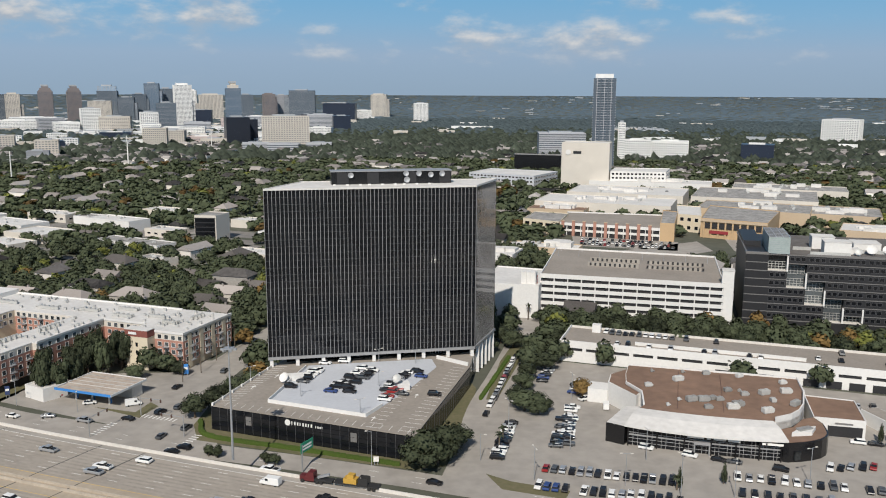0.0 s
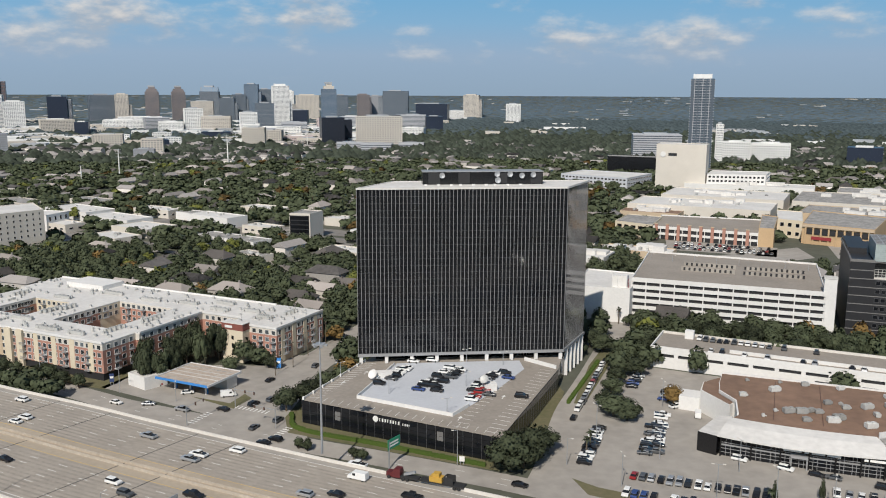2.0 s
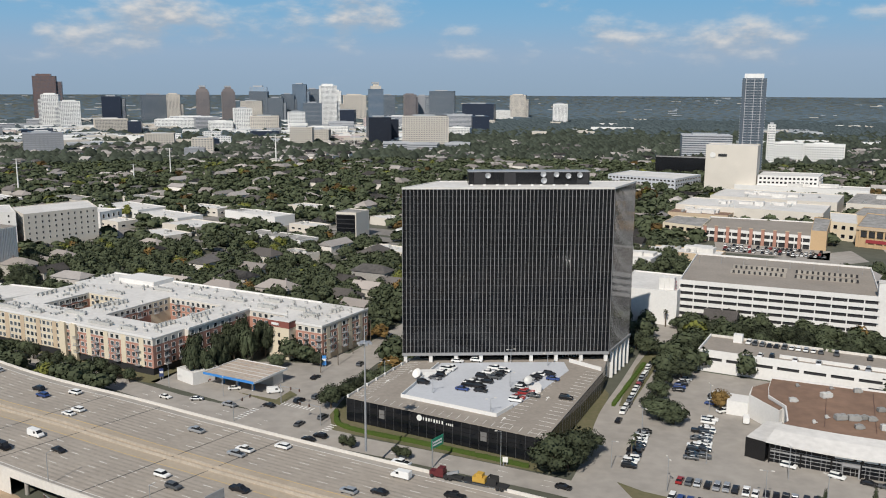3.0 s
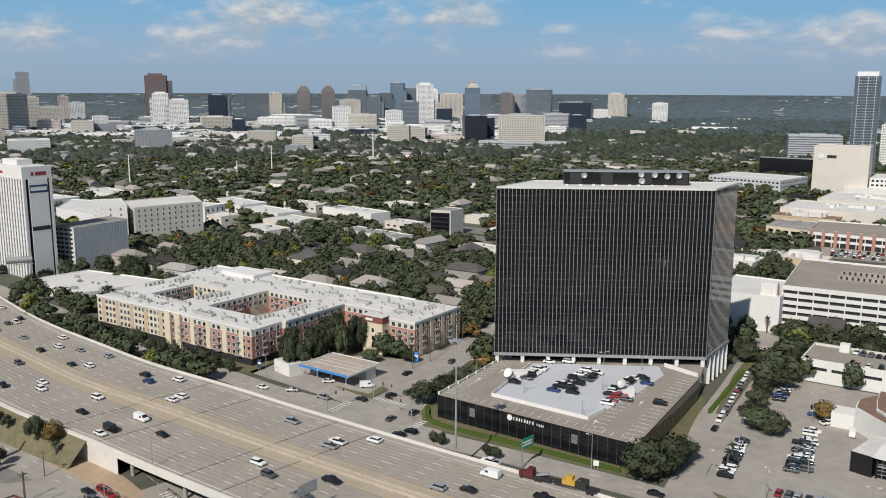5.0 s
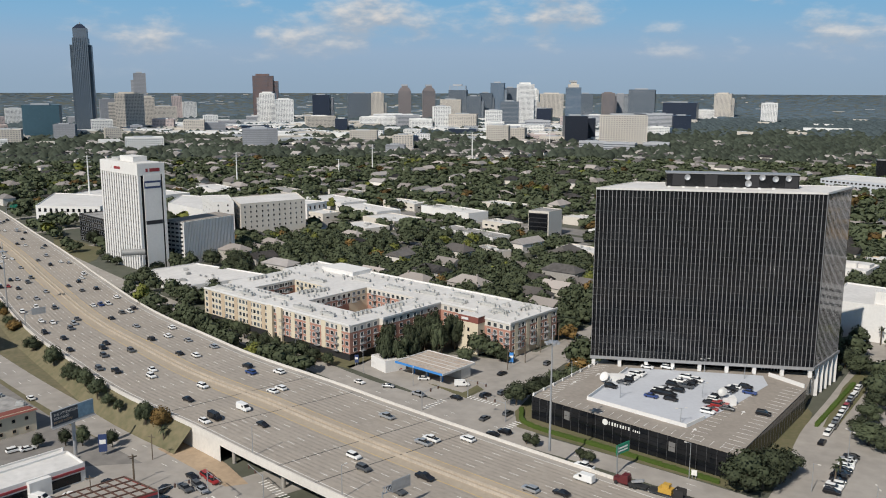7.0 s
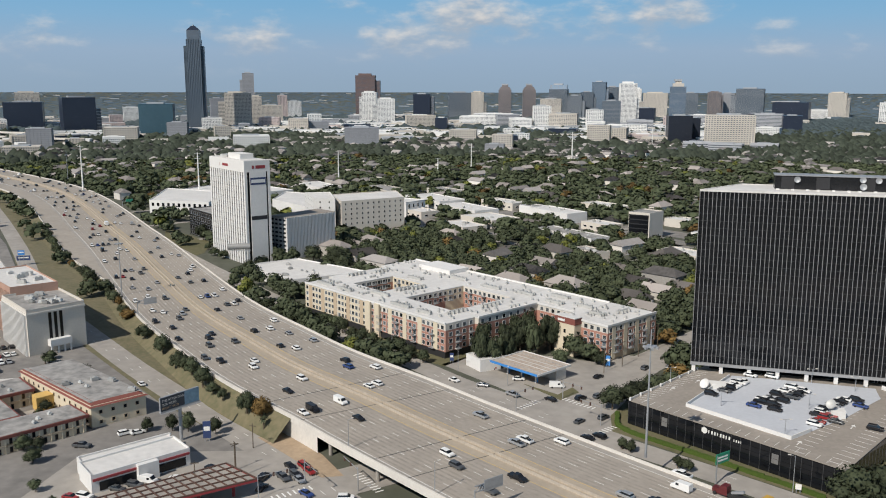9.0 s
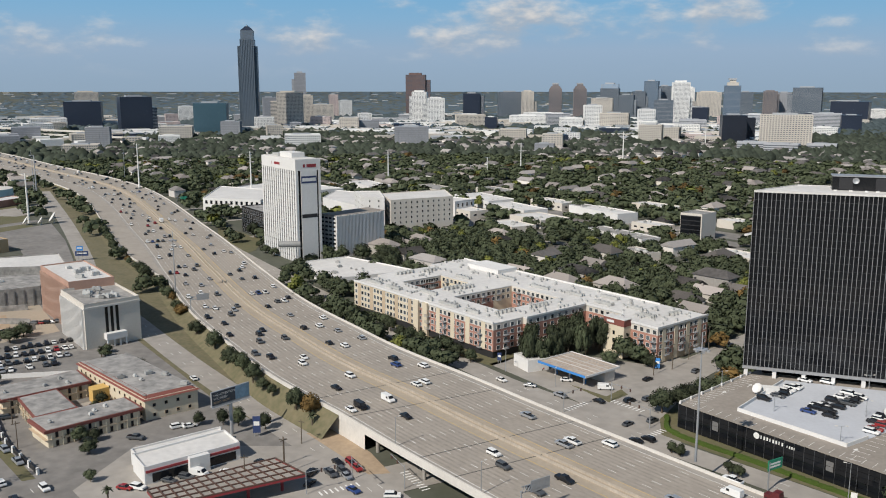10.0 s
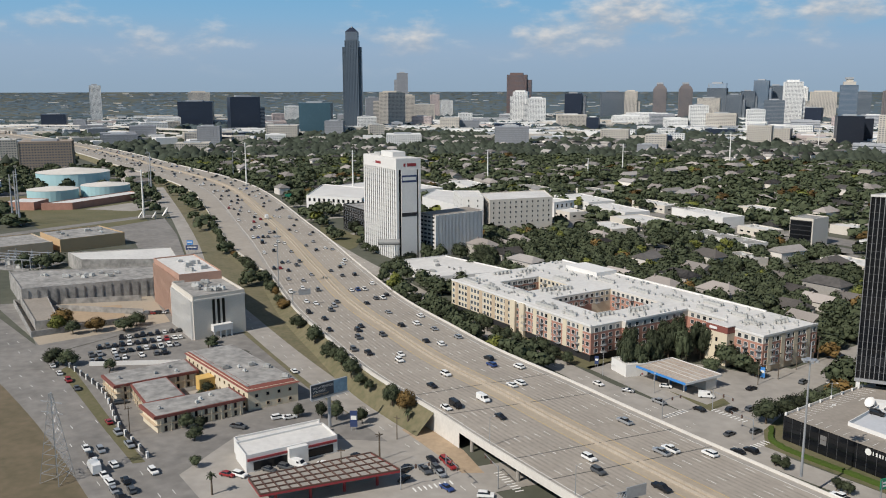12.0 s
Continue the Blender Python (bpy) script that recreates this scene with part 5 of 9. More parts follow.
# ---- dark office block with stepped atrium ----
def build_dark_office():
    """Charcoal block; voids with white-framed glazing step down across the front, two storeys at a time."""
    t = thing("office_building", 141.2, 397.4, 0, -14.5, "dark grey panelled office block with stepped glass atrium", "office building")
    L, D, h, fl, x0, bay, back = 120.0, 60.0, 36.3, 3.85, 10.0, 8.4, 4.0
    top = h - 8 * fl
    zs = [top + fl * k for k in range(9)]

    def is_void(b, k):
        return b < 5 and 6 - 2 * b <= k < (8 if b == 0 else 9 - 2 * b)

    part("core_wall", Shape().box(0.3, L, back, D, 0, h - 0.05), M["darkpanel"], t, "recessed dark wall")
    part("wall", Shape().box(0, x0, 0, back, 0, h), M["darkpanel"], t, "charcoal panels")
    part("wall", Shape().box(x0, L, 0, back, 0, zs[0]), M["darkpanel"], t)
    end = x0 + bay * 5
    part("wall", Shape().box(end, L, 0, back, zs[0], h), M["darkpanel"], t)
    for b in range(5):
        xa, run = x0 + bay * b, None
        for k in range(9):
            solid = k < 8 and not is_void(b, k)
            if solid and run is None:
                run = k
            if not solid and run is not None:
                part("wall", Shape().box(xa, xa + bay, 0, back, zs[run], zs[k]), M["darkpanel"], t)
                run = None
    for k in range(9):
        for xa, xb in [(-0.06, x0)] + [(x0 + bay * b, x0 + bay * (b + 1)) for b in range(5) if not (is_void(b, k) and is_void(b, k - 1))] + [(end, L)]:
            part("band", Shape().box(xa, xb, -0.12, 0.05, zs[k] - 0.28, zs[k] + 0.1), M["vent"], t)
    part("coping", Shape().box(end - bay * 3.0, L, -0.1, 0.6, h, h + 0.7), M["vent"], t)
    part("coping", Shape().box(-0.1, x0, -0.1, 0.6, h, h + 0.9), M["vent"], t)
    part("coping", Shape().box(-0.1, 0.5, 0.6, D, h, h + 0.9), M["vent"], t)
    part("rear_block", Shape().box(0.4, x0 - 1.5, 22, D - 1, h, h + 2.4), M["darkpanel"], t)
    wm = window_mesh(1.9, 1.75, "mullion2", "glass", bars=0, sill=False)
    for b in range(10):
        for k in range(8):
            if not is_void(b, k):
                for i in range(3):
                    put_window(t, wm, (x0 + bay * b + 0.9 + 2.45 * i, -0.02, zs[k] + 1.2), 0)
    for b in range(5):
        xa = x0 + bay * b
        ks = [k for k in range(8) if is_void(b, k)]
        za, zb = (zs[ks[0]], zs[ks[-1] + 1]) if ks else (0.0, zs[1])
        za = max(za, 0.1)
        if b == 0:
            zb = h + 0.3
        part("atrium_glass", Shape().box(xa + 0.1, xa + bay - 0.1, back - 0.3, back - 0.05, za, zb - 0.2), M["aptglass"], t, "dark atrium glazing")
        fr = Shape()
        for g0, g1 in ((za + 0.4, za + 3.9), (za + 6.2, min(za + 10.0, zb - 0.6))):
            if g1 - g0 < 1.5:
                continue
            for j in range(6):
                x = xa + 0.3 + j * (bay - 0.8) / 5
                fr.box(x, x + 0.2, back - 0.7, back - 0.5, g0, g1)
            for j in range(4):
                z = g0 + (g1 - g0) * j / 3
                fr.box(xa + 0.3, xa + bay - 0.3, back - 0.72, back - 0.48, z - 0.1, z + 0.1)
        part("atrium_frame", fr, M["hvac"], t, "white steel frame")
        part("ledge", Shape().box(xa, xa + bay, 0.0, back - 0.8, za, za + 0.25), M["barrier"], t, "pale balcony floor")
        part("fin_wall", Shape().box(xa + bay - 0.35, xa + bay + 0.35, -0.35, 1.2, za, za + 7.2), M["white"], t, "white upright fin")
    # glass lantern over the first bay, running back across the roof
    xa, zt = x0 - 0.4, h + 8.0
    part("lantern", Shape().box(xa, x0 + bay + 0.6, 0.3, 30, h + 0.3, zt), M["lantern"], t, "pale green glass lantern")
    lf = Shape()
    for j in range(9):
        lf.box(xa - 0.05, x0 + bay + 0.65, 0.2, 0.32, h + 0.4 + j * 0.92, h + 0.5 + j * 0.92)
    for j in range(7):
        lf.box(xa, x0 + bay + 0.6, 2 + j * 4.4, 2.5 + j * 4.4, zt, zt + 0.2)
    for j in range(4):
        lf.box(xa + j * 3.05, xa + 0.3 + j * 3.05, 0.3, 30, zt + 0.02, zt + 0.24)
    part("lantern_rib", lf, M["metal"], t)
    part("lantern_pane", Shape().box(xa + 0.6, x0 + bay, 1.0, 29, zt + 0.03, zt + 0.1), M["vent"], t)
    part("roof", Shape().box(x0 + bay + 0.8, L, 0.7, D - 0.5, h, h + 0.25), M["roofdark"], t, "brown gravel roof")
    for q in ((34, 45.5, 3, 12, 6.2), (31, 41, 19, 28, 6.0), (50, 62, 22, 34, 3.0), (66, 96, 16, 30, 3.2), (72, 82, 4, 10, 2.2), (46, 50, 8, 14, 2.4)):
        part("plant_room", Shape().box(q[0], q[1], q[2], q[3], h + 0.25, h + q[4]), M["white"], t)
        part("plant_roof", Shape().box(q[0] - 0.15, q[1] + 0.15, q[2] - 0.15, q[3] + 0.15, h + q[4], h + q[4] + 0.25), M["whiteroof"], t)
    for q in ((28, 45, 1.6, 2.0), (22, 30, 14, 14.4), (48, 70, 12, 12.4)):
        part("screen_wall", Shape().box(q[0], q[1], q[2], q[3], h + 0.25, h + 1.8), M["hvac"], t)
    claim([(136, 395), (256, 364), (272, 424), (152, 457)], 3)


M["lantern"] = mat("pale_green_glass", (0.34, 0.40, 0.39), 0.25, var=0.15, big=0.2, fine=0.8)
M["roofdark"] = mat("brown_gravel", (0.115, 0.105, 0.095), 0.9, var=0.35, big=0.1, fine=0.4)
M["darkpanel"] = mat("charcoal_panel", (0.019, 0.019, 0.021), 0.5, var=0.25, big=0.1, fine=0.6)
build_dark_office()
for x, y, r_ in ((197, 392, 2.4), (205, 394, 2.0), (190, 390, 1.7)):
    roof_dish(x, y, 36.5, r_, "white satellite dish on an office roof")

# link block behind, between tower and white garage
building("mall_building", "white low mall wing with round sign", "mall", [(20, 420), (47, 414), (58, 452), (30, 462)], 16, "white", "whiteroof")
lk = thing("entrance_tower", 43, 421, 0, -14, "white entrance tower with narrow fins", "tower")
part("wall", Shape().box(-3.5, 3.5, -1.5, 4, 0, 22), M["white"], lk)
for i in range(4):
    part("fin", Shape().box(-3.7 + i * 2.2, -3.3 + i * 2.2, -2.1, -1.5, 0, 23), M["white"], lk)
part("dark_glass", Shape().box(-24, -4.5, 0.9, 1.5, 0, 9), M["glass"], lk, "dark red-brown glazing")
for i in range(8):
    part("glazing_bar", Shape().box(-24 + i * 2.7, -23.85 + i * 2.7, 0.75, 0.9, 0, 9), M["rust"], lk)
for z in (3.0, 6.0, 9.0):
    part("glazing_bar", Shape().box(-24, -4.5, 0.75, 0.9, z - 0.1, z + 0.1), M["rust"], lk)
sd = part("sign_ring", Shape().cyl(0, 0, 0, 0.2, 1.4, n=16), M["redpaint"], lk, at=(-9, 0.9, 12.5))
sd.rotation_euler = (math.pi / 2, 0, 0)
for i in range(7):
    part("sign_block", Shape().box(4.0, 4.2, -1.0, 0.4, 10.5 + i * 1.5, 11.6 + i * 1.5), M["redpaint"], lk)


# ---- white slab tower by the freeway ----
def build_white_tower():
    a, b, c = Vector((-408.5, 434.5)), Vector((-361.4, 413.9)), Vector((-352.0, 436.0))
    d = (b - a).normalized()
    L, D, h = (b - a).length, 17.0, 65.3
    t = thing("office_building", a.x, a.y, 0, math.degrees(math.atan2(d.y, d.x)), "white slab office tower with close vertical piers", "office building")
    part("wall", Shape().box(0.5, L - 0.5, 0.5, D - 0.5, 0, h - 7), M["glass"], t, "dark window strips")
    part("crown", Shape().box(-0.2, L + 0.2, -0.2, D + 0.2, h - 7, h), M["white"], t, "blank white top storey")
    part("roof", Shape().box(0.4, L - 0.4, 0.4, D - 0.4, h, h + 0.2), M["whiteroof"], t)
    part("plant_room", Shape().box(20, 38, 4, 13, h + 0.2, h + 3.4), M["white"], t)
    part("plant_screen", Shape().box(8, 18, 4, 12, h + 0.2, h + 1.8), M["hvac"], t)
    pier = Shape().box(-0.95, 0.95, -0.35, 0.5, 0, h - 7).mesh("pier", M["white"])
    n = 15
    for i in range(n + 1):
        part("pier", pier, None, t, at=(0.6 + (L - 1.2) * i / n, 0.2, 0))
    sp = Shape().box(0.5, L - 0.5, 0.2, 0.5, 0, 1.3).mesh("spandrel", M["darkpanel"])
    for k in range(15):
        part("spandrel", sp, None, t, at=(0, 0, 2.5 + k * 3.8))
    part("end_panel", Shape().box(L - 0.4, L + 0.35, 3.4, D - 2.6, 0, h - 7), M["white"], t, "blank white end wall")
    for y0, y1 in ((-0.2, 1.6), (D - 1.4, D + 0.2)):
        part("corner_pier", Shape().box(L - 1.2, L + 0.3, y0, y1, 0, h - 7), M["white"], t)
    part("banner", Shape().box(L + 0.36, L + 0.42, 3.6, D - 2.8, h - 15, h - 10.5), M["navybanner"], t, "dark blue banner")
    part("banner_text", Shape().box(L + 0.43, L + 0.46, 4.2, D - 3.4, h - 13.8, h - 11.7), M["paint"], t)
    part("banner", Shape().box(L + 0.36, L + 0.42, 3.6, D - 2.8, h - 37, h - 34.6), M["darkpanel"], t)
    for s0, s1 in ((5, 6.4), (7.5, 14)):
        part("logo_bar", Shape().box(L + 0.22, L + 0.3, s0, s1, h - 5, h - 3), M["redpaint"], t)
        part("logo_bar", Shape().box(s0 * 1.6 + 8, s1 * 1.6 + 6, -0.3, -0.22, h - 4.6, h - 3), M["redpaint"], t)
    claim([tuple(a), tuple(b), (-353, 431), (-400, 452)])
    low = [(-481, 487), (-437, 468), (-410, 437), (-440, 520)]
    building("office_building", "dark glass low office wing beside a lawn", "office building", [(-480, 486), (-436, 467), (-425, 492), (-470, 511)], 19, "spandrel", "greyroof", 5, 3.0, 2.6, 3.5, "metal")


M["navybanner"] = mat("navy_banner", (0.03, 0.05, 0.13), 0.6)
build_white_tower()


def build_finned_garage():
    pts = [(-366, 442), (-350, 439), (-339.5, 478), (-358, 484)]
    t = thing("parking_garage", 0, 0, 0, 0, "pale grey parking garage with vertical ribs", "parking garage")
    # solid core; shade between the ribs is put into its near-black colour
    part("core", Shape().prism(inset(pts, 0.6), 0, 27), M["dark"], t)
    part("deck", Shape().prism(pts, 27, 27.8), M["deck"], t)
    e = edges(pts)
    a, b = e[1]
    d = (b - a).normalized()
    rib = Shape().box(0, 0.8, -0.5, 0.5, 0, 27.6).mesh("rib", M["white"])
    for i in range(34):
        p = a + d * (i * 1.18)
        part("rib", rib, None, t, at=(p.x, p.y, 0), turn=math.atan2(d.y, d.x))
    a, b = e[0]
    for k in range(10):
        n = Vector((-(b - a).normalized().y, (b - a).normalized().x)) * 0.5
        part("spandrel", Shape().prism([a, b, b + n, a + n], k * 2.75 + 1.6, k * 2.75 + 3.0), M["white"], t)
    for i in range(5):
        p = a.lerp(b, i / 4.2)
        part("column", Shape().box(0, 0.6, 0, 0.5, 0, 27), M["white"], t, at=(p.x, p.y, 0), turn=math.atan2((b - a).y, (b - a).x))
    claim(pts)


build_finned_garage()
CL2 = [(-370.5, 530), (-343, 575), (-372, 610), (-402, 560)]
building("office_building", "pale stucco medical block with small paired windows", "office building", CL2, 26, "palestucco" if "palestucco" in M else "white", "whiteroof", 7, 1.3, 1.7, 4.4, "white", 2)
building("office_building", "white stucco wing with few windows", "office building", [(-388, 520), (-374, 527), (-402, 560), (-418, 548)], 28, "white", "whiteroof", 7, 1.2, 1.5, 6.0, "white", 2)
building("warehouse", "white flat-roofed store with broad white roof", "warehouse", [(-485, 590), (-420, 560), (-400, 600), (-440, 640), (-510, 640)], 14, "white", "whiteroof")
building("warehouse", "white store with pilastered wall by the freeway", "warehouse", [(-585, 545), (-530, 560), (-560, 625), (-640, 620)], 12, "white", "whiteroof", 2, 2.5, 3.2, 5)
building("warehouse", "long white sheds with flat roofs", "warehouse", [(-640, 640), (-560, 640), (-540, 690), (-640, 720)], 9, "white", "whiteroof")
building("office_building", "white low office with arched windows", "office building", [(-420, 640), (-380, 640), (-375, 665), (-420, 670)], 12, "white", "whiteroof", 2, 2.2, 3.4, 5)
AN = [(-344.6, 393), (-296, 371), (-270, 412), (-330, 424)]
building("shop", "low white annex with flat cluttered roof", "shop", AN, 5, "white", "whiteroof")
scatter_hvac(AN, 5.3, 9, (0, 2), 8)
building("office_building", "small grey office block with dark banded glass front", "office building", [(-181, 628), (-165, 627), (-159.5, 645), (-176, 651)], 19, "palestucco" if "palestucco" in M else "barrier", "greyroof")
sb = thing("glass_front", -181, 627.9, 0, -3.5, "dark glass front in horizontal bands", "facade")
part("glass", Shape().box(0.4, 15.2, -0.3, 0, 1, 18.2), M["glass"], sb)
for k in range(6):
    part("band", Shape().box(0.3, 15.3, -0.5, -0.3, 1 + k * 3.3, 1.7 + k * 3.3), M["darkpanel"], sb)

# ---- low white shops scattered among the trees ----
for x, y, w, d, h, tn, rf in ((-260, 690, 48, 22, 11, -28, "whiteroof"), (-300, 640, 40, 30, 6, -25, "whiteroof"), (-340, 680, 55, 25, 8, -28, "whiteroof"), (-395, 720, 60, 30, 9, -28, "whiteroof"), (-110, 640, 50, 22, 6, -20, "whiteroof"),
                              (-85, 600, 45, 20, 5, -22, "whiteroof"), (-215, 600, 60, 18, 5, -28, "greyroof"), (-300, 590, 35, 22, 8, -30, "whiteroof"), (-445, 690, 40, 22, 9, -30, "whiteroof"), (-120, 560, 40, 18, 5, -25, "whiteroof"),
                              (-240, 760, 45, 20, 6, -25, "whiteroof"), (-480, 770, 60, 25, 7, -30, "greyroof"), (-560, 760, 60, 25, 8, -30, "whiteroof"), (-180, 540, 24, 12, 5, -30, "greyroof"), (-330, 735, 42, 20, 7, -22, "whiteroof"), (-290, 718, 30, 16, 6, -22, "greyroof"), (-210, 655, 30, 16, 5, -26, "whiteroof"), (-375, 650, 40, 18, 6, -26, "whiteroof"), (-150, 700, 40, 18, 6, -22, "whiteroof"), (-60, 690, 36, 18, 6, -20, "greyroof"), (-95, 735, 40, 20, 7, -20, "whiteroof"), (-420, 790, 44, 20, 7, -26, "greyroof")):
    h = 3.2 + 0.42 * h
    building("shop", "low flat-roofed white shop building among trees", "shop", rect(x, y, w, d, tn), h, "white" if int(x) % 3 else "palestucco", rf, 1 if int(x + y) % 2 else 0, 3.4, 1.5, 6.5)
    scatter_hvac(rect(x, y, w * 0.8, d * 0.8, tn), h + 0.3, 3, (0, 2), int(x))

# ---- shopping strip beyond the garage ----
building("shop", "cream shop with brown upper windows", "shop", [(64, 684), (90, 664), (104, 712), (78, 724)], 10, "cream", "greyroof", 2, 4.0, 2.4, 6, "tan")
garage("cream two-level shopping deck with brick piers", [(91, 668), (162, 640), (184, 712), (106, 730)], 9, 2, (14,), (0,))
for i in range(9):
    p = Vector((91, 668)).lerp(Vector((162, 640)), (i + 0.3) / 9.2)
    pr = thing("brick_pier", p.x, p.y - 0.6, 0, -21, "tall brown brick pier on the shopping deck", "pier")
    part("shaft", Shape().box(-1.1, 1.1, -0.6, 0.6, 0, 11.5), M["brick"], pr)
    part("cap", Shape().box(-1.3, 1.3, -0.8, 0.8, 11.5, 12), M["tan"], pr)
building("shop", "tan brick shop block with pale cornice", "shop", [(162, 640), (172, 637), (192, 702), (182, 712)], 13, "orange", "greyroof")
building("shop", "cream entrance pavilion with curved eave", "shop", [(188, 690), (204, 678), (220, 735), (202, 745)], 13, "cream", "whiteroof", 2, 3, 3, 5)
CO = [(198, 660), (240, 634), (274, 700), (228, 736)]
building("warehouse_store", "orange-fronted warehouse store with grey roof", "store", CO, 14, "orange", "greyroof")
cs = thing("store_front", 198, 659.6, 0, math.degrees(math.atan2(-26, 42)), "dark window band and sign on the store front", "facade")
part("window_band", Shape().box(2, 47, -0.25, 0, 7.5, 11.5), M["dark"], cs)
for i in range(9):
    part("pilaster", Shape().box(2 + i * 5.4, 3.2 + i * 5.4, -0.6, -0.25, 0, 12.5), M["orange"], cs)
part("logo_bar", Shape().box(7, 21, -0.75, -0.62, 3.6, 6.0), M["redpaint"], cs)
part("cornice", Shape().box(0, 49, -0.9, 0.2, 12.6, 14.4), M["tan"], cs)
rndm = random.Random(12)
for k, (x, y, w, d, h, tn, wm_, rf) in enumerate(((150, 790, 120, 60, 12, -20, "palestucco", "whiteroof"), (185, 860, 110, 70, 13, -20, "palestucco", "whiteroof"), (300, 830, 110, 90, 13, -22, "palestucco", "greyroof"), (270, 745, 90, 60, 12, -25, "tan", "greyroof"),
                                                   (335, 735, 70, 60, 10, -24, "tan", "greyroof"), (105, 770, 50, 40, 8, -20, "tan", "brownroof"), (360, 900, 110, 50, 12, -22, "palestucco", "greyroof"), (410, 700, 80, 40, 7, -28, "tan", "brownroof"), (330, 640, 60, 40, 9, -28, "tan", "whiteroof"),
                                                   (230, 960, 130, 40, 12, -18, "white", "whiteroof"), (30, 560, 40, 26, 7, -20, "white", "whiteroof"), (70, 590, 50, 20, 5, -20, "tan", "whiteroof"))):
    building("mall_building", ("tan" if wm_ == "tan" else "pale") + " flat-roofed mall building with roof plant", "mall", rect(x, y, w, d, tn), h, wm_, rf)
    scatter_hvac(rect(x, y, w * 0.8, d * 0.8, tn), h + 0.3, 7, (0, 1, 1), 30 + k)
    for j in range(7):
        px, py = x + rndm.uniform(-0.3, 0.3) * w, y + rndm.uniform(-0.3, 0.3) * d
        o = part("roof_plant_room", Shape().box(-rndm.uniform(2, 9), rndm.uniform(2, 9), -rndm.uniform(1.5, 5), rndm.uniform(1.5, 5), 0, rndm.uniform(1.5, 3.5)), M["whiteroof"], None, at=(px, py, h + 0.3), turn=radians(tn))
        tagged(o, "white box plant room on a mall roof", "plant room", "roof plant rooms")
building("office_building", "white grid-windowed block beside a blank slab", "office building", [(186, 965), (246, 958), (262, 1003), (200, 1010)], 22, "white", "whiteroof", 5, 2.6, 2.2, 4.2)
sl = building("office_building", "blank pale concrete slab block with small logo", "office building", [(133, 977), (184, 963), (192, 990), (141, 1004)], 53, "palestucco" if "palestucco" in M else "white", "whiteroof")
part("logo_disc", Shape().cyl(0, 0, 0, 0.3, 3.0, n=14), M["white"], sl, at=(140, 974.6, 43)).rotation_euler = (math.pi / 2, 0, radians(-15))
part("logo_bar", Shape().box(0, 9, -0.3, 0, 0, 2.8), M["darkpanel"], sl, at=(145.5, 973.3, 41.6), turn=radians(-15))
building("office_building", "low grey office with white fascia", "office building", [(32, 1046), (105, 1000), (140, 1060), (60, 1100)], 13, "membrane", "whiteroof", 3, 3, 2, 4.5)
building("office_building", "black glass low office block", "office building", [(98, 1190), (160, 1170), (165, 1200), (100, 1220)], 24, "spandrel", "greyroof")

# ---- south-west side of the freeway ----
PINK = [(-390, 254), (-349, 240), (-328, 252), (-385, 276)]
pk = building("office_building", "pink brick office block with vertical fins and white roof", "office building", [(-391, 256), (-346, 239.5), (-338, 258), (-384, 276)], 22, "pinkbrick", "whiteroof")
fin = Shape().box(0, 0.5, -0.9, 0.05, 0, 20.5).mesh("fin", M["pinkbrick2"])
row_on(pk, (-391, 256), (-346, 239.5), 0, 26, 0.5, fin, "fin", 0.6)
scatter_hvac([(-384, 257), (-348, 245), (-342, 257), (-380, 272)], 22.3, 8, (1, 0), 3)
CB = [(-347.3, 236.2), (-314.4, 223.9), (-308.3, 247.5), (-339.5, 259)]
cb = building("office_building", "cream concrete office block with ribbed side wall", "office building", CB, 18.6, "palestucco", "greyroof", para=1.3)
part("cornice", Shape().prism([tuple(p) for p in inset(CB, -0.4)], 17.4, 18.2), M["barrier"], cb)
rib = Shape().box(0, 0.5, -1.0, 0.05, 0, 17.4).mesh("rib", M["white"])
row_on(cb, CB[0], CB[1], 0, 20, 0.5, rib, "rib", 0.4)
e0, e1 = Vector(CB[1]), Vector(CB[2])
slot = Shape().box(0, 1.3, -0.1, 0.1, 0, 11.5).mesh("slot_window", M["glass"])
for q in (0.36, 0.455, 0.55):
    p = e0.lerp(e1, q)
    part("slot_window", slot, None, cb, at=(p.x, p.y, 6), turn=math.atan2((e1 - e0).y, (e1 - e0).x))
p = e0.lerp(e1, 0.32)
part("porch", Shape().box(0, 9, -3, 0, 3.2, 6), M["white"], cb, at=(p.x, p.y, 0), turn=math.atan2((e1 - e0).y, (e1 - e0).x))
for q in (0.2, 3.0, 5.6, 8.2):
    part("porch_column", Shape().box(q, q + 0.6, -2.8, -2.2, 0, 3.2), M["white"], cb, at=(p.x, p.y, 0), turn=math.atan2((e1 - e0).y, (e1 - e0).x))
scatter_hvac([(-341, 238), (-317, 230), (-313, 245), (-336, 254)], 18.9, 14, (0, 1, 2), 6)
GW = [(-432, 206), (-402, 262), (-428, 282), (-480, 223)]
gw = building("warehouse", "long grey warehouse with pilasters and loading doors", "warehouse", GW, 9.0, "greyroof", "greyroof")
row_on(gw, GW[0], GW[1], 0, 14, 0.7, Shape().box(0, 0.6, -0.35, 0.05, 0, 8.5).mesh("pilaster", M["vent"]), "pilaster")
scatter_hvac([(-440, 225), (-415, 258), (-428, 270), (-462, 226)], 9.3, 12, (0, 1, 2), 9)
building("warehouse", "low grey warehouse with a broad white roof", "warehouse", [(-512, 275), (-484, 268), (-440, 305), (-478, 326)], 8, "greyroof", "whiteroof")
building("shop", "tan brick low commercial building", "shop", [(-560, 296), (-553, 340), (-596, 346), (-602, 304)], 8, "orange", "greyroof")
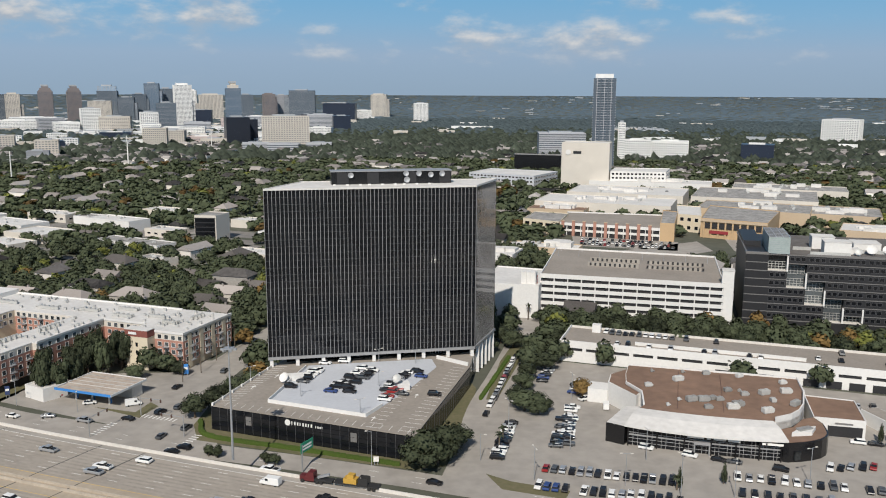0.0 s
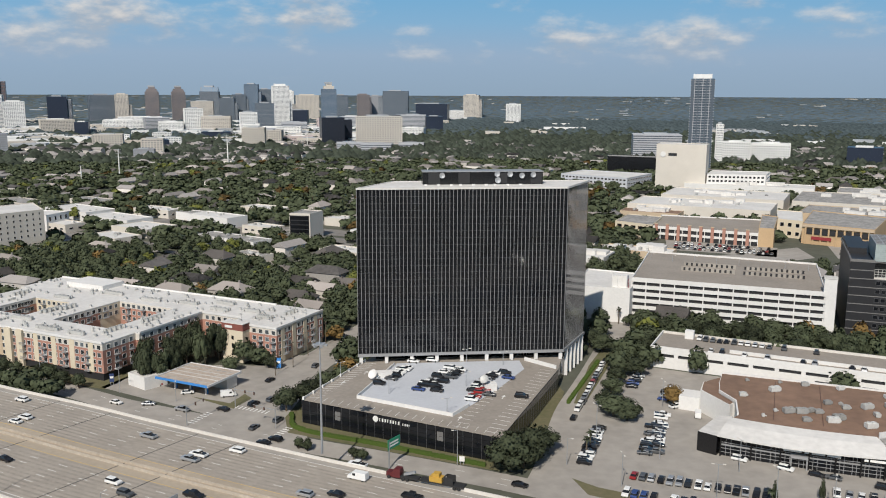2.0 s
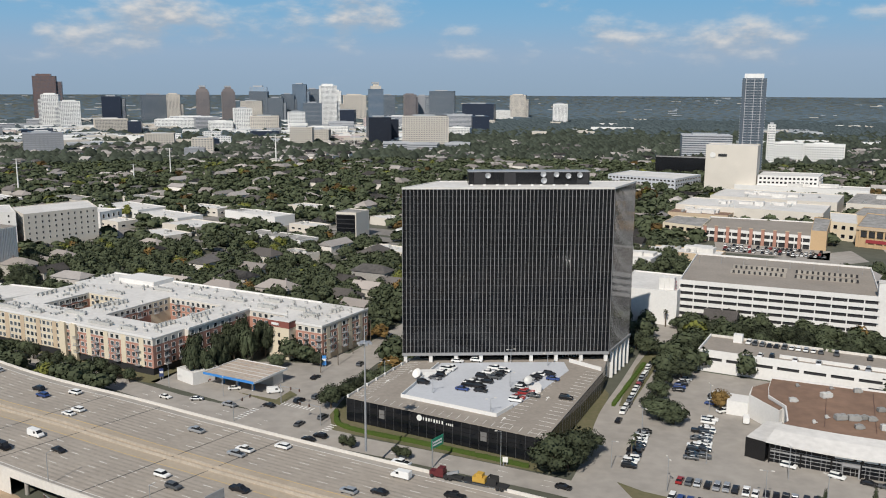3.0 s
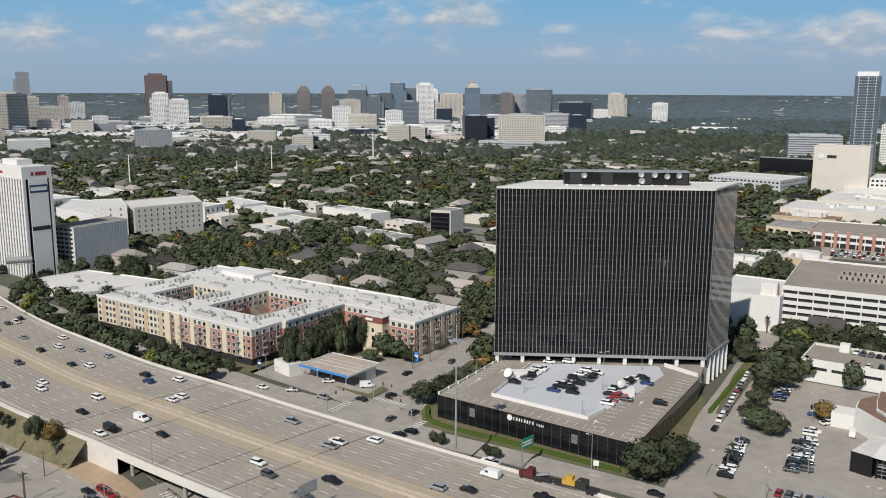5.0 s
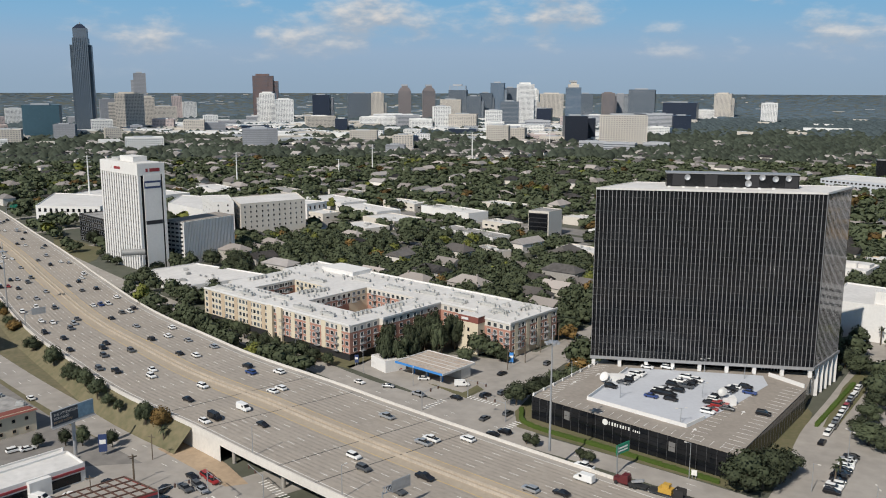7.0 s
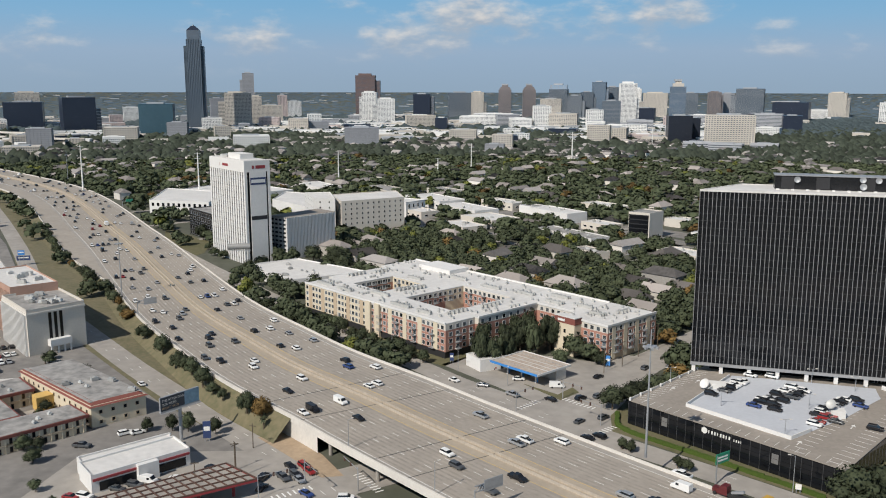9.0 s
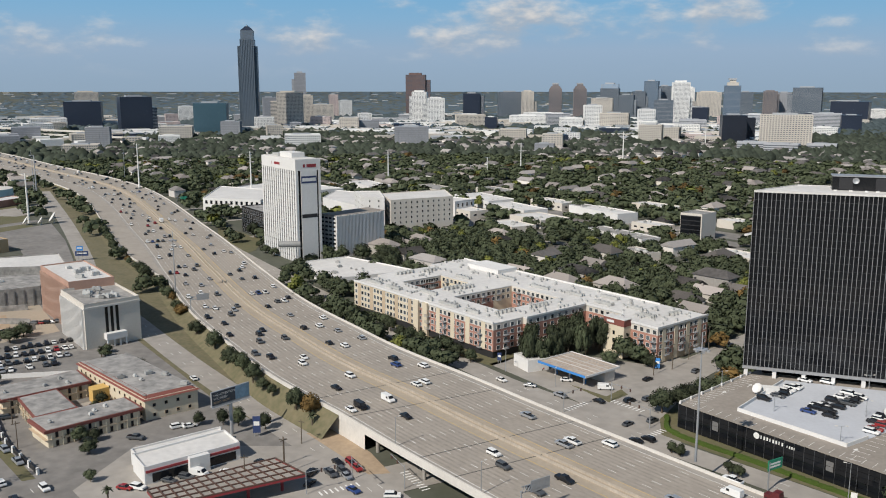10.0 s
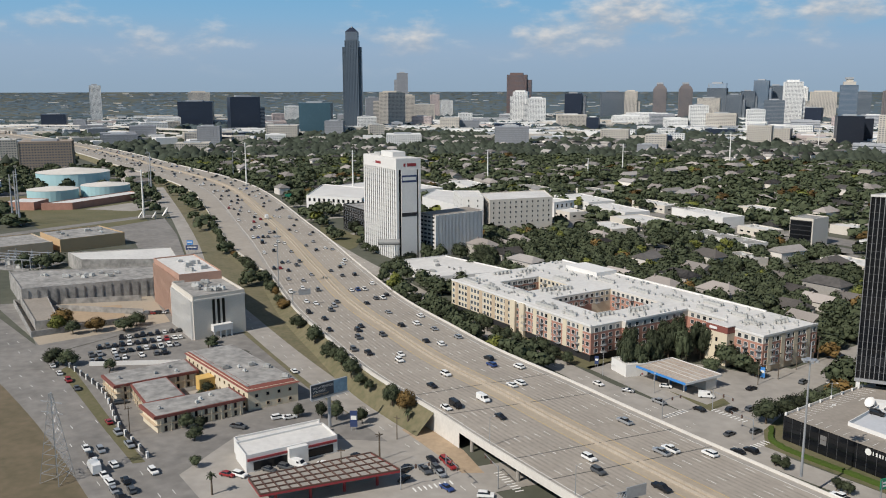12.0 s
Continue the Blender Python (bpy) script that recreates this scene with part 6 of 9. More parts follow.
scatter_hvac([(-563, 300), (-557, 337), (-590, 342), (-597, 306)], 8.3, 8, (0, 1, 2), 41)
building("shop", "tan low shop with flat roof", "shop", [(-572, 250), (-562, 292), (-606, 300), (-618, 256)], 7, "tan", "greyroof")


def tank(x, y, r, h, m, label):
    t = thing("storage_tank", x, y, 0, 0, label, "storage tank")
    part("shell", Shape().cyl(0, 0, 0, h, r, n=32), M[m], t)
    part("roof", Shape().cyl(0, 0, h, h + r * 0.12, r * 1.01, 0.5, n=32), M["barrier"], t)


M["aqua"] = mat("pale_blue_paint", (0.36, 0.55, 0.58), 0.5, var=0.1)
tank(-838, 440, 24, 10.5, "aqua", "pale blue round water tank with low roof")
tank(-826, 490, 24, 11.5, "aqua", "pale blue round water tank with low roof")
tank(-960, 530, 40, 14, "aqua", "large pale blue tank with grey domed roof")
tank(-940, 400, 34, 14, "membrane", "grey round tank with shallow cone roof")

# ---- motel: two low wings round a court, and a taller block ----
def build_motel():
    t = thing("motel", 0, 0, 0, 0, "cream two-storey motel with red fascia round a court", "motel")
    wings = (([(-236, 151), (-227, 181), (-240, 184.5), (-250, 154.5)], 5.4), ([(-273, 159.5), (-264, 189), (-279.5, 194.5), (-288, 163.5)], 5.4), ([(-270.5, 164.5), (-249.0, 156.5), (-245.0, 169.5), (-267.0, 177)], 5.43))
    for pts, h in wings:
        part("wall", Shape().prism(inset(pts, 1.2), 0, h), M["cream"], t)
        part("gallery", Shape().prism(inset(pts, 0.2), 2.5, 2.75), M["tan"], t)
        part("fascia", Shape().prism(pts, h - 0.5, h + 0.5), M["redtile"], t, "dark red fascia")
        part("roof", Shape().prism(inset(pts, 1.0), h + 0.5, h + 0.62), M["greyroof"], t, "stained grey roof")
        dm = window_mesh(1.1, 2.0, "tan", "glass", 0, False)
        for a, b in edges([tuple(p) for p in inset(pts, 1.2)]):
            if (b - a).length > 15:
                for z in (0.1, 2.85):
                    row_on(t, a, b, z, int((b - a).length / 3.6), 1.1, dm, "door")
        for a, b in edges([tuple(p) for p in inset(pts, 0.35)]):
            if (b - a).length > 15:
                row_on(t, a, b, 0, int((b - a).length / 3.6) + 1, 0.2, Shape().box(0, 0.2, -0.1, 0.1, 0, h - 0.4).mesh("post", M["cream"]), "post", 0.1)
    tall = [(-228.5, 183), (-222.5, 200.5), (-276, 214), (-282, 196.5)]
    part("block_wall", Shape().prism(tall, 0, 7.6), M["cream"], t)
    part("block_roof", Shape().prism(inset(tall, 1.8), 8.2, 8.35), M["greyroof"], t)
    sh = Shape()
    for a, b in edges(tall):
        d = (b - a).normalized()
        n = Vector((-d.y, d.x))
        o, i_ = -n * 0.7, n * 1.8
        sh.poly([(*(a + o - d * 0.7), 7.1), (*(b + o + d * 0.7), 7.1), (*(b + i_ - d * 1.8), 8.4), (*(a + i_ + d * 1.8), 8.4)])
    part("tiled_eave", sh, M["redtile"], t, "red tiled eave")
    wmesh = window_mesh(1.2, 1.3, "tan", "glass", 0)
    for a, b in edges(tall):
        if faces_camera(a, b):
            n = int((b - a).length / 4)
            for z in (1.0, 4.4):
                row_on(t, a, b, z, n, 1.2, wmesh)
    part("link", Shape().prism([(-262, 186), (-257, 184), (-254, 196), (-259, 198)], 0, 5), M["ochre"], t, "ochre arcade")
    claim([(-292, 160), (-236, 147), (-220, 180), (-220, 202), (-278, 216)])
    for pts, h in wings[:2]:
        scatter_hvac(pts, h + 0.62, 4, (2,), 21)
    scatter_hvac(tall, 8.35, 6, (2, 0), 22)


build_motel()
slab("courtyard", [(-262, 180), (-246, 174), (-240, 186), (-258, 194)], 0.03, M["concrete"], "paved motel court with plants", "courtyard")
sp = building("shop", "white convenience store with red stripe fascia", "shop", [(-190, 150.5), (-180, 177.5), (-191, 182), (-200.5, 155)], 4.6, "white", "whiteroof")
part("stripe", Shape().bar((-189.8, 150.8, 3.9), (-180.0, 177.2, 3.9), 0.5, 0.7), M["redpaint"], sp)
part("shopfront", Shape().bar((-189.3, 152.5, 1.7), (-180.6, 176.2, 1.7), 0.35, 2.6), M["glass"], sp)
part("entrance_panel", Shape().box(-1.5, 1.5, -3, 3, 0, 5.2), M["white"], sp, at=(-184.4, 165, 0), turn=-0.35)
building("shop", "white storage wing behind the store", "shop", [(-200.5, 156), (-191.5, 181), (-195, 184.5), (-205, 158)], 4.0, "white", "whiteroof")


def build_forecourt():
    c = [(-168.5, 137.5), (-149.3, 171.5), (-163.6, 175.0), (-178.6, 142.0)]
    t = thing("fuel_canopy", 0, 0, 0, 0, "long brown-framed fuel canopy with red edge", "canopy")
    part("canopy_roof", Shape().prism(inset(c, 0.5), 4.6, 5.0), M["concrete"], t, "pale roof panels")
    a, b, cc, d = (Vector(p) for p in c)
    for i in range(15):
        p, q = a.lerp(b, i / 14), d.lerp(cc, i / 14)
        part("roof_beam", Shape().bar((*p, 5.12), (*q, 5.12), 0.35, 0.3), M["rust"], t, "brown steel beam")
    for i in range(5):
        p, q = a.lerp(d, i / 4), b.lerp(cc, i / 4)
        part("roof_beam", Shape().bar((*p, 5.2), (*q, 5.2), 0.35, 0.3), M["rust"], t)
    for p, q, m in ((a, b, "redpaint"), (b, cc, "redpaint"), (cc, d, "barrier"), (d, a, "redpaint")):
        part("fascia", Shape().bar((*p, 4.8), (*q, 4.8), 0.3, 0.9), M[m], t)
    for i in range(4):
        for s in (0.25, 0.75):
            p = a.lerp(b, (i + 0.5) / 4).lerp(d.lerp(cc, (i + 0.5) / 4), s)
            part("column", Shape().box(-0.3, 0.3, -0.3, 0.3, 0, 4.6), M["redpaint"], t, at=(p.x, p.y, 0))
    claim(c)
    c = [(-138.0, 296), (-115.0, 288.0), (-108.5, 306.0), (-131.5, 314)]
    t = thing("fuel_canopy", 0, 0, 0, 0, "rusty-topped fuel station canopy with blue fascia", "canopy")
    part("canopy_roof", Shape().prism(inset(c, 0.6), 4.9, 5.3), M["rustroof"], t, "rust-stained canopy roof")
    for i in range(4):
        p, q = Vector(c[i]), Vector(c[(i + 1) % 4])
        part("fascia", Shape().bar((*p, 5.05), (*q, 5.05), 0.3, 0.85), M["bluepaint" if i == 0 else "white"], t)
    for i in range(1, 6):
        p, q = Vector(c[0]).lerp(Vector(c[3]), i / 6), Vector(c[1]).lerp(Vector(c[2]), i / 6)
        part("roof_beam", Shape().bar((*p, 5.38), (*q, 5.38), 0.18, 0.16), M["hvac"], t)
    for u_ in (0.2, 0.5, 0.8):
        for v_ in (0.25, 0.75):
            p = Vector(c[0]).lerp(Vector(c[1]), u_).lerp(Vector(c[3]).lerp(Vector(c[2]), u_), v_)
            part("column", Shape().box(-0.25, 0.25, -0.25, 0.25, 0, 4.9), M["white"], t, at=(p.x, p.y, 0))
            part("pump", Shape().box(-0.5, 0.5, 0.6, 1.2, 0, 1.9), M["bluepaint"], t, at=(p.x, p.y, 0))
    part("shop_wall", Shape().prism([(-130, 306), (-112, 300), (-110, 305), (-128.5, 311)], 0, 4.8), M["barrier"], t)
    claim(c)
    building("kiosk", "white car-wash kiosk beside the fuel canopy", "kiosk", [(-151, 301), (-142, 295.5), (-136.5, 303), (-146, 309)], 4, "white", "whiteroof")


build_forecourt()


# round grey sign drum on a post beside the white tower
dr = thing("billboard", -353, 403, 0, 38, "grey rounded drum-shaped billboard on a post", "billboard")
part("post", Shape().cyl(0, 0, 0, 13, 0.5, n=10), M["metal"], dr)
dm_ = part("drum", Shape().cyl(0, 0, -6.5, 6.5, 1.9, n=16), M["hvac"], dr, at=(-4.0, 0, 14.6))
dm_.rotation_euler = (0, math.pi / 2, 0)
part("catwalk", Shape().box(-11, 3, -2.4, -1.6, 12.4, 12.6), M["metal"], dr)
# walled yard with sheds by the warehouse
yd = thing("yard_wall", 0, 0, 0, 0, "grey concrete wall round a sunken yard", "wall")
for (x0, y0), (x1, y1) in (((-441, 206), (-376, 182)), ((-376, 182), (-362, 232)), ((-414, 214), (-372, 236)), ((-420, 226), (-398, 252)), ((-441, 206), (-420, 226))):
    part("wall_run", Shape().bar((x0, y0, 1.4), (x1, y1, 1.4), 0.5, 2.8), M["greyroof"], yd)
building("shed", "low grey flat shed inside the walled yard", "shed", [(-436, 207), (-384, 188), (-379, 197), (-428, 217)], 4, "greyroof", "deck")
slab("yard", [(-412, 217), (-376, 203), (-371, 226), (-398, 240)], 0.06, M["dirt"], "bare brown dirt in the walled yard", "yard")
join_far_windows()


# ---- roads and paving ----
def road(name, pts, width, material, label, z=0.03, category="road"):
    line = smooth_line([(x, y, z) for x, y in pts], 8.0)
    ob = part(name, strip(line, -width / 2, width / 2), M[material])
    tagged(ob, label, category, "", "structure")
    claim([(p.x, p.y) for p in offset(line, width / 2 + 1)] + [(p.x, p.y) for p in offset(line, -width / 2 - 1)][::-1], 0)
    return line


NF = road("road", [(-900, 665), (-620, 535), (-470, 448), (-376, 396), (-280, 347), (-202, 306), (-165, 290), (-136, 277), (-80, 256), (-48, 246.5), (-13, 235.5), (20, 224), (200, 160), (500, 54)], 10.5, "concrete", "grey concrete frontage road beside the freeway")
SF = road("road", [(-845, 565), (-676, 466), (-560, 396), (-496, 356), (-434, 316), (-372, 283), (-318, 258), (-266, 235), (-224, 218), (-183, 202), (-150, 190), (-100, 168), (-20, 139), (200, 60)], 10.5, "concrete", "grey concrete frontage road below the freeway", 0.034)
road("road", [(-190, 95), (-160, 140), (-134, 189), (-104, 240), (-92, 268), (-90, 323), (-82, 360), (-60, 450), (-20, 600), (20, 760)], 17, "concrete", "grey concrete cross street under the freeway", 0.042)
LR = road("road", [(-560, 205), (-420, 176), (-300, 151), (-225, 131), (-150, 106), (-60, 70)], 25, "asphalt", "broad worn grey street with queued cars", 0.05)
road("road", [(3, 225), (9, 254), (14, 290), (24, 330), (37, 385), (50, 440), (70, 520), (95, 600)], 10.5, "concrete", "side street lined with parked cars", 0.046)
slab("pavement", [(13, 235), (19.5, 290), (32, 340), (48, 346), (330, 246), (330, 120), (200, 166), (18, 228)], 0.02, M["concrete"], "concrete car dealership lot", "parking lot")
slab("pavement", [(-160, 297), (-104, 272), (-99, 330), (-126, 328), (-152, 322)], 0.02, M["concrete"], "concrete fuel station forecourt", "forecourt")
slab("pavement", [(-345, 170), (-305, 158), (-180, 120), (-120, 150), (-160, 190), (-230, 212), (-320, 250), (-350, 240)], 0.02, M["asphalt"], "worn asphalt parking lots", "parking lot")
slab("pavement", [(-450, 200), (-372, 181), (-346, 170), (-350, 240), (-400, 264)], 0.016, M["asphalt"], "worn asphalt yard", "yard")
slab("pavement", [(-202, 130), (-140, 128), (-136, 182), (-168, 196), (-215, 168)], 0.028, M["concrete"], "concrete forecourt under the fuel canopy", "forecourt")
slab("pavement", [(-372, 181), (-362, 178), (-350, 236), (-404, 262), (-440, 208)], 0.024, M["shoulder"], "sandy bare ground in the yard", "yard")
slab("grass", [(-560, 200), (-318, 147), (-208, 121), (-120, 90), (-160, 30), (-600, 30)], 0.02, M["drygrass"], "dry brown grass field beside the street", "grass")
slab("grass", [(-86, 284), (-78, 262), (-40, 250), (-8, 240.5), (1, 243), (6, 262), (13, 312), (8, 330), (-66, 318)], 0.02, M["grass"], "mown lawn strip round the podium", "grass")
slab("grass", [(-265, 334), (-168, 298), (-158, 295), (-150, 330), (-158, 340), (-262, 352)], 0.02, M["grass"], "lawn with trees beside the apartments", "grass")
slab("grass", [(13, 238), (17, 228), (34, 222), (36, 227), (20, 233)], 0.07, M["grass"], "green lawn corner at the lot", "grass", thick=0.06)
slab("grass", [(-122, 291), (-103, 281), (-100, 292), (-104, 296), (-106, 286)], 0.09, M["grass"], "narrow grass kerb island", "grass", thick=0.08)
slab("grass", [(16, 300), (20, 300), (32, 345), (40, 380), (34, 380), (24, 345)], 0.07, M["grass"], "grass verge beside the side street", "grass", thick=0.06)
slab("grass", [(-470, 450), (-412, 420), (-415, 432), (-440, 466), (-484, 484), (-520, 500), (-540, 520)], 0.02, M["grass"], "lawn before the white tower", "grass")
slab("grass", [(-900, 400), (-640, 330), (-560, 372), (-740, 470), (-860, 520)], 0.014, M["grass"], "rough grass by the freeway", "grass")
for pts in ([(60, 560), (190, 640), (190, 600), (110, 545)], [(95, 620), (165, 600), (175, 636), (100, 662)], [(205, 600), (300, 560), (330, 610), (215, 655)]):
    slab("pavement", pts, 0.02, M["concrete"], "pale concrete shopping car park", "parking lot")
claim([(-345, 166), (-180, 115), (-120, 150), (-150, 192), (-230, 210), (-320, 250), (-352, 245)], 0)
claim([(14, 239), (22, 290), (48, 340), (330, 246), (330, 120), (200, 166), (18, 228)], 0)
claim([(-160, 297), (-104, 272), (-99, 330), (-126, 328), (-152, 322)], 0)
claim([(-560, 192), (-318, 139), (-208, 114), (-120, 84), (-160, 30), (-600, 30)], 0)
claim([(-450, 200), (-346, 170), (-350, 240), (-400, 264)], 0)
claim([(-86, 284), (-78, 262), (-8, 240), (1, 243), (13, 312)], 0)
for x, y, w, d, tn in ((-230, 665, 210, 26, -26), (-330, 615, 120, 24, -26), (-360, 700, 150, 22, -24), (-130, 600, 130, 26, -22), (-160, 665, 90, 24, -22)):
    slab("pavement", rect(x, y, w, d, tn), 0.015, M["asphalt"], "grey shop car park among trees", "parking lot")
    claim(rect(x, y, w, d, tn), 0)
claim([(-545, 522), (-412, 416), (-345, 388), (-340, 400), (-405, 440), (-470, 480), (-520, 525)], 0)
slab("grass", [(-325, 172), (-322, 165.5), (-250, 142.5), (-222, 134), (-220, 137), (-252, 147)], 0.075, M["grass"], "thin grass verge along the street", "grass", thick=0.06)
slab("dirt", [(-330, 118), (-328, 113), (-180, 70), (-182, 76)], 0.05, M["dirt"], "pale dirt track across the dry field", "track")
claim([(60, 560), (95, 660), (190, 660), (330, 610), (300, 560), (110, 545)], 0)
claim([(-265, 334), (-158, 295), (-150, 330), (-262, 352)], 0)
claim([(-900, 400), (-640, 330), (-560, 372), (-740, 470), (-860, 520)], 0)

# raised ramps of the far interchange
for pts, wd in (([(-2350, 880, 9), (-2060, 960, 12), (-2040, 1060, 14), (-1960, 1170, 13), (-1740, 1260, 11), (-1450, 1330, 6)], 13), ([(-2500, 1000, 8), (-2150, 1080, 10), (-1800, 1140, 10), (-1500, 1200, 7)], 16), ([(-2300, 1010, 16), (-2100, 1130, 17), (-1900, 1190, 17), (-1650, 1210, 14)], 11)):
    ln = smooth_line(pts, 14.0)
    rp = thing("overpass", 0, 0, 0, 0, "raised concrete interchange ramp on piers", "overpass", "interchange ramps", "structure")
    part("deck", strip(ln, -wd / 2, wd / 2), M["freeway"], rp)
    for a in (-wd / 2, wd / 2):
        part("parapet", wall_strip(ln, a, 0.5, -1.8, 1.0), M["barrier"], rp)
    part("soffit", strip(ln, wd / 2, -wd / 2, -1.6), M["concrete"], rp)
    for p in ln[2::4]:
        part("pier", Shape().box(-1.2, 1.2, -1.2, 1.2, 0, p.z - 1.6), M["concrete"], rp, at=(p.x, p.y, 0))

# sheds, tracks and paved yards beyond the exit lanes
for pts, hh, lb in (([(-770, 392), (-752, 412), (-772, 500), (-792, 494)], 5.5, "long low shed with pale roof and red brick front"), ([(-800, 372), (-775, 388), (-790, 410), (-815, 396)], 6.5, "pale metal shed beside the tanks")):
    building("warehouse", lb, "warehouse", pts, hh, "brick", "whiteroof")
slab("pavement", [(-668, 300), (-655, 300), (-655, 436), (-668, 436)], 0.022, M["asphalt"], "dark service track across the grass", "track")
slab("pavement", [(-625, 322), (-560, 352), (-512, 326), (-470, 330), (-440, 305), (-398, 268), (-352, 256), (-330, 262), (-372, 275), (-434, 308), (-496, 348), (-560, 388), (-640, 432)], 0.018, M["asphalt"], "worn grey asphalt yards along the frontage road", "yard")
slab("pavement", [(-745, 420), (-700, 440), (-700, 480), (-760, 520)], 0.02, M["concrete"], "pale storage yard by the tanks", "yard")
slab("pavement", [(-900, 380), (-780, 360), (-800, 560), (-980, 620), (-1040, 440)], 0.01, M["asphalt"], "grey tank farm yard", "yard")
claim([(-625, 322), (-560, 352), (-440, 305), (-352, 250), (-330, 262), (-434, 308), (-560, 388), (-640, 432)], 0)

slab("pavement", [(-168, 294), (-128, 273), (-100, 260), (-66, 247), (-72, 262), (-84, 290), (-82, 345), (-104, 345), (-112, 275)], 0.011, M["concrete"], "grey concrete street crossing", "crossing")
slab("pavement", [(-2, 228), (22, 221), (24, 290), (48, 345), (40, 352), (24, 330), (9, 262)], 0.011, M["concrete"], "grey concrete kerbside paving", "pavement")

# lane marks on the streets
for line, offs in ((NF, (-1.7, 1.7)), (SF, (-1.7, 1.7)), (LR, (-8, -4, 4, 8))):
    for a in offs:
        sh, l2 = Shape(), offset([p for p in line if -420 < p.x < 150], a, 0.01)
        for i in range(0, len(l2) - 1, 2):
            d = (l2[i + 1] - l2[i]).normalized()
            n = Vector((-d.y, d.x, 0)) * 0.08
            q = l2[i] + d * 3
            sh.poly([l2[i] - n, q - n, q + n, l2[i] + n])
        tagged(part("lane_dashes", sh, M["paint"]), "white dashed lane marks on a street", "road marking", "", "stuff")

for x, y, tn, n in ((-97, 281, 72, 9), (-80, 262, -18, 7), (-111, 272, -18, 7), (-128, 193, 62, 9), (-142, 178, -28, 8)):
    sh = Shape()
    c, s_ = math.cos(radians(tn)), math.sin(radians(tn))
    for i in range(n):
        px, py = x - s_ * (i - n / 2) * 1.6, y + c * (i - n / 2) * 1.6
        sh.bar((px - c * 1.3, py - s_ * 1.3, 0.075), (px + c * 1.3, py + s_ * 1.3, 0.075), 0.5, 0.02)
    tagged(part("crosswalk", sh, M["paint"]), "white barred crosswalk at the crossing", "road marking", "crosswalks", "stuff")

# ---- freeway sides: retaining walls, grass slope, bridge over the cross street ----
west_part = [p for p in mid if p.x < -150]
east_part = [p for p in mid if -168 <= p.x < -139]
bridge = [p for p in mid if -144 <= p.x < 500]
west_edge = [p for p in SOUTH_EDGE if p.x < -162]
sh = strip(west_edge, -7.0, -0.2, 0, 0)
for i in range(0, len(sh.v), 2):
    x, y, z = sh.v[i]
    sh.v[i] = (x, y, 0.0)
    x, y, z = sh.v[i + 1]
    sh.v[i + 1] = (x, y, z - 0.4)
tagged(part("grass", sh, M["verge"]), "grass slope below the freeway edge", "grass", "", "structure")
toe = [Vector((p.x, p.y, 0.012)) for p in west_edge if p.x > -1000]
tagged(part("grass", strip(toe, -30.0, -6.5), M["verge"]), "dry verge between freeway slope and frontage road", "grass", "", "structure")
wl2 = Shape()
for ln, a in ((east_part, SOUTH + 0.1), (mid, NORTH - 0.1)):
    l2 = offset(ln, a)
    for i in range(len(l2) - 1):
        p, q = l2[i], l2[i + 1]
        quad = [(p.x, p.y, 0), (q.x, q.y, 0), (q.x, q.y, q.z), (p.x, p.y, p.z)]
        wl2.poly(quad if a < 0 else quad[::-1])
slab("dirt", [(-176, 203), (-150, 193), (-141, 189), (-136, 193), (-150, 202), (-172, 211)], 0.09, M["dirt"], "bare dirt slope below the bridge abutment", "dirt", thick=0.08)
tagged(part("retaining_wall", wl2, M["barrier"]), "concrete retaining wall under the freeway edge", "wall", "", "structure")
br = thing("bridge", 0, 0, 0, 0, "concrete freeway bridge on round columns", "bridge", "", "structure")
part("girder", wall_strip(bridge, SOUTH + 1.2, 1.0, -1.9, -0.1), M["concrete"], br)
part("soffit", strip(bridge, SOUTH + 0.3, NORTH, -0.25), M["concrete"], br)
for s in range(7):
    base = bridge[0].lerp(bridge[-1], 0) + (bridge[6] - bridge[0]).normalized() * (3 + 24 * s)
    for a in (-26.5, -14, 0, 14, 24):
        d = (bridge[6] - bridge[0]).normalized()
        p = base + Vector((-d.y, d.x, 0)) * a
        part("column", Shape().cyl(0, 0, 0, 5.6, 0.6, n=10), M["concrete"], br, at=(p.x, p.y, 0))
    p = base + Vector((-d.y, d.x, 0)) * -27.5
    q = base + Vector((-d.y, d.x, 0)) * 26
    part("cap_beam", Shape().bar((p.x, p.y, 5.7), (q.x, q.y, 5.7), 1.3, 1.1), M["concrete"], br)
# dark joints across the deck
for s in (-166, -146, -112, -96):
    k = min(range(len(mid)), key=lambda i: abs(mid[i].x - s))
    d = (mid[k + 1] - mid[k]).normalized()
    n = Vector((-d.y, d.x, 0))
    p, q = mid[k] + n * (NORTH - 0.6) + d * 4, mid[k] + n * (SOUTH + 0.6) - d * 4
    tagged(part("deck_joint", Shape().bar((p.x, p.y, p.z + 0.012), (q.x, q.y, q.z + 0.012), 0.3, 0.03), M["tar"]), "dark tar joint across the freeway deck", "joint", "deck joints", "structure")


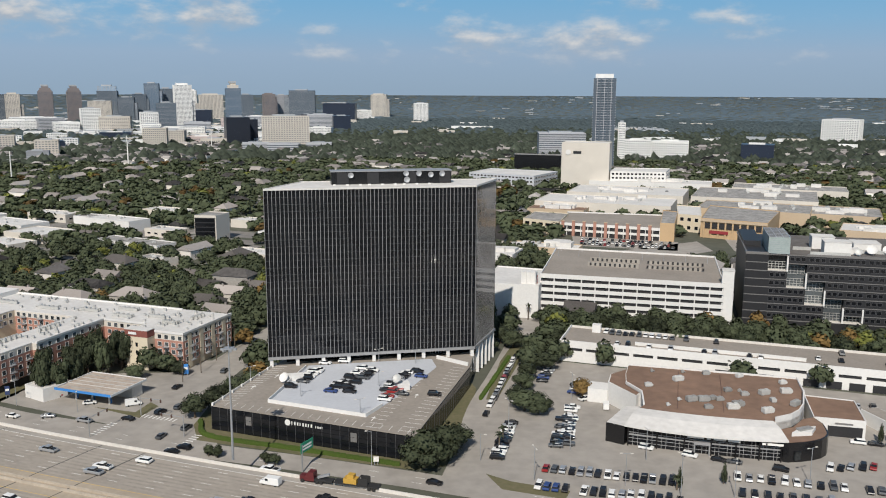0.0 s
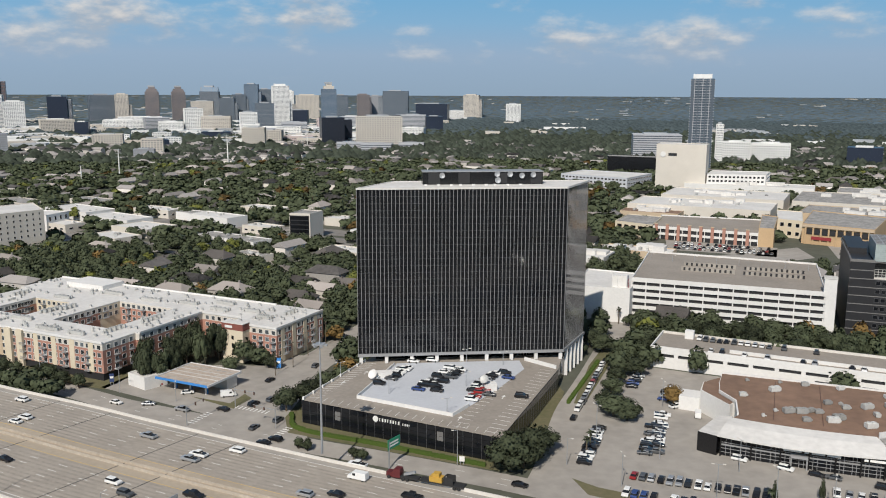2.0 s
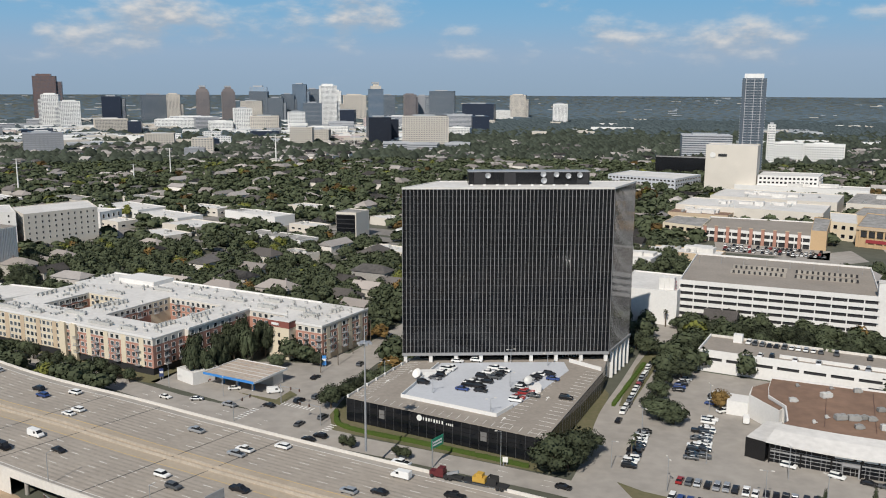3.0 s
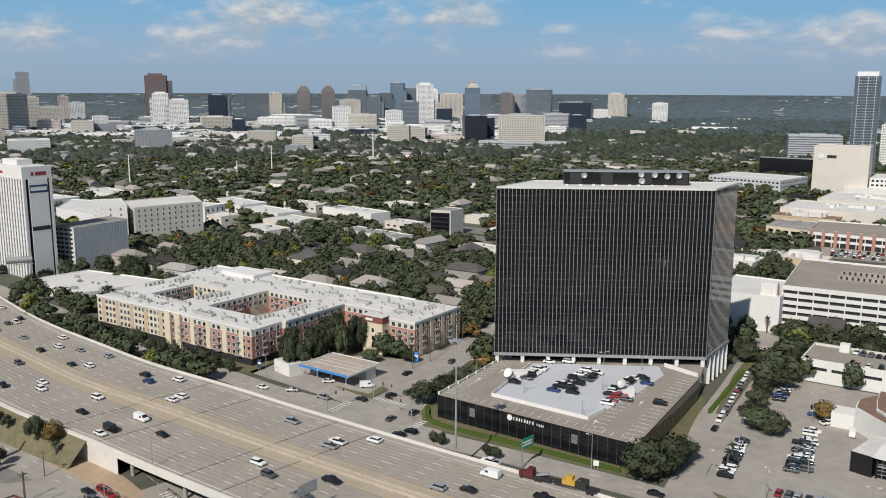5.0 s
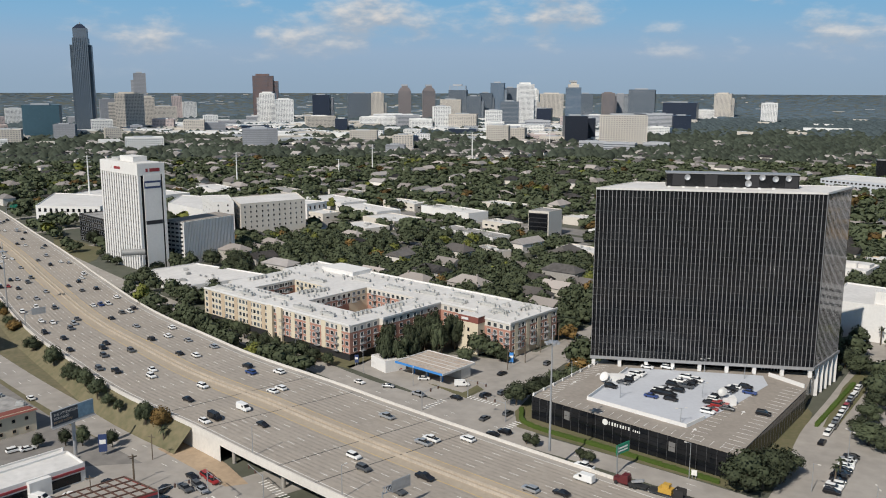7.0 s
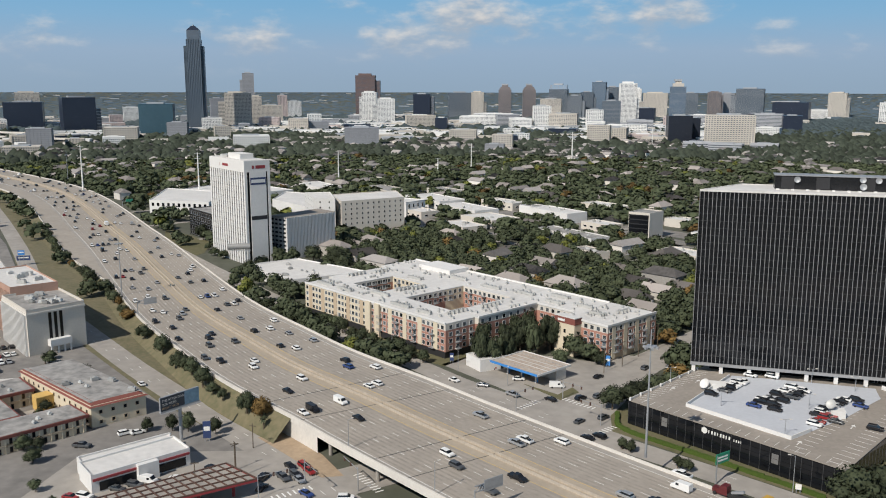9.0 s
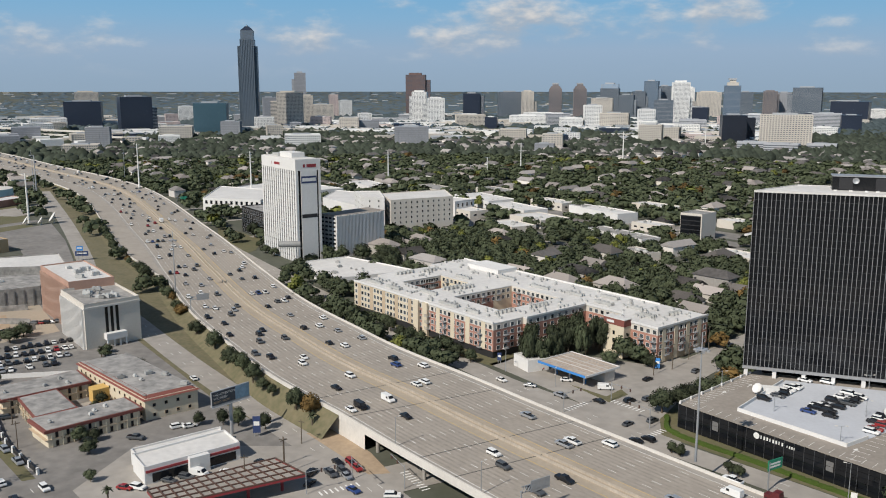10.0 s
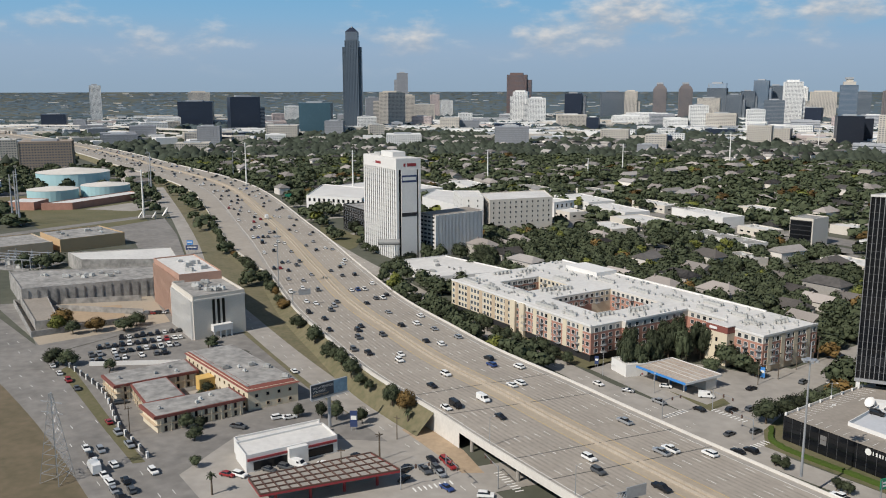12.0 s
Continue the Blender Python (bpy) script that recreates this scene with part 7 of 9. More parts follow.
# ---- trees ----
def crown(seed, quads, leaf, lobes=8, flat=0.75, jit=0.4):
    """Leaf clumps on several rounded lobes, in a unit crown (radius 1, base at z=0)."""
    r = np.random.RandomState(seed)
    lc = [(0, 0, 0.75, 0.72)]
    for i in range(lobes):
        a = 2 * np.pi * (i + r.rand() * 0.7) / lobes
        q = r.uniform(0.35, 0.68)
        lc.append((q * np.cos(a), q * np.sin(a), r.uniform(0.35, 1.1) * flat, r.uniform(0.3, 0.5)))
    w = np.array([l[3] ** 2 for l in lc])
    pick = r.choice(len(lc), quads, p=w / w.sum())
    d = r.normal(size=(quads, 3))
    d[:, 2] += 0.25
    d /= np.linalg.norm(d, axis=1)[:, None]
    L = np.array(lc)[pick]
    c = L[:, :3] + d * (L[:, 3] * r.uniform(0.78, 1.08, quads))[:, None] * np.array([1, 1, 0.85])
    nrm = d + r.normal(size=(quads, 3)) * jit
    nrm /= np.linalg.norm(nrm, axis=1)[:, None]
    up = r.normal(size=(quads, 3))
    s = np.cross(nrm, up)
    s /= np.linalg.norm(s, axis=1)[:, None]
    u = np.cross(s, nrm)
    k = leaf * r.uniform(0.6, 1.3, quads)[:, None]
    v = np.stack([c - s * k, c - u * k * 0.8 - nrm * k * 0.35, c + s * k, c + u * k * 0.9 - nrm * k * 0.3], 1).reshape(-1, 3)
    f = np.arange(quads * 4).reshape(-1, 4)[:, ::-1]
    nv = np.repeat(d + nrm * 0.5 + np.array([0, 0, 0.15]), 4, axis=0)
    # dense core of each lobe
    cv, cf, cn = [], [], []
    for x, y, z, q in lc:
        o = len(v) + len(cv)
        for j, (rz, zz) in enumerate(((0.55, -0.5), (0.85, 0.1), (0.55, 0.6))):
            for i in range(5):
                a = 2 * np.pi * i / 5 + j
                cv.append((x + q * rz * 0.85 * np.cos(a), y + q * rz * 0.85 * np.sin(a), z + q * zz * 0.8))
                cn.append((rz * np.cos(a), rz * np.sin(a), zz))
        for j in range(2):
            for i in range(5):
                cf.append((o + j * 5 + i, o + j * 5 + (i + 1) % 5, o + j * 5 + 5 + (i + 1) % 5, o + j * 5 + 5 + i))
        cf.append((o + 10, o + 11, o + 12, o + 13))
    v = np.vstack([v, np.array(cv)])
    f = np.vstack([f, np.array(cf)])
    v[:, 2] = np.maximum(v[:, 2], 0.02)
    nv = np.vstack([nv, np.array(cn)])
    return v, f, nv / np.linalg.norm(nv, axis=1)[:, None]


def quad_mesh(name, v, f, material, normals=None):
    me = bpy.data.meshes.new(name)
    me.vertices.add(len(v))
    me.vertices.foreach_set("co", np.ascontiguousarray(v, np.float32).ravel())
    me.loops.add(f.size)
    me.loops.foreach_set("vertex_index", np.ascontiguousarray(f, np.int32).ravel())
    me.polygons.add(len(f))
    me.polygons.foreach_set("loop_start", np.arange(0, f.size, 4, dtype=np.int32))
    me.polygons.foreach_set("loop_total", np.full(len(f), 4, np.int32))
    me.materials.append(material)
    me.update(calc_edges=True)
    me.validate()
    if normals is not None:
        me.polygons.foreach_set("use_smooth", np.ones(len(me.polygons), bool))
        me.normals_split_custom_set_from_vertices(normals.tolist())
    return me


NEAR_CROWNS = [crown(s, 1450, 0.060, 11) for s in range(5)]
MID_CROWNS = [crown(40 + s, 215, 0.155, 7, 0.75, 0.28) for s in range(6)]
FAR_CROWNS = [crown(80 + s, 34, 0.34, 4, 0.75, 0.2) for s in range(6)]
CROWN_MESH = {(i, k): quad_mesh("crown", v, f, M[k], nv) for i, (v, f, nv) in enumerate(NEAR_CROWNS) for k in ("leaf", "leafy", "leafo")}
TALL_CROWN = [quad_mesh("crown", v, f, M["leaf"], nv) for v, f, nv in (crown(20 + s, 1100, 0.066, 12, 1.0) for s in range(2))]


def trunk_mesh(seed):
    r = random.Random(seed)
    sh = Shape().cyl(0, 0, 0, 0.5, 0.075, 0.05, n=7)
    for i in range(5):
        a = 2 * math.pi * i / 5 + r.uniform(0, 0.6)
        q = r.uniform(0.3, 0.5)
        sh.bar((0, 0, 0.36 + 0.03 * i), (q * math.cos(a), q * math.sin(a), r.uniform(0.75, 1.05)), 0.045)
    return sh.mesh("trunk", M["bark"])


TRUNKS = [trunk_mesh(i) for i in range(3)]
LABELS = {"leaf": "dark green live oak with a broad crown", "leafy": "yellow-green autumn tree with a rounded crown", "leafo": "orange-brown autumn tree with a rounded crown"}
n_trees = 0


def tree(x, y, r, h, k="leaf", z=0.0, tall=False):
    """One tree with trunk, limbs and a crown of leaf clumps."""
    global n_trees
    n_trees += 1
    q = random.Random(n_trees)
    t = thing("tree", x, y, z, q.uniform(0, 360), LABELS[k] if not tall else "tall dark feathery evergreen tree", "tree", "trees")
    tr = part("trunk", TRUNKS[n_trees % 3], None, t)
    tr.scale = (r * 0.9, r * 0.9, h * 0.55)
    c = part("crown", TALL_CROWN[n_trees % 2] if tall else CROWN_MESH[n_trees % 5, k], None, t, at=(0, 0, h * (0.12 if tall else 0.22)))
    c.scale = (r, r, h * (0.62 if tall else 0.56))
    claim([(x - r * 0.5, y - r * 0.5), (x + r * 0.5, y - r * 0.5), (x + r * 0.5, y + r * 0.5), (x - r * 0.5, y + r * 0.5)], 0)


TR = random.Random(77)
for x, y, r, h in ((-5, 241.5, 8.0, 12.5), (1.5, 249, 7.0, 11.5), (5, 257, 5.5, 8), (-1, 244, 6, 9), (29, 289, 6.5, 8.5), (33.5, 286, 5.5, 8), (-84, 281, 5.5, 9), (-80, 288, 5, 8.5), (-78, 295, 5, 8), (-75, 303, 5, 8), (-71, 311, 5, 8), (51.2, 303, 4.5, 7.5), (41, 333, 6, 9), (36, 342, 5.5, 9), (45, 352, 6, 9.5), (31, 365, 6, 9),
                   (26, 372, 6, 9), (50, 378, 5.5, 9), (49, 366, 5, 8.5), (20, 358, 4.5, 7)):
    tree(x, y, r, h, "leafo" if (x, y) == (51.2, 303) else "leaf")
for x, y, r, h in ((60, 391, 6, 10), (71, 388, 6.5, 11), (82, 385, 6.5, 10), (93, 383, 6, 11), (104, 380, 6.5, 10), (115, 377, 6, 10), (126, 374, 6, 10), (33, 322, 4.5, 8), (30, 310, 4.5, 7.5), (38, 348, 5, 8.5), (27, 298, 4, 7)):
    tree(x, y, r, h)
for x, y in ((-71, 249.5), (-68, 248.6), (-52.6, 244), (-49.5, 243)):
    tree(x, y, 1.9, 4.2)
for i in range(15):      # behind the long garage
    p = LG_A.lerp(LG_B, 0.06 + i * 0.062) + Vector((0.33, 0.94)) * 33
    tree(p.x + TR.uniform(-2, 2), p.y + TR.uniform(-2, 4), TR.uniform(5, 7), TR.uniform(9, 12), TR.choice(("leaf", "leaf", "leafy" if i > 6 else "leaf")))
    tree(p.x + TR.uniform(-2, 2) + 4, p.y + 9 + TR.uniform(-2, 4), TR.uniform(5, 7), TR.uniform(9, 12))
for i in range(17):      # tall evergreens at the apartments' open corner
    u, v = TR.uniform(105, 125), TR.uniform(4, 46)
    p = uv(u, v)
    tree(p[0], p[1], TR.uniform(3.4, 4.8), TR.uniform(12, 16), "leaf", 0, True)
for i in range(15):      # along the apartments' front
    p = uv(-14 + i * 8.2 + TR.uniform(-2, 2), -10 + TR.uniform(-3, 4))
    tree(p[0], p[1], TR.uniform(2.8, 4.6), TR.uniform(5, 8))
for i in range(26):      # bushes between frontage road and freeway, north side
    k = min(range(len(mid)), key=lambda j: abs(mid[j].x - (-330 + i * 8.2)))
    p = offset(mid[k - 1:k + 2], NORTH + 4.5)[1]
    if TR.random() < 0.55:
        tree(p.x, p.y, TR.uniform(1.8, 3.2), TR.uniform(3.5, 6.5))
for i in range(60):      # bushes on the southern slope
    x = -160 - i * 6.5 + TR.uniform(-3, 3)
    k = min(range(len(mid)), key=lambda j: abs(mid[j].x - x))
    p = offset(mid[k - 1:k + 2], south_off(x) - TR.uniform(2.5, 5))[1]
    if -300 < x < -255 and TR.random() < 0.6:
        continue
    if TR.random() < 0.25:
        continue
    big = TR.random() < (0.55 if x > -230 else 0.3)
    tree(p.x, p.y, TR.uniform(3.0, 4.6) if big else TR.uniform(1.6, 2.8), TR.uniform(6.5, 9) if big else TR.uniform(3.5, 6), TR.choice(("leaf", "leaf", "leaf", "leafy" if x < -420 else "leaf", "leafo")), max(0.0, p.z - 3.5))
for x, y, r, h, k in ((-262, 208.5, 4, 7, "leaf"), (-268, 213, 4.2, 7.5, "leaf"), (-211, 190, 2.2, 5, "leaf"), (-204, 194, 2.6, 6, "leaf"), (-199, 196, 3, 7, "leaf"), (-190, 199, 2.4, 6, "leaf"), (-237, 158, 3, 5, "leaf"), (-233, 161, 3.2, 5.5, "leaf"), (-229, 163.5, 2.4, 4.5, "leaf"), (-222, 156, 3, 5, "leaf"), (-205, 144, 2, 4, "leaf"),
                      (-330, 168, 5, 7.5, "leaf"), (-325, 171, 4.5, 7, "leaf"), (-382, 200, 6, 9, "leafo"), (-376, 194, 5, 8, "leafy"), (-362, 205, 5, 7, "leafo"), (-352, 213, 5, 7, "leaf"), (-356, 222, 4.5, 7, "leaf"), (-366, 196, 4, 7, "leaf"), (-255, 186, 2.6, 4.5, "leaf"), (-251, 180, 2.0, 4, "leaf"),
                      (-520, 262, 6, 9, "leaf"), (-530, 256, 6, 9, "leaf"), (-540, 262, 5, 8, "leaf"), (-300, 222, 3, 4, "leaf"), (-304, 226, 2.6, 4, "leaf"), (-118, 321, 4, 6.5, "leaf"), (-103, 327, 3.8, 6, "leaf"), (-306, 178, 3, 5, "leaf"),
                      (-350, 402, 5, 7, "leaf"), (-346, 408, 5, 7, "leaf"), (-390, 423, 4, 6, "leaf"), (-402, 428, 4, 6, "leaf"), (-420, 441, 3, 5, "leaf"), (-330, 440, 7, 12, "leaf"), (-322, 452, 7, 11, "leaf"), (-312, 440, 7, 12, "leaf"), (-300, 430, 6, 11, "leaf"), (-326, 474, 7, 12, "leaf"), (-285, 425, 5, 9, "leaf"),
                      (-290, 386, 5, 7.5, "leaf"), (-282, 378, 4.5, 7, "leaf"), (-275, 372, 4, 6, "leaf"), (-446, 476, 6, 11, "leaf"), (-452, 470, 6, 12, "leaf")):
    tree(x, y, r, h, k)

# quiet streets among the houses
for k in range(9):
    x0 = -640 + k * 92
    road("road", [(x0 + 0.36 * q, 470 + 0.93 * q) for q in (0, 200, 400, 600, 800)], 7, "concrete", "narrow residential street among trees", 0.02 + 0.002 * k)
for k in range(4):
    y0 = 560 + k * 170
    road("road", [(-620 + 0.93 * q, y0 + 150 - 0.36 * q) for q in (0, 160, 320, 480, 600)], 8, "concrete", "narrow residential street among trees", 0.04 + 0.002 * k)

# ---- houses among the trees ----
def house_meshes(w, d, h, seed):
    wall = Shape().box(-w / 2, w / 2, -d / 2, d / 2, 0, h).mesh("wall", M["siding"])
    o, p = 0.6, h + d * 0.30
    a, b = w / 2 + o, d / 2 + o
    rf = Shape()
    hip = w * 0.28 if seed % 2 else 0
    rf.poly([(-a, -b, h), (a, -b, h), (a - hip, 0, p), (-a + hip, 0, p)]).poly([(a, b, h), (-a, b, h), (-a + hip, 0, p), (a - hip, 0, p)])
    rf.poly([(a, -b, h), (a, b, h), (a - hip, 0, p)]).poly([(-a, b, h), (-a, -b, h), (-a + hip, 0, p)])
    rf.poly([(-a, b, h - 0.01), (a, b, h - 0.01), (a, -b, h - 0.01), (-a, -b, h - 0.01)])
    rf.box(w * 0.2, w * 0.2 + 0.8, 0.5, 1.3, h, p + 0.8)
    return wall, rf.mesh("roof", M["shingle"])


HOUSES = [(house_meshes(w, d, h, i), w, d) for i, (w, d, h) in enumerate(((16, 11, 4.2), (19, 12, 4.4), (14, 12, 6.6), (21, 13, 6.8), (17, 10, 4.0)))]
hr = random.Random(31)
built = 0
for k in range(4000):
    if built >= 220:
        break
    a = hr.uniform(radians(-27), radians(68))
    r = hr.uniform(400, 1250)
    x, y = -math.sin(a) * r, math.cos(a) * r
    if x > 70 and y < 1000 or not all(free(x + i, y + j) for i in (-9, 0, 9) for j in (-7, 0, 7)) or (y < 560 and x < -420):
        continue
    (wall_me, roof_me), w, d = hr.choice(HOUSES)
    tn = hr.choice((-20, 70, 160, 250)) + hr.uniform(-4, 4)
    t = thing("house", x, y, 0, tn, "small suburban house with pitched shingle roof among trees", "house", "suburban houses")
    part("wall", wall_me, None, t)
    part("roof", roof_me, None, t)
    claim(rect(x, y, w, d, tn), 0.5)
    built += 1

# ---- more houses further off, past counting: roofs and walls between the trees ----
def far_houses():
    r = random.Random(58)
    walls, roofs = Shape(), Shape()
    for i in range(3600):
        a, q = r.uniform(radians(-27), radians(66)), math.sqrt(r.uniform(480 ** 2, 1850 ** 2))
        x, y = -math.sin(a) * q, math.cos(a) * q
        if not all(free(x + i, y + j) for i in (-7, 0, 7) for j in (-6, 0, 6)):
            continue
        if noise.noise(Vector((x / 120, y / 120, 11.0))) < -0.08 or (x < -300 and y < 0.75 * -x):
            continue
        w, d, h = r.uniform(12, 24), r.uniform(9, 13), r.choice((3.6, 4.0, 6.4, 6.8))
        tn = r.choice((-20, 70)) + r.uniform(-5, 5)
        c, s = math.cos(radians(tn)), math.sin(radians(tn))
        walls.prism(rect(x, y, w, d, tn), 0, h)
        hip, o, p = r.choice((0.0, 0.25)) * w, 0.6, h + d * r.uniform(0.22, 0.34)
        A, B = w / 2 + o, d / 2 + o
        P = lambda u, v, z: (x + c * u - s * v, y + s * u + c * v, z)
        k = len(roofs.v)
        roofs.v += [P(-A, -B, h), P(A, -B, h), P(A, B, h), P(-A, B, h), P(A - hip, 0, p), P(-A + hip, 0, p)]
        roofs.f += [(k, k + 1, k + 4, k + 5), (k + 2, k + 3, k + 5, k + 4), (k + 1, k + 2, k + 4), (k + 3, k, k + 5), (k + 3, k + 2, k + 1, k)]
        if r.random() < 0.75:
            claim(rect(x + r.uniform(-4, 4), y - 8, w + 4, d + 8, tn), 0)
    tagged(part("far_houses", walls, M["wallsfar"]), "pale walls of many houses among the trees", "houses", "", "stuff")
    tagged(part("far_houses", roofs, M["roofsfar"]), "grey and brown pitched roofs of many houses", "houses", "", "stuff")


far_houses()


# ---- the woods beyond: joined, uncounted ----
def woods(cells, lib, rmin, rmax, hmin, hmax, seed):
    r = np.random.RandomState(seed)
    out = {"leaf": [[], [], 0, []], "leafy": [[], [], 0, []], "leafo": [[], [], 0, []]}
    for x, y in cells:
        q = r.rand()
        k = "leaf" if q < 0.94 else ("leafy" if q < 0.975 else "leafo")
        v, f, nv = lib[r.randint(len(lib))]
        rad, hh, a = r.uniform(rmin, rmax), r.uniform(hmin, hmax), r.rand() * 6.28
        c, s = np.cos(a) * rad, np.sin(a) * rad
        z0 = ground_z(math.hypot(x, y))
        w = np.empty_like(v)
        w[:, 0], w[:, 1], w[:, 2] = x + c * v[:, 0] - s * v[:, 1], y + s * v[:, 0] + c * v[:, 1], z0 + hh * (0.15 + 0.56 * v[:, 2])
        o = out[k]
        o[0].append(w)
        o[1].append(f + o[2])
        o[2] += len(v)
        m = np.empty_like(nv)
        m[:, 0], m[:, 1], m[:, 2] = (c * nv[:, 0] - s * nv[:, 1]) / rad, (s * nv[:, 0] + c * nv[:, 1]) / rad, nv[:, 2]
        o[3].append(m)
    for k, (vs, fs, n, ns) in out.items():
        if vs:
            ob = new("woods", quad_mesh("woods", np.vstack(vs), np.vstack(fs), M[k], np.vstack(ns)))
            tagged(ob, {"leaf": "dense dark green suburban tree cover", "leafy": "yellow-green trees among the suburban woods", "leafo": "orange autumn trees among the suburban woods"}[k], "trees", "", "stuff")


MIDXY = [(p.x, p.y) for p in mid]


def south(x, y):
    """Whether a place lies south-west of the freeway."""
    i = min(range(len(MIDXY)), key=lambda j: abs(MIDXY[j][0] - x))
    return y < MIDXY[i][1]


def cells(r0, r1, step, seed, dens):
    r = np.random.RandomState(seed)
    out = []
    a = math.radians(-30)
    rad = r0
    while rad < r1:
        n = int(rad * math.radians(100) / step)
        for i in range(n):
            b = a + math.radians(100) * (i + r.uniform(-0.5, 0.5)) / n
            q = rad + r.uniform(-0.5, 0.5) * step
            x, y = -math.sin(b) * q, math.cos(b) * q
            if not free(x, y):
                continue
            p = dens * (0.55 + 0.9 * noise.noise(Vector((x / 90, y / 90, 3.0))) + 0.35)
            if x > 70 and y < 1000 and q < 1050:
                p *= 0.75
            if x < -140 and south(x, y):
                p *= 0.06 if q < 760 else 0.35
            if r.rand() < p:
                out.append((x, y))
        rad += step
    return out


woods(cells(330, 640, 7.6, 5, 0.9), MID_CROWNS, 4.2, 7.2, 7, 12, 6)
woods(cells(640, 1350, 11.5, 7, 0.86), FAR_CROWNS, 6.0, 10.0, 8, 13, 8)


# ---- far woods and far white buildings, to the rim ----
def far_woods():
    r = np.random.RandomState(3)
    tv = np.array([(math.cos(a) * q, math.sin(a) * q, z) for q, z in ((1.0, 0.0), (0.8, 0.6)) for a in [2 * math.pi * i / 6 for i in range(6)]] + [(0, 0, 1.0)])
    tf = np.array([(i, (i + 1) % 6, 6 + (i + 1) % 6, 6 + i) for i in range(6)] + [(6, 7, 8, 12), (8, 9, 10, 12), (10, 11, 6, 12)])
    sets = {}
    rad = 1350.0
    while rad < 4840:
        step = 12 + (rad - 1350) * 0.009 if rad < 3600 else 26
        m = int(rad * math.radians(100) / step)
        for i in range(m):
            b = math.radians(-30) + math.radians(100) * (i + r.uniform(-0.5, 0.5)) / m
            q = rad + r.uniform(-0.5, 0.5) * step
            x, y = -math.sin(b) * q, math.cos(b) * q
            if q < 3500 and not free(x, y) and -2780 < x < 2780 and y < 3640:
                continue
            dens = 0.62 + 0.8 * noise.noise(Vector((x / 260, y / 260, 1.0)))
            if b < radians(8):
                dens += 0.3
            if q > 3400:
                dens += 0.4
            if x < -1000 and y < 0.9 * -x:
                dens -= 0.25
            if r.rand() > dens:
                continue
            s = step * r.uniform(0.5, 0.85)
            k = r.uniform(0.8, 1.25, (13, 3))
            w = tv * k * (s, s, r.uniform(8, 14) if q < 3200 else (r.uniform(4, 6) if q < 3600 else r.uniform(1.2, 2.2)))
            w += (x, y, ground_z(q) - 0.5)
            # zones by distance; each further one has more haze in its colour
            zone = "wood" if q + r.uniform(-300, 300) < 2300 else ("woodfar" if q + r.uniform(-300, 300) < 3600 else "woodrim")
            vs, fs = sets.setdefault(zone, ([], []))
            fs.append(tf + 13 * len(vs))
            vs.append(w)
        rad += step * 0.9
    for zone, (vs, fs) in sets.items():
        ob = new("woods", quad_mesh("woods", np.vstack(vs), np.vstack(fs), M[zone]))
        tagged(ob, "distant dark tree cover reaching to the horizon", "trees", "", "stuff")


far_woods()


def far_blocks():
    """Pale low buildings scattered far off: too many and small to count."""
    r = random.Random(9)
    sets = {"white": Shape(), "cream": Shape(), "line": Shape()}
    for i in range(3000):
        a = radians(r.uniform(-30, 70))
        q = r.choice((r.uniform(1800, 2500), r.uniform(1900, 2700), r.uniform(2200, 3600), r.uniform(3500, 4800)))
        x, y = -math.sin(a) * q, math.cos(a) * q
        if not (free(x, y) or q > 3500):
            continue
        if noise.noise(Vector((x / 420, y / 420, 7.0))) < (-0.12 if a > radians(10) else 0.1):
            continue
        if a < radians(7) and q < 3700 and r.random() < 0.8:
            continue
        w, d, h = r.uniform(14, 60) * (1 + q / 6000), r.uniform(12, 30), r.uniform(7, 13) if q < 3300 else r.uniform(6, 8)
        if q > 3500:
            w, h, d = r.uniform(8, 46), r.uniform(2.0, 3.2), r.uniform(6, 10)
        z = ground_z(q)
        # past 3500 m no whites: haze put into the colour as greyer fills
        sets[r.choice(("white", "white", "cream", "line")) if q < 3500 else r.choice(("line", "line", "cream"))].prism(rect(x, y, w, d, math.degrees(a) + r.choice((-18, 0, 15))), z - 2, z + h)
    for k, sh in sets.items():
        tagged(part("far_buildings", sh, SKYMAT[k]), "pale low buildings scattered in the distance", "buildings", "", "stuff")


far_blocks()
mr = random.Random(17)
for i in range(110):     # mid-rise blocks round the foot of the skyline
    a = radians(mr.uniform(6, 63))
    q = mr.uniform(1480, 2900)
    x, y = -math.sin(a) * q, math.cos(a) * q
    if free(x, y):
        skyscraper(round(x), round(y), round(mr.uniform(28, 70)), round(mr.uniform(10, 20) if mr.random() < 0.6 else mr.uniform(20, 38)), mr.choice(("white", "white", "cream", "cream", "band", "grey", "navy", "pink")), mr.choice(("low", "condo", "office")))

# ---- vehicles ----
PAINTS = {"white": ((0.72, 0.72, 0.70), 0.3, 0.0), "black": ((0.012, 0.012, 0.014), 0.2, 0.0), "silver": ((0.42, 0.43, 0.44), 0.35, 0.5), "grey": ((0.10, 0.105, 0.11), 0.3, 0.3), "red": ((0.26, 0.02, 0.02), 0.3, 0.0), "blue": ((0.03, 0.06, 0.19), 0.3, 0.1)}
PAINT = {k: mat("car_paint_" + k, c, r, m, var=0.04) for k, (c, r, m) in PAINTS.items()}
WHEEL = Shape().cyl(0, 0, -0.12, 0.12, 0.34, n=10).mesh("wheel", M["tyre"])


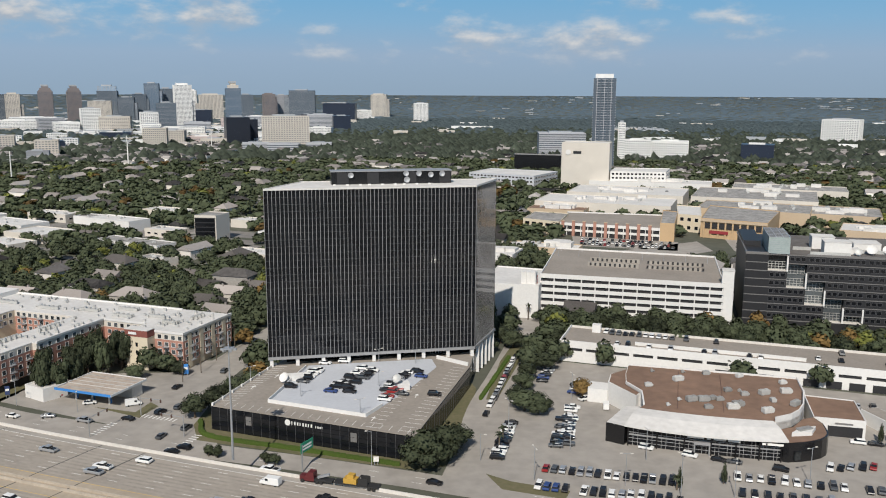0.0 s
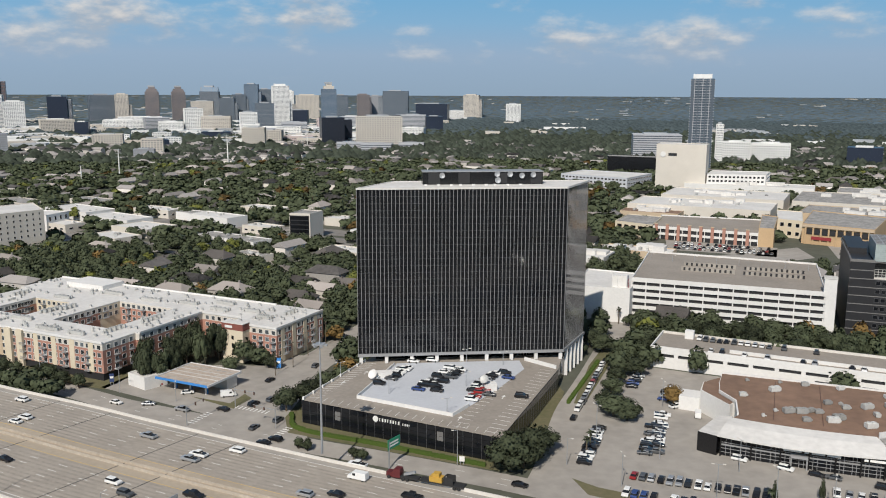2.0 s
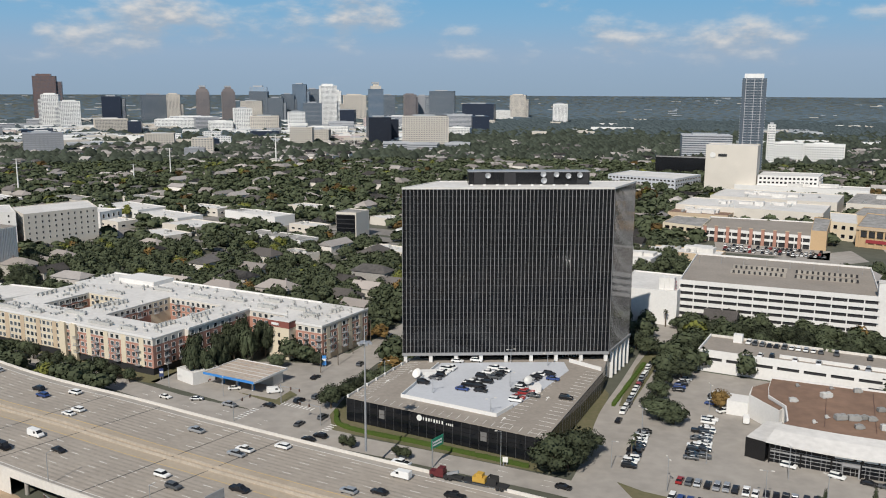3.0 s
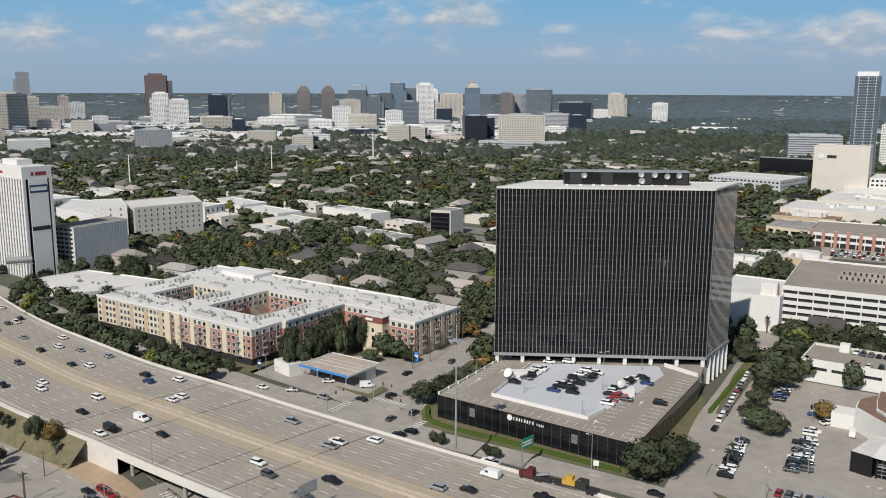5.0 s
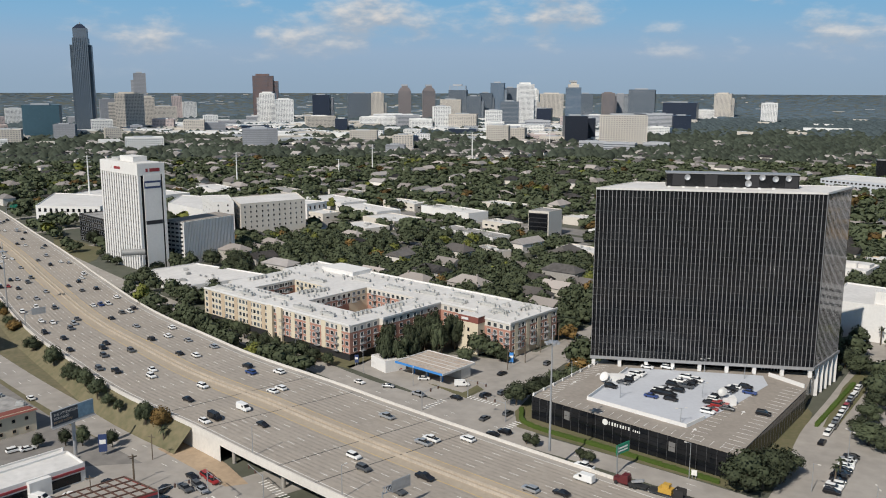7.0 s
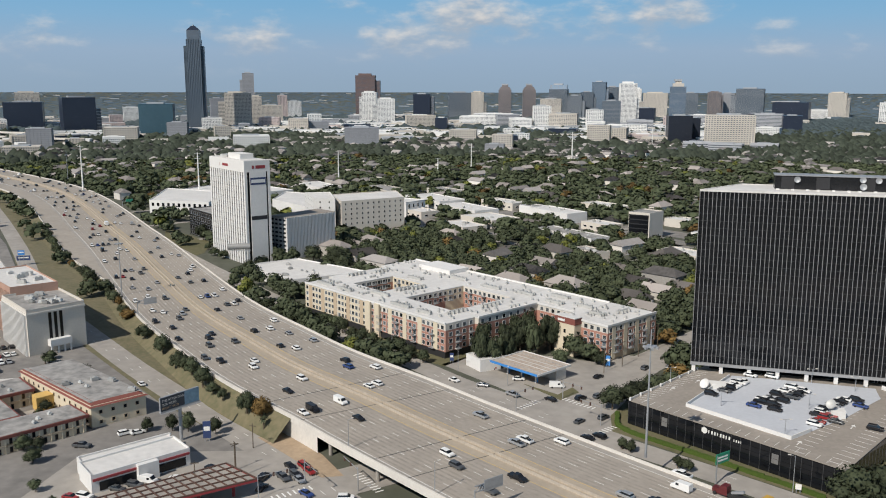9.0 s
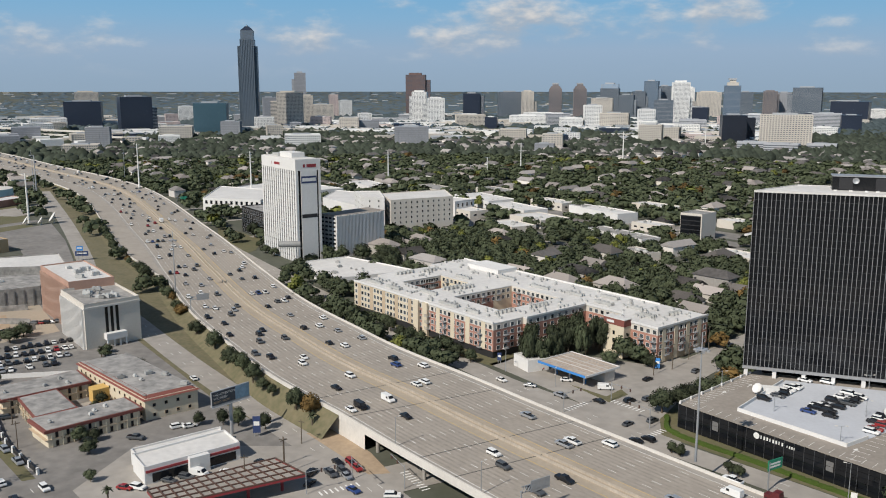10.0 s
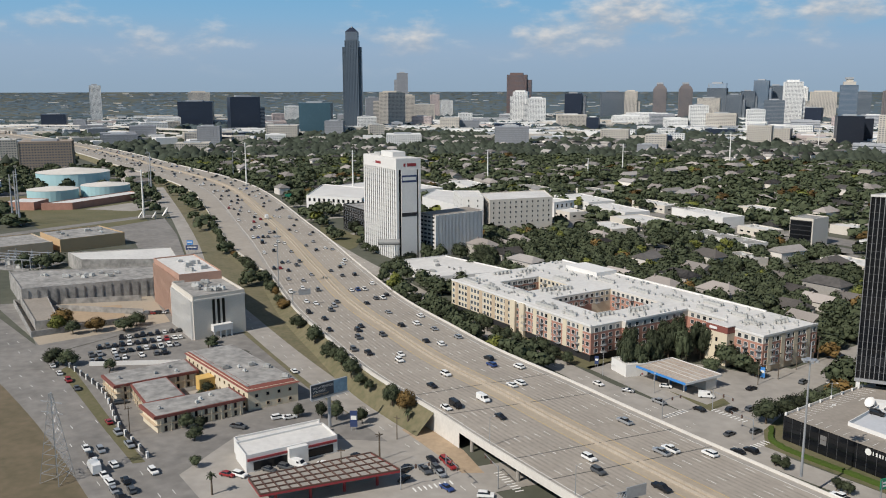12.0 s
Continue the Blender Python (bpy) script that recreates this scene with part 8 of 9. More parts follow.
def hull(profile, y):
    """A side profile (x, z) drawn across the car's width, rounded at the sills."""
    sh = Shape()
    n = len(profile)
    for yy, q in ((-y, 0.9), (-y * 0.96, 1.0), (y * 0.96, 1.0), (y, 0.9)):
        sh.v += [(px * (1 if q == 1 else 0.985), yy, 0.3 + (pz - 0.3) * q) for px, pz in profile]
    for k in range(3):
        sh.f += [(k * n + i, k * n + (i + 1) % n, (k + 1) * n + (i + 1) % n, (k + 1) * n + i) for i in range(n)]
    sh.f += [tuple(range(n))[::-1], tuple(3 * n + i for i in range(n))]
    return sh


def cabin(x0, x1, t0, t1, z0, z1, y0, y1):
    return [(x0, -y0, z0), (x1, -y0, z0), (x1, y0, z0), (x0, y0, z0), (t0, -y1, z1), (t1, -y1, z1), (t1, y1, z1), (t0, y1, z1)]


def frustum(sh, pts):
    k = len(sh.v)
    sh.v += pts
    sh.f += [tuple(k + i for i in q) for q in ((3, 2, 1, 0), (4, 5, 6, 7), (0, 1, 5, 4), (1, 2, 6, 5), (2, 3, 7, 6), (3, 0, 4, 7))]
    return sh


def car_shapes(kind):
    if kind == "sedan":
        b = hull([(-2.3, 0.35), (2.3, 0.35), (2.38, 0.6), (2.25, 0.82), (1.0, 0.97), (-1.75, 1.0), (-2.3, 0.93), (-2.38, 0.6)], 0.9)
        g = frustum(Shape(), cabin(-1.85, 1.1, -1.15, 0.3, 0.97, 1.42, 0.84, 0.66))
        frustum(b, cabin(-1.2, 0.35, -1.1, 0.25, 1.40, 1.47, 0.67, 0.62))
        return b, g, (1.45, -1.4)
    if kind == "suv":
        b = hull([(-2.3, 0.4), (2.3, 0.4), (2.38, 0.7), (2.3, 0.98), (1.2, 1.12), (-2.2, 1.15), (-2.38, 0.7)], 0.95)
        g = frustum(Shape(), cabin(-2.2, 1.3, -1.95, 0.5, 1.12, 1.66, 0.89, 0.74))
        frustum(b, cabin(-2.0, 0.55, -1.9, 0.45, 1.64, 1.74, 0.75, 0.7))
        return b, g, (1.45, -1.45)
    if kind == "pickup":
        b = hull([(-2.8, 0.45), (2.8, 0.45), (2.88, 0.75), (2.75, 1.05), (1.5, 1.18), (-2.8, 1.15), (-2.88, 0.7)], 0.98)
        g = frustum(Shape(), cabin(-0.9, 1.6, -0.75, 0.85, 1.15, 1.75, 0.9, 0.76))
        frustum(b, cabin(-0.8, 0.9, -0.72, 0.8, 1.73, 1.84, 0.77, 0.72))
        g.box(-2.65, -1.0, -0.8, 0.8, 1.12, 1.18)
        return b, g, (1.85, -1.7)
    b = hull([(-2.9, 0.4), (2.7, 0.4), (2.8, 0.8), (2.5, 1.25), (1.7, 1.45), (1.2, 2.25), (-2.85, 2.35), (-2.95, 0.8)], 1.0)
    g = Shape().box(0.2, 1.1, -1.02, 1.02, 1.35, 2.0).poly([(2.0, -0.85, 1.40), (2.0, 0.85, 1.40), (1.32, 0.8, 2.18), (1.32, -0.8, 2.18)])
    return b, g, (1.8, -1.8)


CAR_MESH, CARS = {}, []
WORDS = {"sedan": "sedan car", "suv": "sport utility car", "pickup": "pickup truck", "van": "delivery van"}


def car(x, y, z, head, kind="sedan", colour="white", where="on the freeway", group="cars on the freeway"):
    if (kind, colour) not in CAR_MESH:
        b, g, ax = car_shapes(kind)
        CAR_MESH[kind, colour] = (b.mesh("body", PAINT[colour]), g.mesh("window_glass", M["carglass"]), ax, 0.8)
    CARS.append((x, y, z, head, kind, colour, where, group))


def one_car(x, y, z, head, kind, colour, where, group):
    b, g, ax, y0 = CAR_MESH[kind, colour]
    t = thing("car" if kind in ("sedan", "suv") else ("pickup_truck" if kind == "pickup" else "van"), x, y, z, head, colour + " " + WORDS[kind] + " " + where, "car" if kind in ("sedan", "suv") else ("truck" if kind == "pickup" else "van"), group)
    part("body", b, None, t)
    part("window_glass", g, None, t)
    for wx in ax:
        for s in (-1, 1):
            w = part("wheel", WHEEL, None, t, at=(wx, s * y0, 0.34))
            w.rotation_euler = (math.pi / 2, 0, 0)
    return t


cr = random.Random(55)


def any_car():
    kind = cr.choices(("sedan", "suv", "pickup", "van"), (45, 36, 15, 4))[0]
    colour = cr.choices(("white", "black", "silver", "grey", "red", "blue"), (33, 36, 11, 16, 3, 2))[0]
    return kind, colour


car(-47, 223.8, 7.03, 161, 'pickup', 'white', 'driving on the concrete freeway')
# freeway traffic: both ways, thinner near the bridge
lanes = (6.5, 10.1, 13.7, 17.3, 20.9, -6.5, -10.1, -13.7, -17.3, -20.9, -24.6)
arc = [0.0]
for i in range(1, len(mid)):
    arc.append(arc[-1] + (mid[i] - mid[i - 1]).length)
for a in lanes:
    ln = offset(mid, a, 0.03)
    s = next(arc[i] for i in range(len(mid)) if mid[i].x > -1400) + cr.uniform(0, 60)
    while s < arc[-1]:
        i = max(k for k in range(len(arc)) if arc[k] <= s)
        p = ln[i]
        if p.x > 130:
            break
        d = ln[i + 1] - ln[i]
        head = math.degrees(math.atan2(d.y, d.x)) + (180 if a > 0 else 0)
        kind, colour = any_car()
        car(p.x, p.y, p.z, head, kind, colour, "driving on the concrete freeway")
        gap = 46 if p.x < -230 else 66
        s += cr.uniform(0.5, 1.7) * gap * (1.0 if p.x > -420 else 1.25)


def park_row(p0, p1, n, head, z=0.05, fill=0.85, jitter=2.0, where="parked in a marked bay", group="parked cars", only=None):
    p0, p1 = Vector(p0), Vector(p1)
    for i in range(n):
        if cr.random() > fill:
            continue
        p = p0.lerp(p1, (i + 0.5) / n)
        kind, colour = any_car()
        if kind == "van":
            kind = "suv"
        car(p.x + cr.uniform(-0.2, 0.2), p.y + cr.uniform(-0.3, 0.3), z, head + cr.choice((0, 180)) + cr.uniform(-jitter, jitter), kind, only or colour, where, group)


# podium deck
D_ = "parked on the podium deck"
park_row((-46, 307.5), (-40, 300), 0, 0)
for (x0, y0), (x1, y1), n in (((-44.5, 311), (-49.5, 293), 7), ((-28.5, 309.5), (-37, 287), 9), ((-25.0, 308), (-33, 286), 8), ((-12.2, 305.5), (-20.5, 281), 9)):
    park_row((x0, y0), (x1, y1), n, -12, 8.37, 0.9, 3, D_)
for x, y, k, c in ((-52.5, 288.5, "suv", "black"), (-38, 284, "sedan", "blue"), (-31.5, 283.5, "sedan", "black"), (-9, 305, "suv", "black"), (-7.5, 300, "sedan", "blue"), (-13.5, 281.5, "sedan", "grey"), (-2.5, 281, "suv", "black"), (-19, 276, "suv", "white"), (-18.3, 279, "sedan", "red"), (-16.4, 283.2, "suv", "red"), (-15.5, 285.5, "sedan", "red"), (-44, 315, "sedan", "white"), (-37, 317, "suv", "white")):
    car(x, y, 8.37, -12 + cr.uniform(-3, 3), k, c, D_, "parked cars")
# dealership lot
W_ = "parked in the dealership lot"
park_row((27, 241.5), (67, 232.0), 16, 73, 0.05, 0.95, 2, W_)
park_row((26, 229.5), (66, 220.0), 16, 73, 0.05, 0.95, 2, W_)
park_row((23.5, 278), (16.5, 247), 11, -12, 0.05, 0.95, 3, W_)
park_row((46.0, 292), (39, 258), 13, -12, 0.05, 0.9, 3, W_)
park_row((41.5, 281), (35.5, 256), 8, -12, 0.05, 0.7, 3, W_)
park_row((84, 236), (140, 222), 18, 70, 0.05, 0.85, 4, W_)
park_row((82, 226), (140, 211), 18, 70, 0.05, 0.85, 4, W_)
park_row((62, 257), (102, 239.5), 10, -25, 0.05, 0.6, 5, W_)
park_row((110, 241), (150, 245), 12, 60, 0.05, 0.8, 4, W_)
park_row((130, 262), (170, 250), 8, -20, 0.05, 0.7, 4, W_)
park_row((56, 327), (48, 305), 6, -15, 0.05, 0.7, 4, W_)
park_row((140, 296), (200, 276), 12, 70, 0.05, 0.7, 4, W_)
# side street and behind it
park_row((15, 283), (31, 352), 17, 75, 0.08, 0.85, 2, "parked along the side street")
park_row((38, 318), (44, 338), 6, -10, 0.05, 0.9, 4, "parked beside the side street")
# long garage roof
n_ = Vector((0.327, 0.945))
for off, n, a0, a1, fl in ((20.5, 13, 0.05, 0.17, 0.9), (20.5, 40, 0.17, 0.75, 0.28), (4.2, 30, 0.07, 0.5, 0.28), (10.5, 36, 0.3, 0.8, 0.25)):
    p, q = LG_A.lerp(LG_B, a0) + n_ * off, LG_A.lerp(LG_B, a1) + n_ * off
    park_row(tuple(p), tuple(q), n, 71, 7.8, fl, 3, "parked on the open garage deck")
# lots in the south-west
S_ = "parked in an asphalt lot"
for k, (p, q, n, f) in enumerate((((-330, 182), (-314, 216), 12, 0.9), ((-337, 190), (-322, 224), 12, 0.9), ((-322, 178), (-308, 206), 10, 0.85), ((-343, 204), (-332, 230), 9, 0.8), ((-346, 178), (-338, 170), 5, 0.9))):
    park_row(p, q, n, -25, 0.05, f, 6, S_)
park_row((-372, 236), (-360, 250), 7, 30, 0.05, 0.9, 5, S_)
for x, y, h_, k, c in ((-215, 184.5, 65, "suv", "white"), (-212, 187, 65, "sedan", "white"), (-219, 171, 20, "pickup", "grey"), (-182, 163, 10, "van", "white"), (-183.5, 159.5, 10, "suv", "grey"), (-186, 155.5, 10, "sedan", "grey"), (-190, 148, 10, "suv", "white"), (-193, 146, 15, "sedan", "red"), (-176, 168, 25, "sedan", "white"), (-172, 178, 0, "sedan", "black"),
                       (-149.5, 192, -25, "suv", "red"), (-146, 190, -25, "pickup", "red"), (-153, 190, -25, "sedan", "black"), (-148, 186, -25, "suv", "grey"), (-145, 184, -25, "sedan", "silver"), (-150, 183, -25, "pickup", "grey"), (-155, 180.5, 100, "suv", "black"), (-151, 175, 100, "sedan", "black"), (-138, 178, -15, "sedan", "blue"), (-127, 181, 30, "suv", "white"),
                       (-247, 221, 155, "sedan", "white"), (-222, 214.5, 155, "sedan", "white"), (-270, 160, 60, "suv", "grey"), (-140, 300.5, 40, "suv", "red"), (-125, 294, 20, "sedan", "white"), (-109, 293, 25, "van", "white"), (-134, 281, 10, "sedan", "silver"), (-120, 277, 160, "pickup", "silver"), (-106, 279, 160, "sedan", "black"), (-97, 285, 65, "suv", "black"), (-92, 290, 70, "suv", "grey"),
                       (-84, 271, 75, "suv", "grey"), (-90, 264, 75, "sedan", "grey"), (-80, 255, 160, "suv", "black"), (-83, 252, 160, "sedan", "black"), (-70, 251, 160, "sedan", "black"), (-86, 330, 80, "suv", "grey"), (-82, 352, 80, "sedan", "white"), (-99, 311, 70, "sedan", "black"), (-2, 231, -18, "sedan", "black"),
                                              (-200, 303, -25, "sedan", "black"), (-226, 317, -25, "sedan", "black"), (-258, 332, -25, "suv", "grey"), (-178, 294, 155, "suv", "white"), (-146, 281, -20, "sedan", "white"), (-300, 357, -25, "sedan", "white"), (52, 300, 30, "pickup", "white"), (58, 292, 80, "van", "white")):
    car(x, y, 0.06, h_, k, c, "standing on a concrete street or lot", "cars on streets and lots")
park_row((-245, 132), (-196, 116), 9, 163, 0.06, 0.85, 3, "queued on the broad street")
park_row((-247, 136), (-190, 118.5), 9, 163, 0.06, 0.6, 3, "queued on the broad street")
park_row((-262, 149), (-195, 129), 6, -17, 0.06, 0.5, 3, "driving on the broad street")
park_row((-345, 170), (-290, 157), 5, -17, 0.06, 0.5, 3, "driving on the broad street")
for p, q, n in (((100, 625), (165, 607), 24), ((102, 634), (167, 616), 24), ((104, 645), (168, 627), 24), ((210, 615), (290, 580), 22), ((215, 630), (300, 592), 22)):
    park_row(p, q, n, 70, 0.05, 0.75, 4, "parked in the shopping car park")


def settle_cars():
    """The nearest of the cars stand as things; the rest, far off and too many to count, are joined by colour."""
    CARS.sort(key=lambda c: math.hypot(c[0], c[1]))
    for c in CARS[:215]:
        one_car(*c)
    far = {}
    for x, y, z, head, kind, colour, where, group in CARS[215:]:
        b, g, ax, y0 = CAR_MESH[kind, colour]
        c, s = math.cos(radians(head)), math.sin(radians(head))
        for key, me in ((colour, b), ("glass", g)):
            sh = far.setdefault(key, Shape())
            o = len(sh.v)
            sh.v += [(x + c * v.co.x - s * v.co.y, y + s * v.co.x + c * v.co.y, z + v.co.z) for v in me.vertices]
            sh.f += [tuple(i + o for i in p.vertices) for p in me.polygons]
        sh = far.setdefault("tyre", Shape())
        for wx in ax:
            for e in (-0.85, 0.85):
                px, py = x + c * wx - s * e, y + s * wx + c * e
                sh.box(px - 0.25, px + 0.25, py - 0.25, py + 0.25, z, z + 0.6)
    for key, sh in far.items():
        m = PAINT[key] if key in PAINT else M["carglass" if key == "glass" else "tyre"]
        tagged(part("distant_cars", sh, m), "distant traffic and parked cars in plain colours", "cars", "", "stuff")


settle_cars()


def build_tow_truck():
    t = thing("lorry", -28.6, 216.0, 7.05, -16, "dark red recovery lorry with yellow machine on its flatbed", "lorry")
    part("cab", frustum(Shape().box(-7.6, -5.2, -1.2, 1.2, 0.6, 2.2), cabin(-7.4, -5.3, -7.0, -5.3, 2.2, 3.0, 1.2, 1.1)), M["maroon"], t, "dark red cab")
    part("bonnet", Shape().box(-9.4, -7.6, -1.0, 1.0, 0.6, 1.8), M["maroon"], t)
    part("boom", Shape().bar((-4.5, 0, 1.4), (-1.2, 0, 2.6), 0.7, 0.6), M["metal"], t)
    part("chassis", Shape().box(-5.2, 0, -1.1, 1.1, 0.7, 1.2), M["tyre"], t)
    part("flatbed", Shape().box(0.4, 13, -1.3, 1.3, 0.9, 1.25), M["tyre"], t)
    part("machine", Shape().box(3.2, 6.8, -1.1, 1.1, 1.25, 2.6).box(4.2, 6.0, -0.9, 0.9, 2.6, 3.6), M["machineyellow"], t, "yellow machine")
    part("rack", Shape().box(7.4, 10, -1.2, -1.05, 1.25, 3.2).box(7.4, 10, 1.05, 1.2, 1.25, 3.2).box(7.4, 7.6, -1.05, 1.05, 2.9, 3.2), M["tyre"], t)
    for x in (-8.6, -4.4, -3.2, 10.4, 11.6):
        for s in (-1, 1):
            w = part("wheel", WHEEL, None, t, at=(x, s * 1.05, 0.5))
            w.rotation_euler, w.scale = (math.pi / 2, 0, 0), (1.45, 1.45, 1.6)


M["maroon"] = mat("maroon_paint", (0.10, 0.018, 0.02), 0.4, var=0.2)
M["machineyellow"] = mat("machine_yellow", (0.46, 0.28, 0.05), 0.5, var=0.1)
build_tow_truck()
for x, y, h_ in ((-226, 124, 163), (-560, 476, 149)):
    t = thing("box_truck", x, y, 1.7 if x == -560 else 0.06, h_, "white box truck on the road", "truck", "trucks")
    part("box", Shape().box(-4, 1.6, -1.2, 1.2, 0.8, 3.4), PAINT["white"], t)
    part("cab", frustum(Shape().box(1.7, 3.9, -1.1, 1.1, 0.6, 1.6), cabin(1.7, 3.6, 1.7, 3.0, 1.6, 2.5, 1.1, 1.0)), PAINT["white"], t)
    for wx in (-2.6, 2.8):
        for s in (-1, 1):
            w = part("wheel", WHEEL, None, t, at=(wx, s, 0.45))
            w.rotation_euler, w.scale = (math.pi / 2, 0, 0), (1.3, 1.3, 1.6)


# ---- masts, lamps, signs, cables ----
def high_mast(x, y, z, h):
    t = thing("street_lamp", x, y, z, 0, "tall grey high-mast lamp with a ring of floodlights", "street lamp", "high-mast lamps")
    part("pole", Shape().cyl(0, 0, 0, h, 0.38, 0.16, n=10), M["metal"], t)
    part("ring", Shape().cyl(0, 0, h - 4.9, h - 4.7, 1.5, n=14), M["metal"], t)
    for i in range(6):
        a = math.pi * i / 3
        part("floodlight", Shape().box(-0.5, 0.5, -0.35, 0.35, -0.45, 0.1), M["metal"], t, at=(1.7 * math.cos(a), 1.7 * math.sin(a), h - 4.9), turn=a)


for x, y, z, h in ((-59, 231.5, 7, 37.5), (-359, 312, 2, 33), (-723, 750, 0, 37), (-774, 507, 0, 50), (-847, 671, 0, 39)):
    high_mast(x, y, z, h)


def lamp(x, y, h, turn=0, z=0.0, arms=1):
    t = thing("street_lamp", x, y, z, turn, "slim grey lamp post with flat head", "street lamp", "lamp posts")
    part("pole", Shape().cyl(0, 0, 0, h, 0.13, 0.08, n=8), M["metal"], t)
    for i in range(arms):
        s = 1 - 2 * i
        part("arm", Shape().bar((0, 0, h - 0.1), (1.3 * s, 0, h), 0.08), M["metal"], t)
        part("head", Shape().box(min(1.1 * s, 1.9 * s), max(1.1 * s, 1.9 * s), -0.2, 0.2, h - 0.06, h + 0.1), M["barrier"], t)


for x, y, h in ((-20.8, 243.1, 11), (11.7, 247.4, 8.5), (21.7, 267.3, 12), (26.6, 234, 10), (66, 223.7, 12.5), (80.9, 223.8, 10.6), (47, 300, 10), (40, 255, 9.5), (52, 230, 10), (105, 232, 11), (130, 228, 10), (62, 248, 10), (-150, 292, 9), (-186, 301, 9), (-240, 328, 9), (-126, 286, 7)):
    lamp(x, y, h, cr.uniform(0, 360), arms=2 if 20 < x else 1)
for x, y in ((-68, 296), (-47.5, 279.5), (-26, 263.5), (-24, 318), (-10, 316), (-22, 290)):
    lamp(x, y, 5.2, 30, 8.3, 2)
for i in range(9):
    lamp(64 + i * 11, 440 + 32 - i * 2.6, 3.5, 0, 20.2, 1)
for i in range(9):
    k = min(range(len(mid)), key=lambda j: abs(mid[j].x - (-330 + i * 34)))
    p = offset(mid[k - 1:k + 2], SOUTH + 0.3)[1]
    if p.x > -150:
        lamp(p.x, p.y, 8, 70, p.z + 1.0)


def billboard(x, y, turn):
    t = thing("billboard", x, y, 0, turn, "tall roadside billboard on a single steel post", "billboard")
    part("post", Shape().cyl(0, 0, 0, 11.2, 0.55, n=12), M["metal"], t)
    part("frame", Shape().box(-7.2, 7.2, -0.5, 0.5, 11.0, 11.4).box(-7.3, 7.3, -1.1, -0.5, 10.8, 10.95).box(-7.1, 7.1, -0.3, 0.3, 11.4, 15.9), M["metal"], t)
    part("poster", Shape().box(-7, 7, -0.42, -0.32, 11.5, 15.8), M["poster"], t, "dark and pale blue poster")
    part("poster_half", Shape().box(1.6, 7, -0.46, -0.43, 11.5, 15.8), M["posterlight"], t)
    for z, txt in ((14.4, "THE ATTENTION"), (13.2, "YOU NEED"), (12.0, "RIGHT NOW")):
        cu = bpy.data.curves.new("lettering", "FONT")
        cu.body, cu.size, cu.extrude = txt, 1.05, 0.01
        cu.materials.append(M["orange"] if z < 13 else M["paint"])
        ob = new("lettering", cu)
        ob.parent, ob.location, ob.rotation_euler = t, (-6.6, -0.48, z), (math.pi / 2, 0, 0)


M["poster"] = mat("poster_dark", (0.035, 0.045, 0.06), 0.5, var=0.5, big=0.3, fine=1.0)
M["posterlight"] = mat("poster_blue", (0.22, 0.34, 0.42), 0.5, var=0.4, big=0.3, fine=1.0)
billboard(-196.0, 190.0, 80)


def sign_post(x, y, w, h, z, material, label, turn=35):
    t = thing("sign", x, y, 0, turn, label, "sign")
    part("post", Shape().cyl(-w * 0.3, 0, 0, z, 0.12, n=8).cyl(w * 0.3, 0, 0, z, 0.12, n=8), M["metal"], t)
    part("panel", Shape().box(-w / 2, w / 2, -0.15, 0.15, z, z + h), M[material], t)
    part("text_bar", Shape().box(-w * 0.38, w * 0.38, -0.2, -0.16, z + h * 0.45, z + h * 0.7), M["paint"], t)


sign_post(-188, 193, 2.4, 5.5, 1.2, "navybanner", "dark blue pylon sign beside the frontage road")
sign_post(-485, 347, 8, 3, 3, "navybanner", "blue and white pylon sign beside the freeway", 40)
sign_post(-485.5, 346, 4, 3, 6.5, "bluepaint", "small blue sign board on posts", 40)
sign_post(-19.5, 244, 1.6, 1.6, 1.0, "paint", "small white lawn sign", 0)
sign_post(-100, 326, 1.8, 4, 0.6, "bluepaint", "blue and white apartment sign", 10)
sign_post(-157, 300, 1.6, 3.2, 1.2, "navybanner", "fuel station price sign", 20)
t = thing("road_sign", -40.6, 238.4, 0, 62, "green overhead road sign on a single post", "sign")
part("post", Shape().cyl(0, 0, 0, 8.6, 0.22, n=8), M["metal"], t)
part("panel", Shape().box(-0.5, 5.2, -0.12, 0.12, 6.0, 9.0), M["greensign"], t)
for z in (6.7, 7.6):
    part("text_bar", Shape().box(0.2, 4.4, -0.16, -0.13, z, z + 0.5), M["paint"], t)
for x, y, tn in ((-640, 545, 60), (-300, 296, 60), (-78, 182, 65)):
    k = min(range(len(mid)), key=lambda j: abs(mid[j].x - x))
    p = offset(mid[k - 1:k + 2], SOUTH + 0.2 if x > -500 else NORTH)[1]
    t = thing("road_sign", p.x, p.y, p.z, tn, "overhead freeway sign seen from behind", "sign")
    part("post", Shape().cyl(0, 0, 0, 6.5, 0.2, n=8), M["metal"], t)
    sh = Shape().bar((0, 0, 6), (9, 0, 6), 0.2).bar((0, 0, 7.6), (9, 0, 7.6), 0.2)
    for i in range(9):
        sh.bar((i, 0, 6), (i + 1, 0, 7.6), 0.12)
    part("truss", sh, M["metal"], t)
    part("panel", Shape().box(3, 9, -0.1, 0.1, 5.4, 8.4), M["greensign" if x < -500 else "metal"], t)


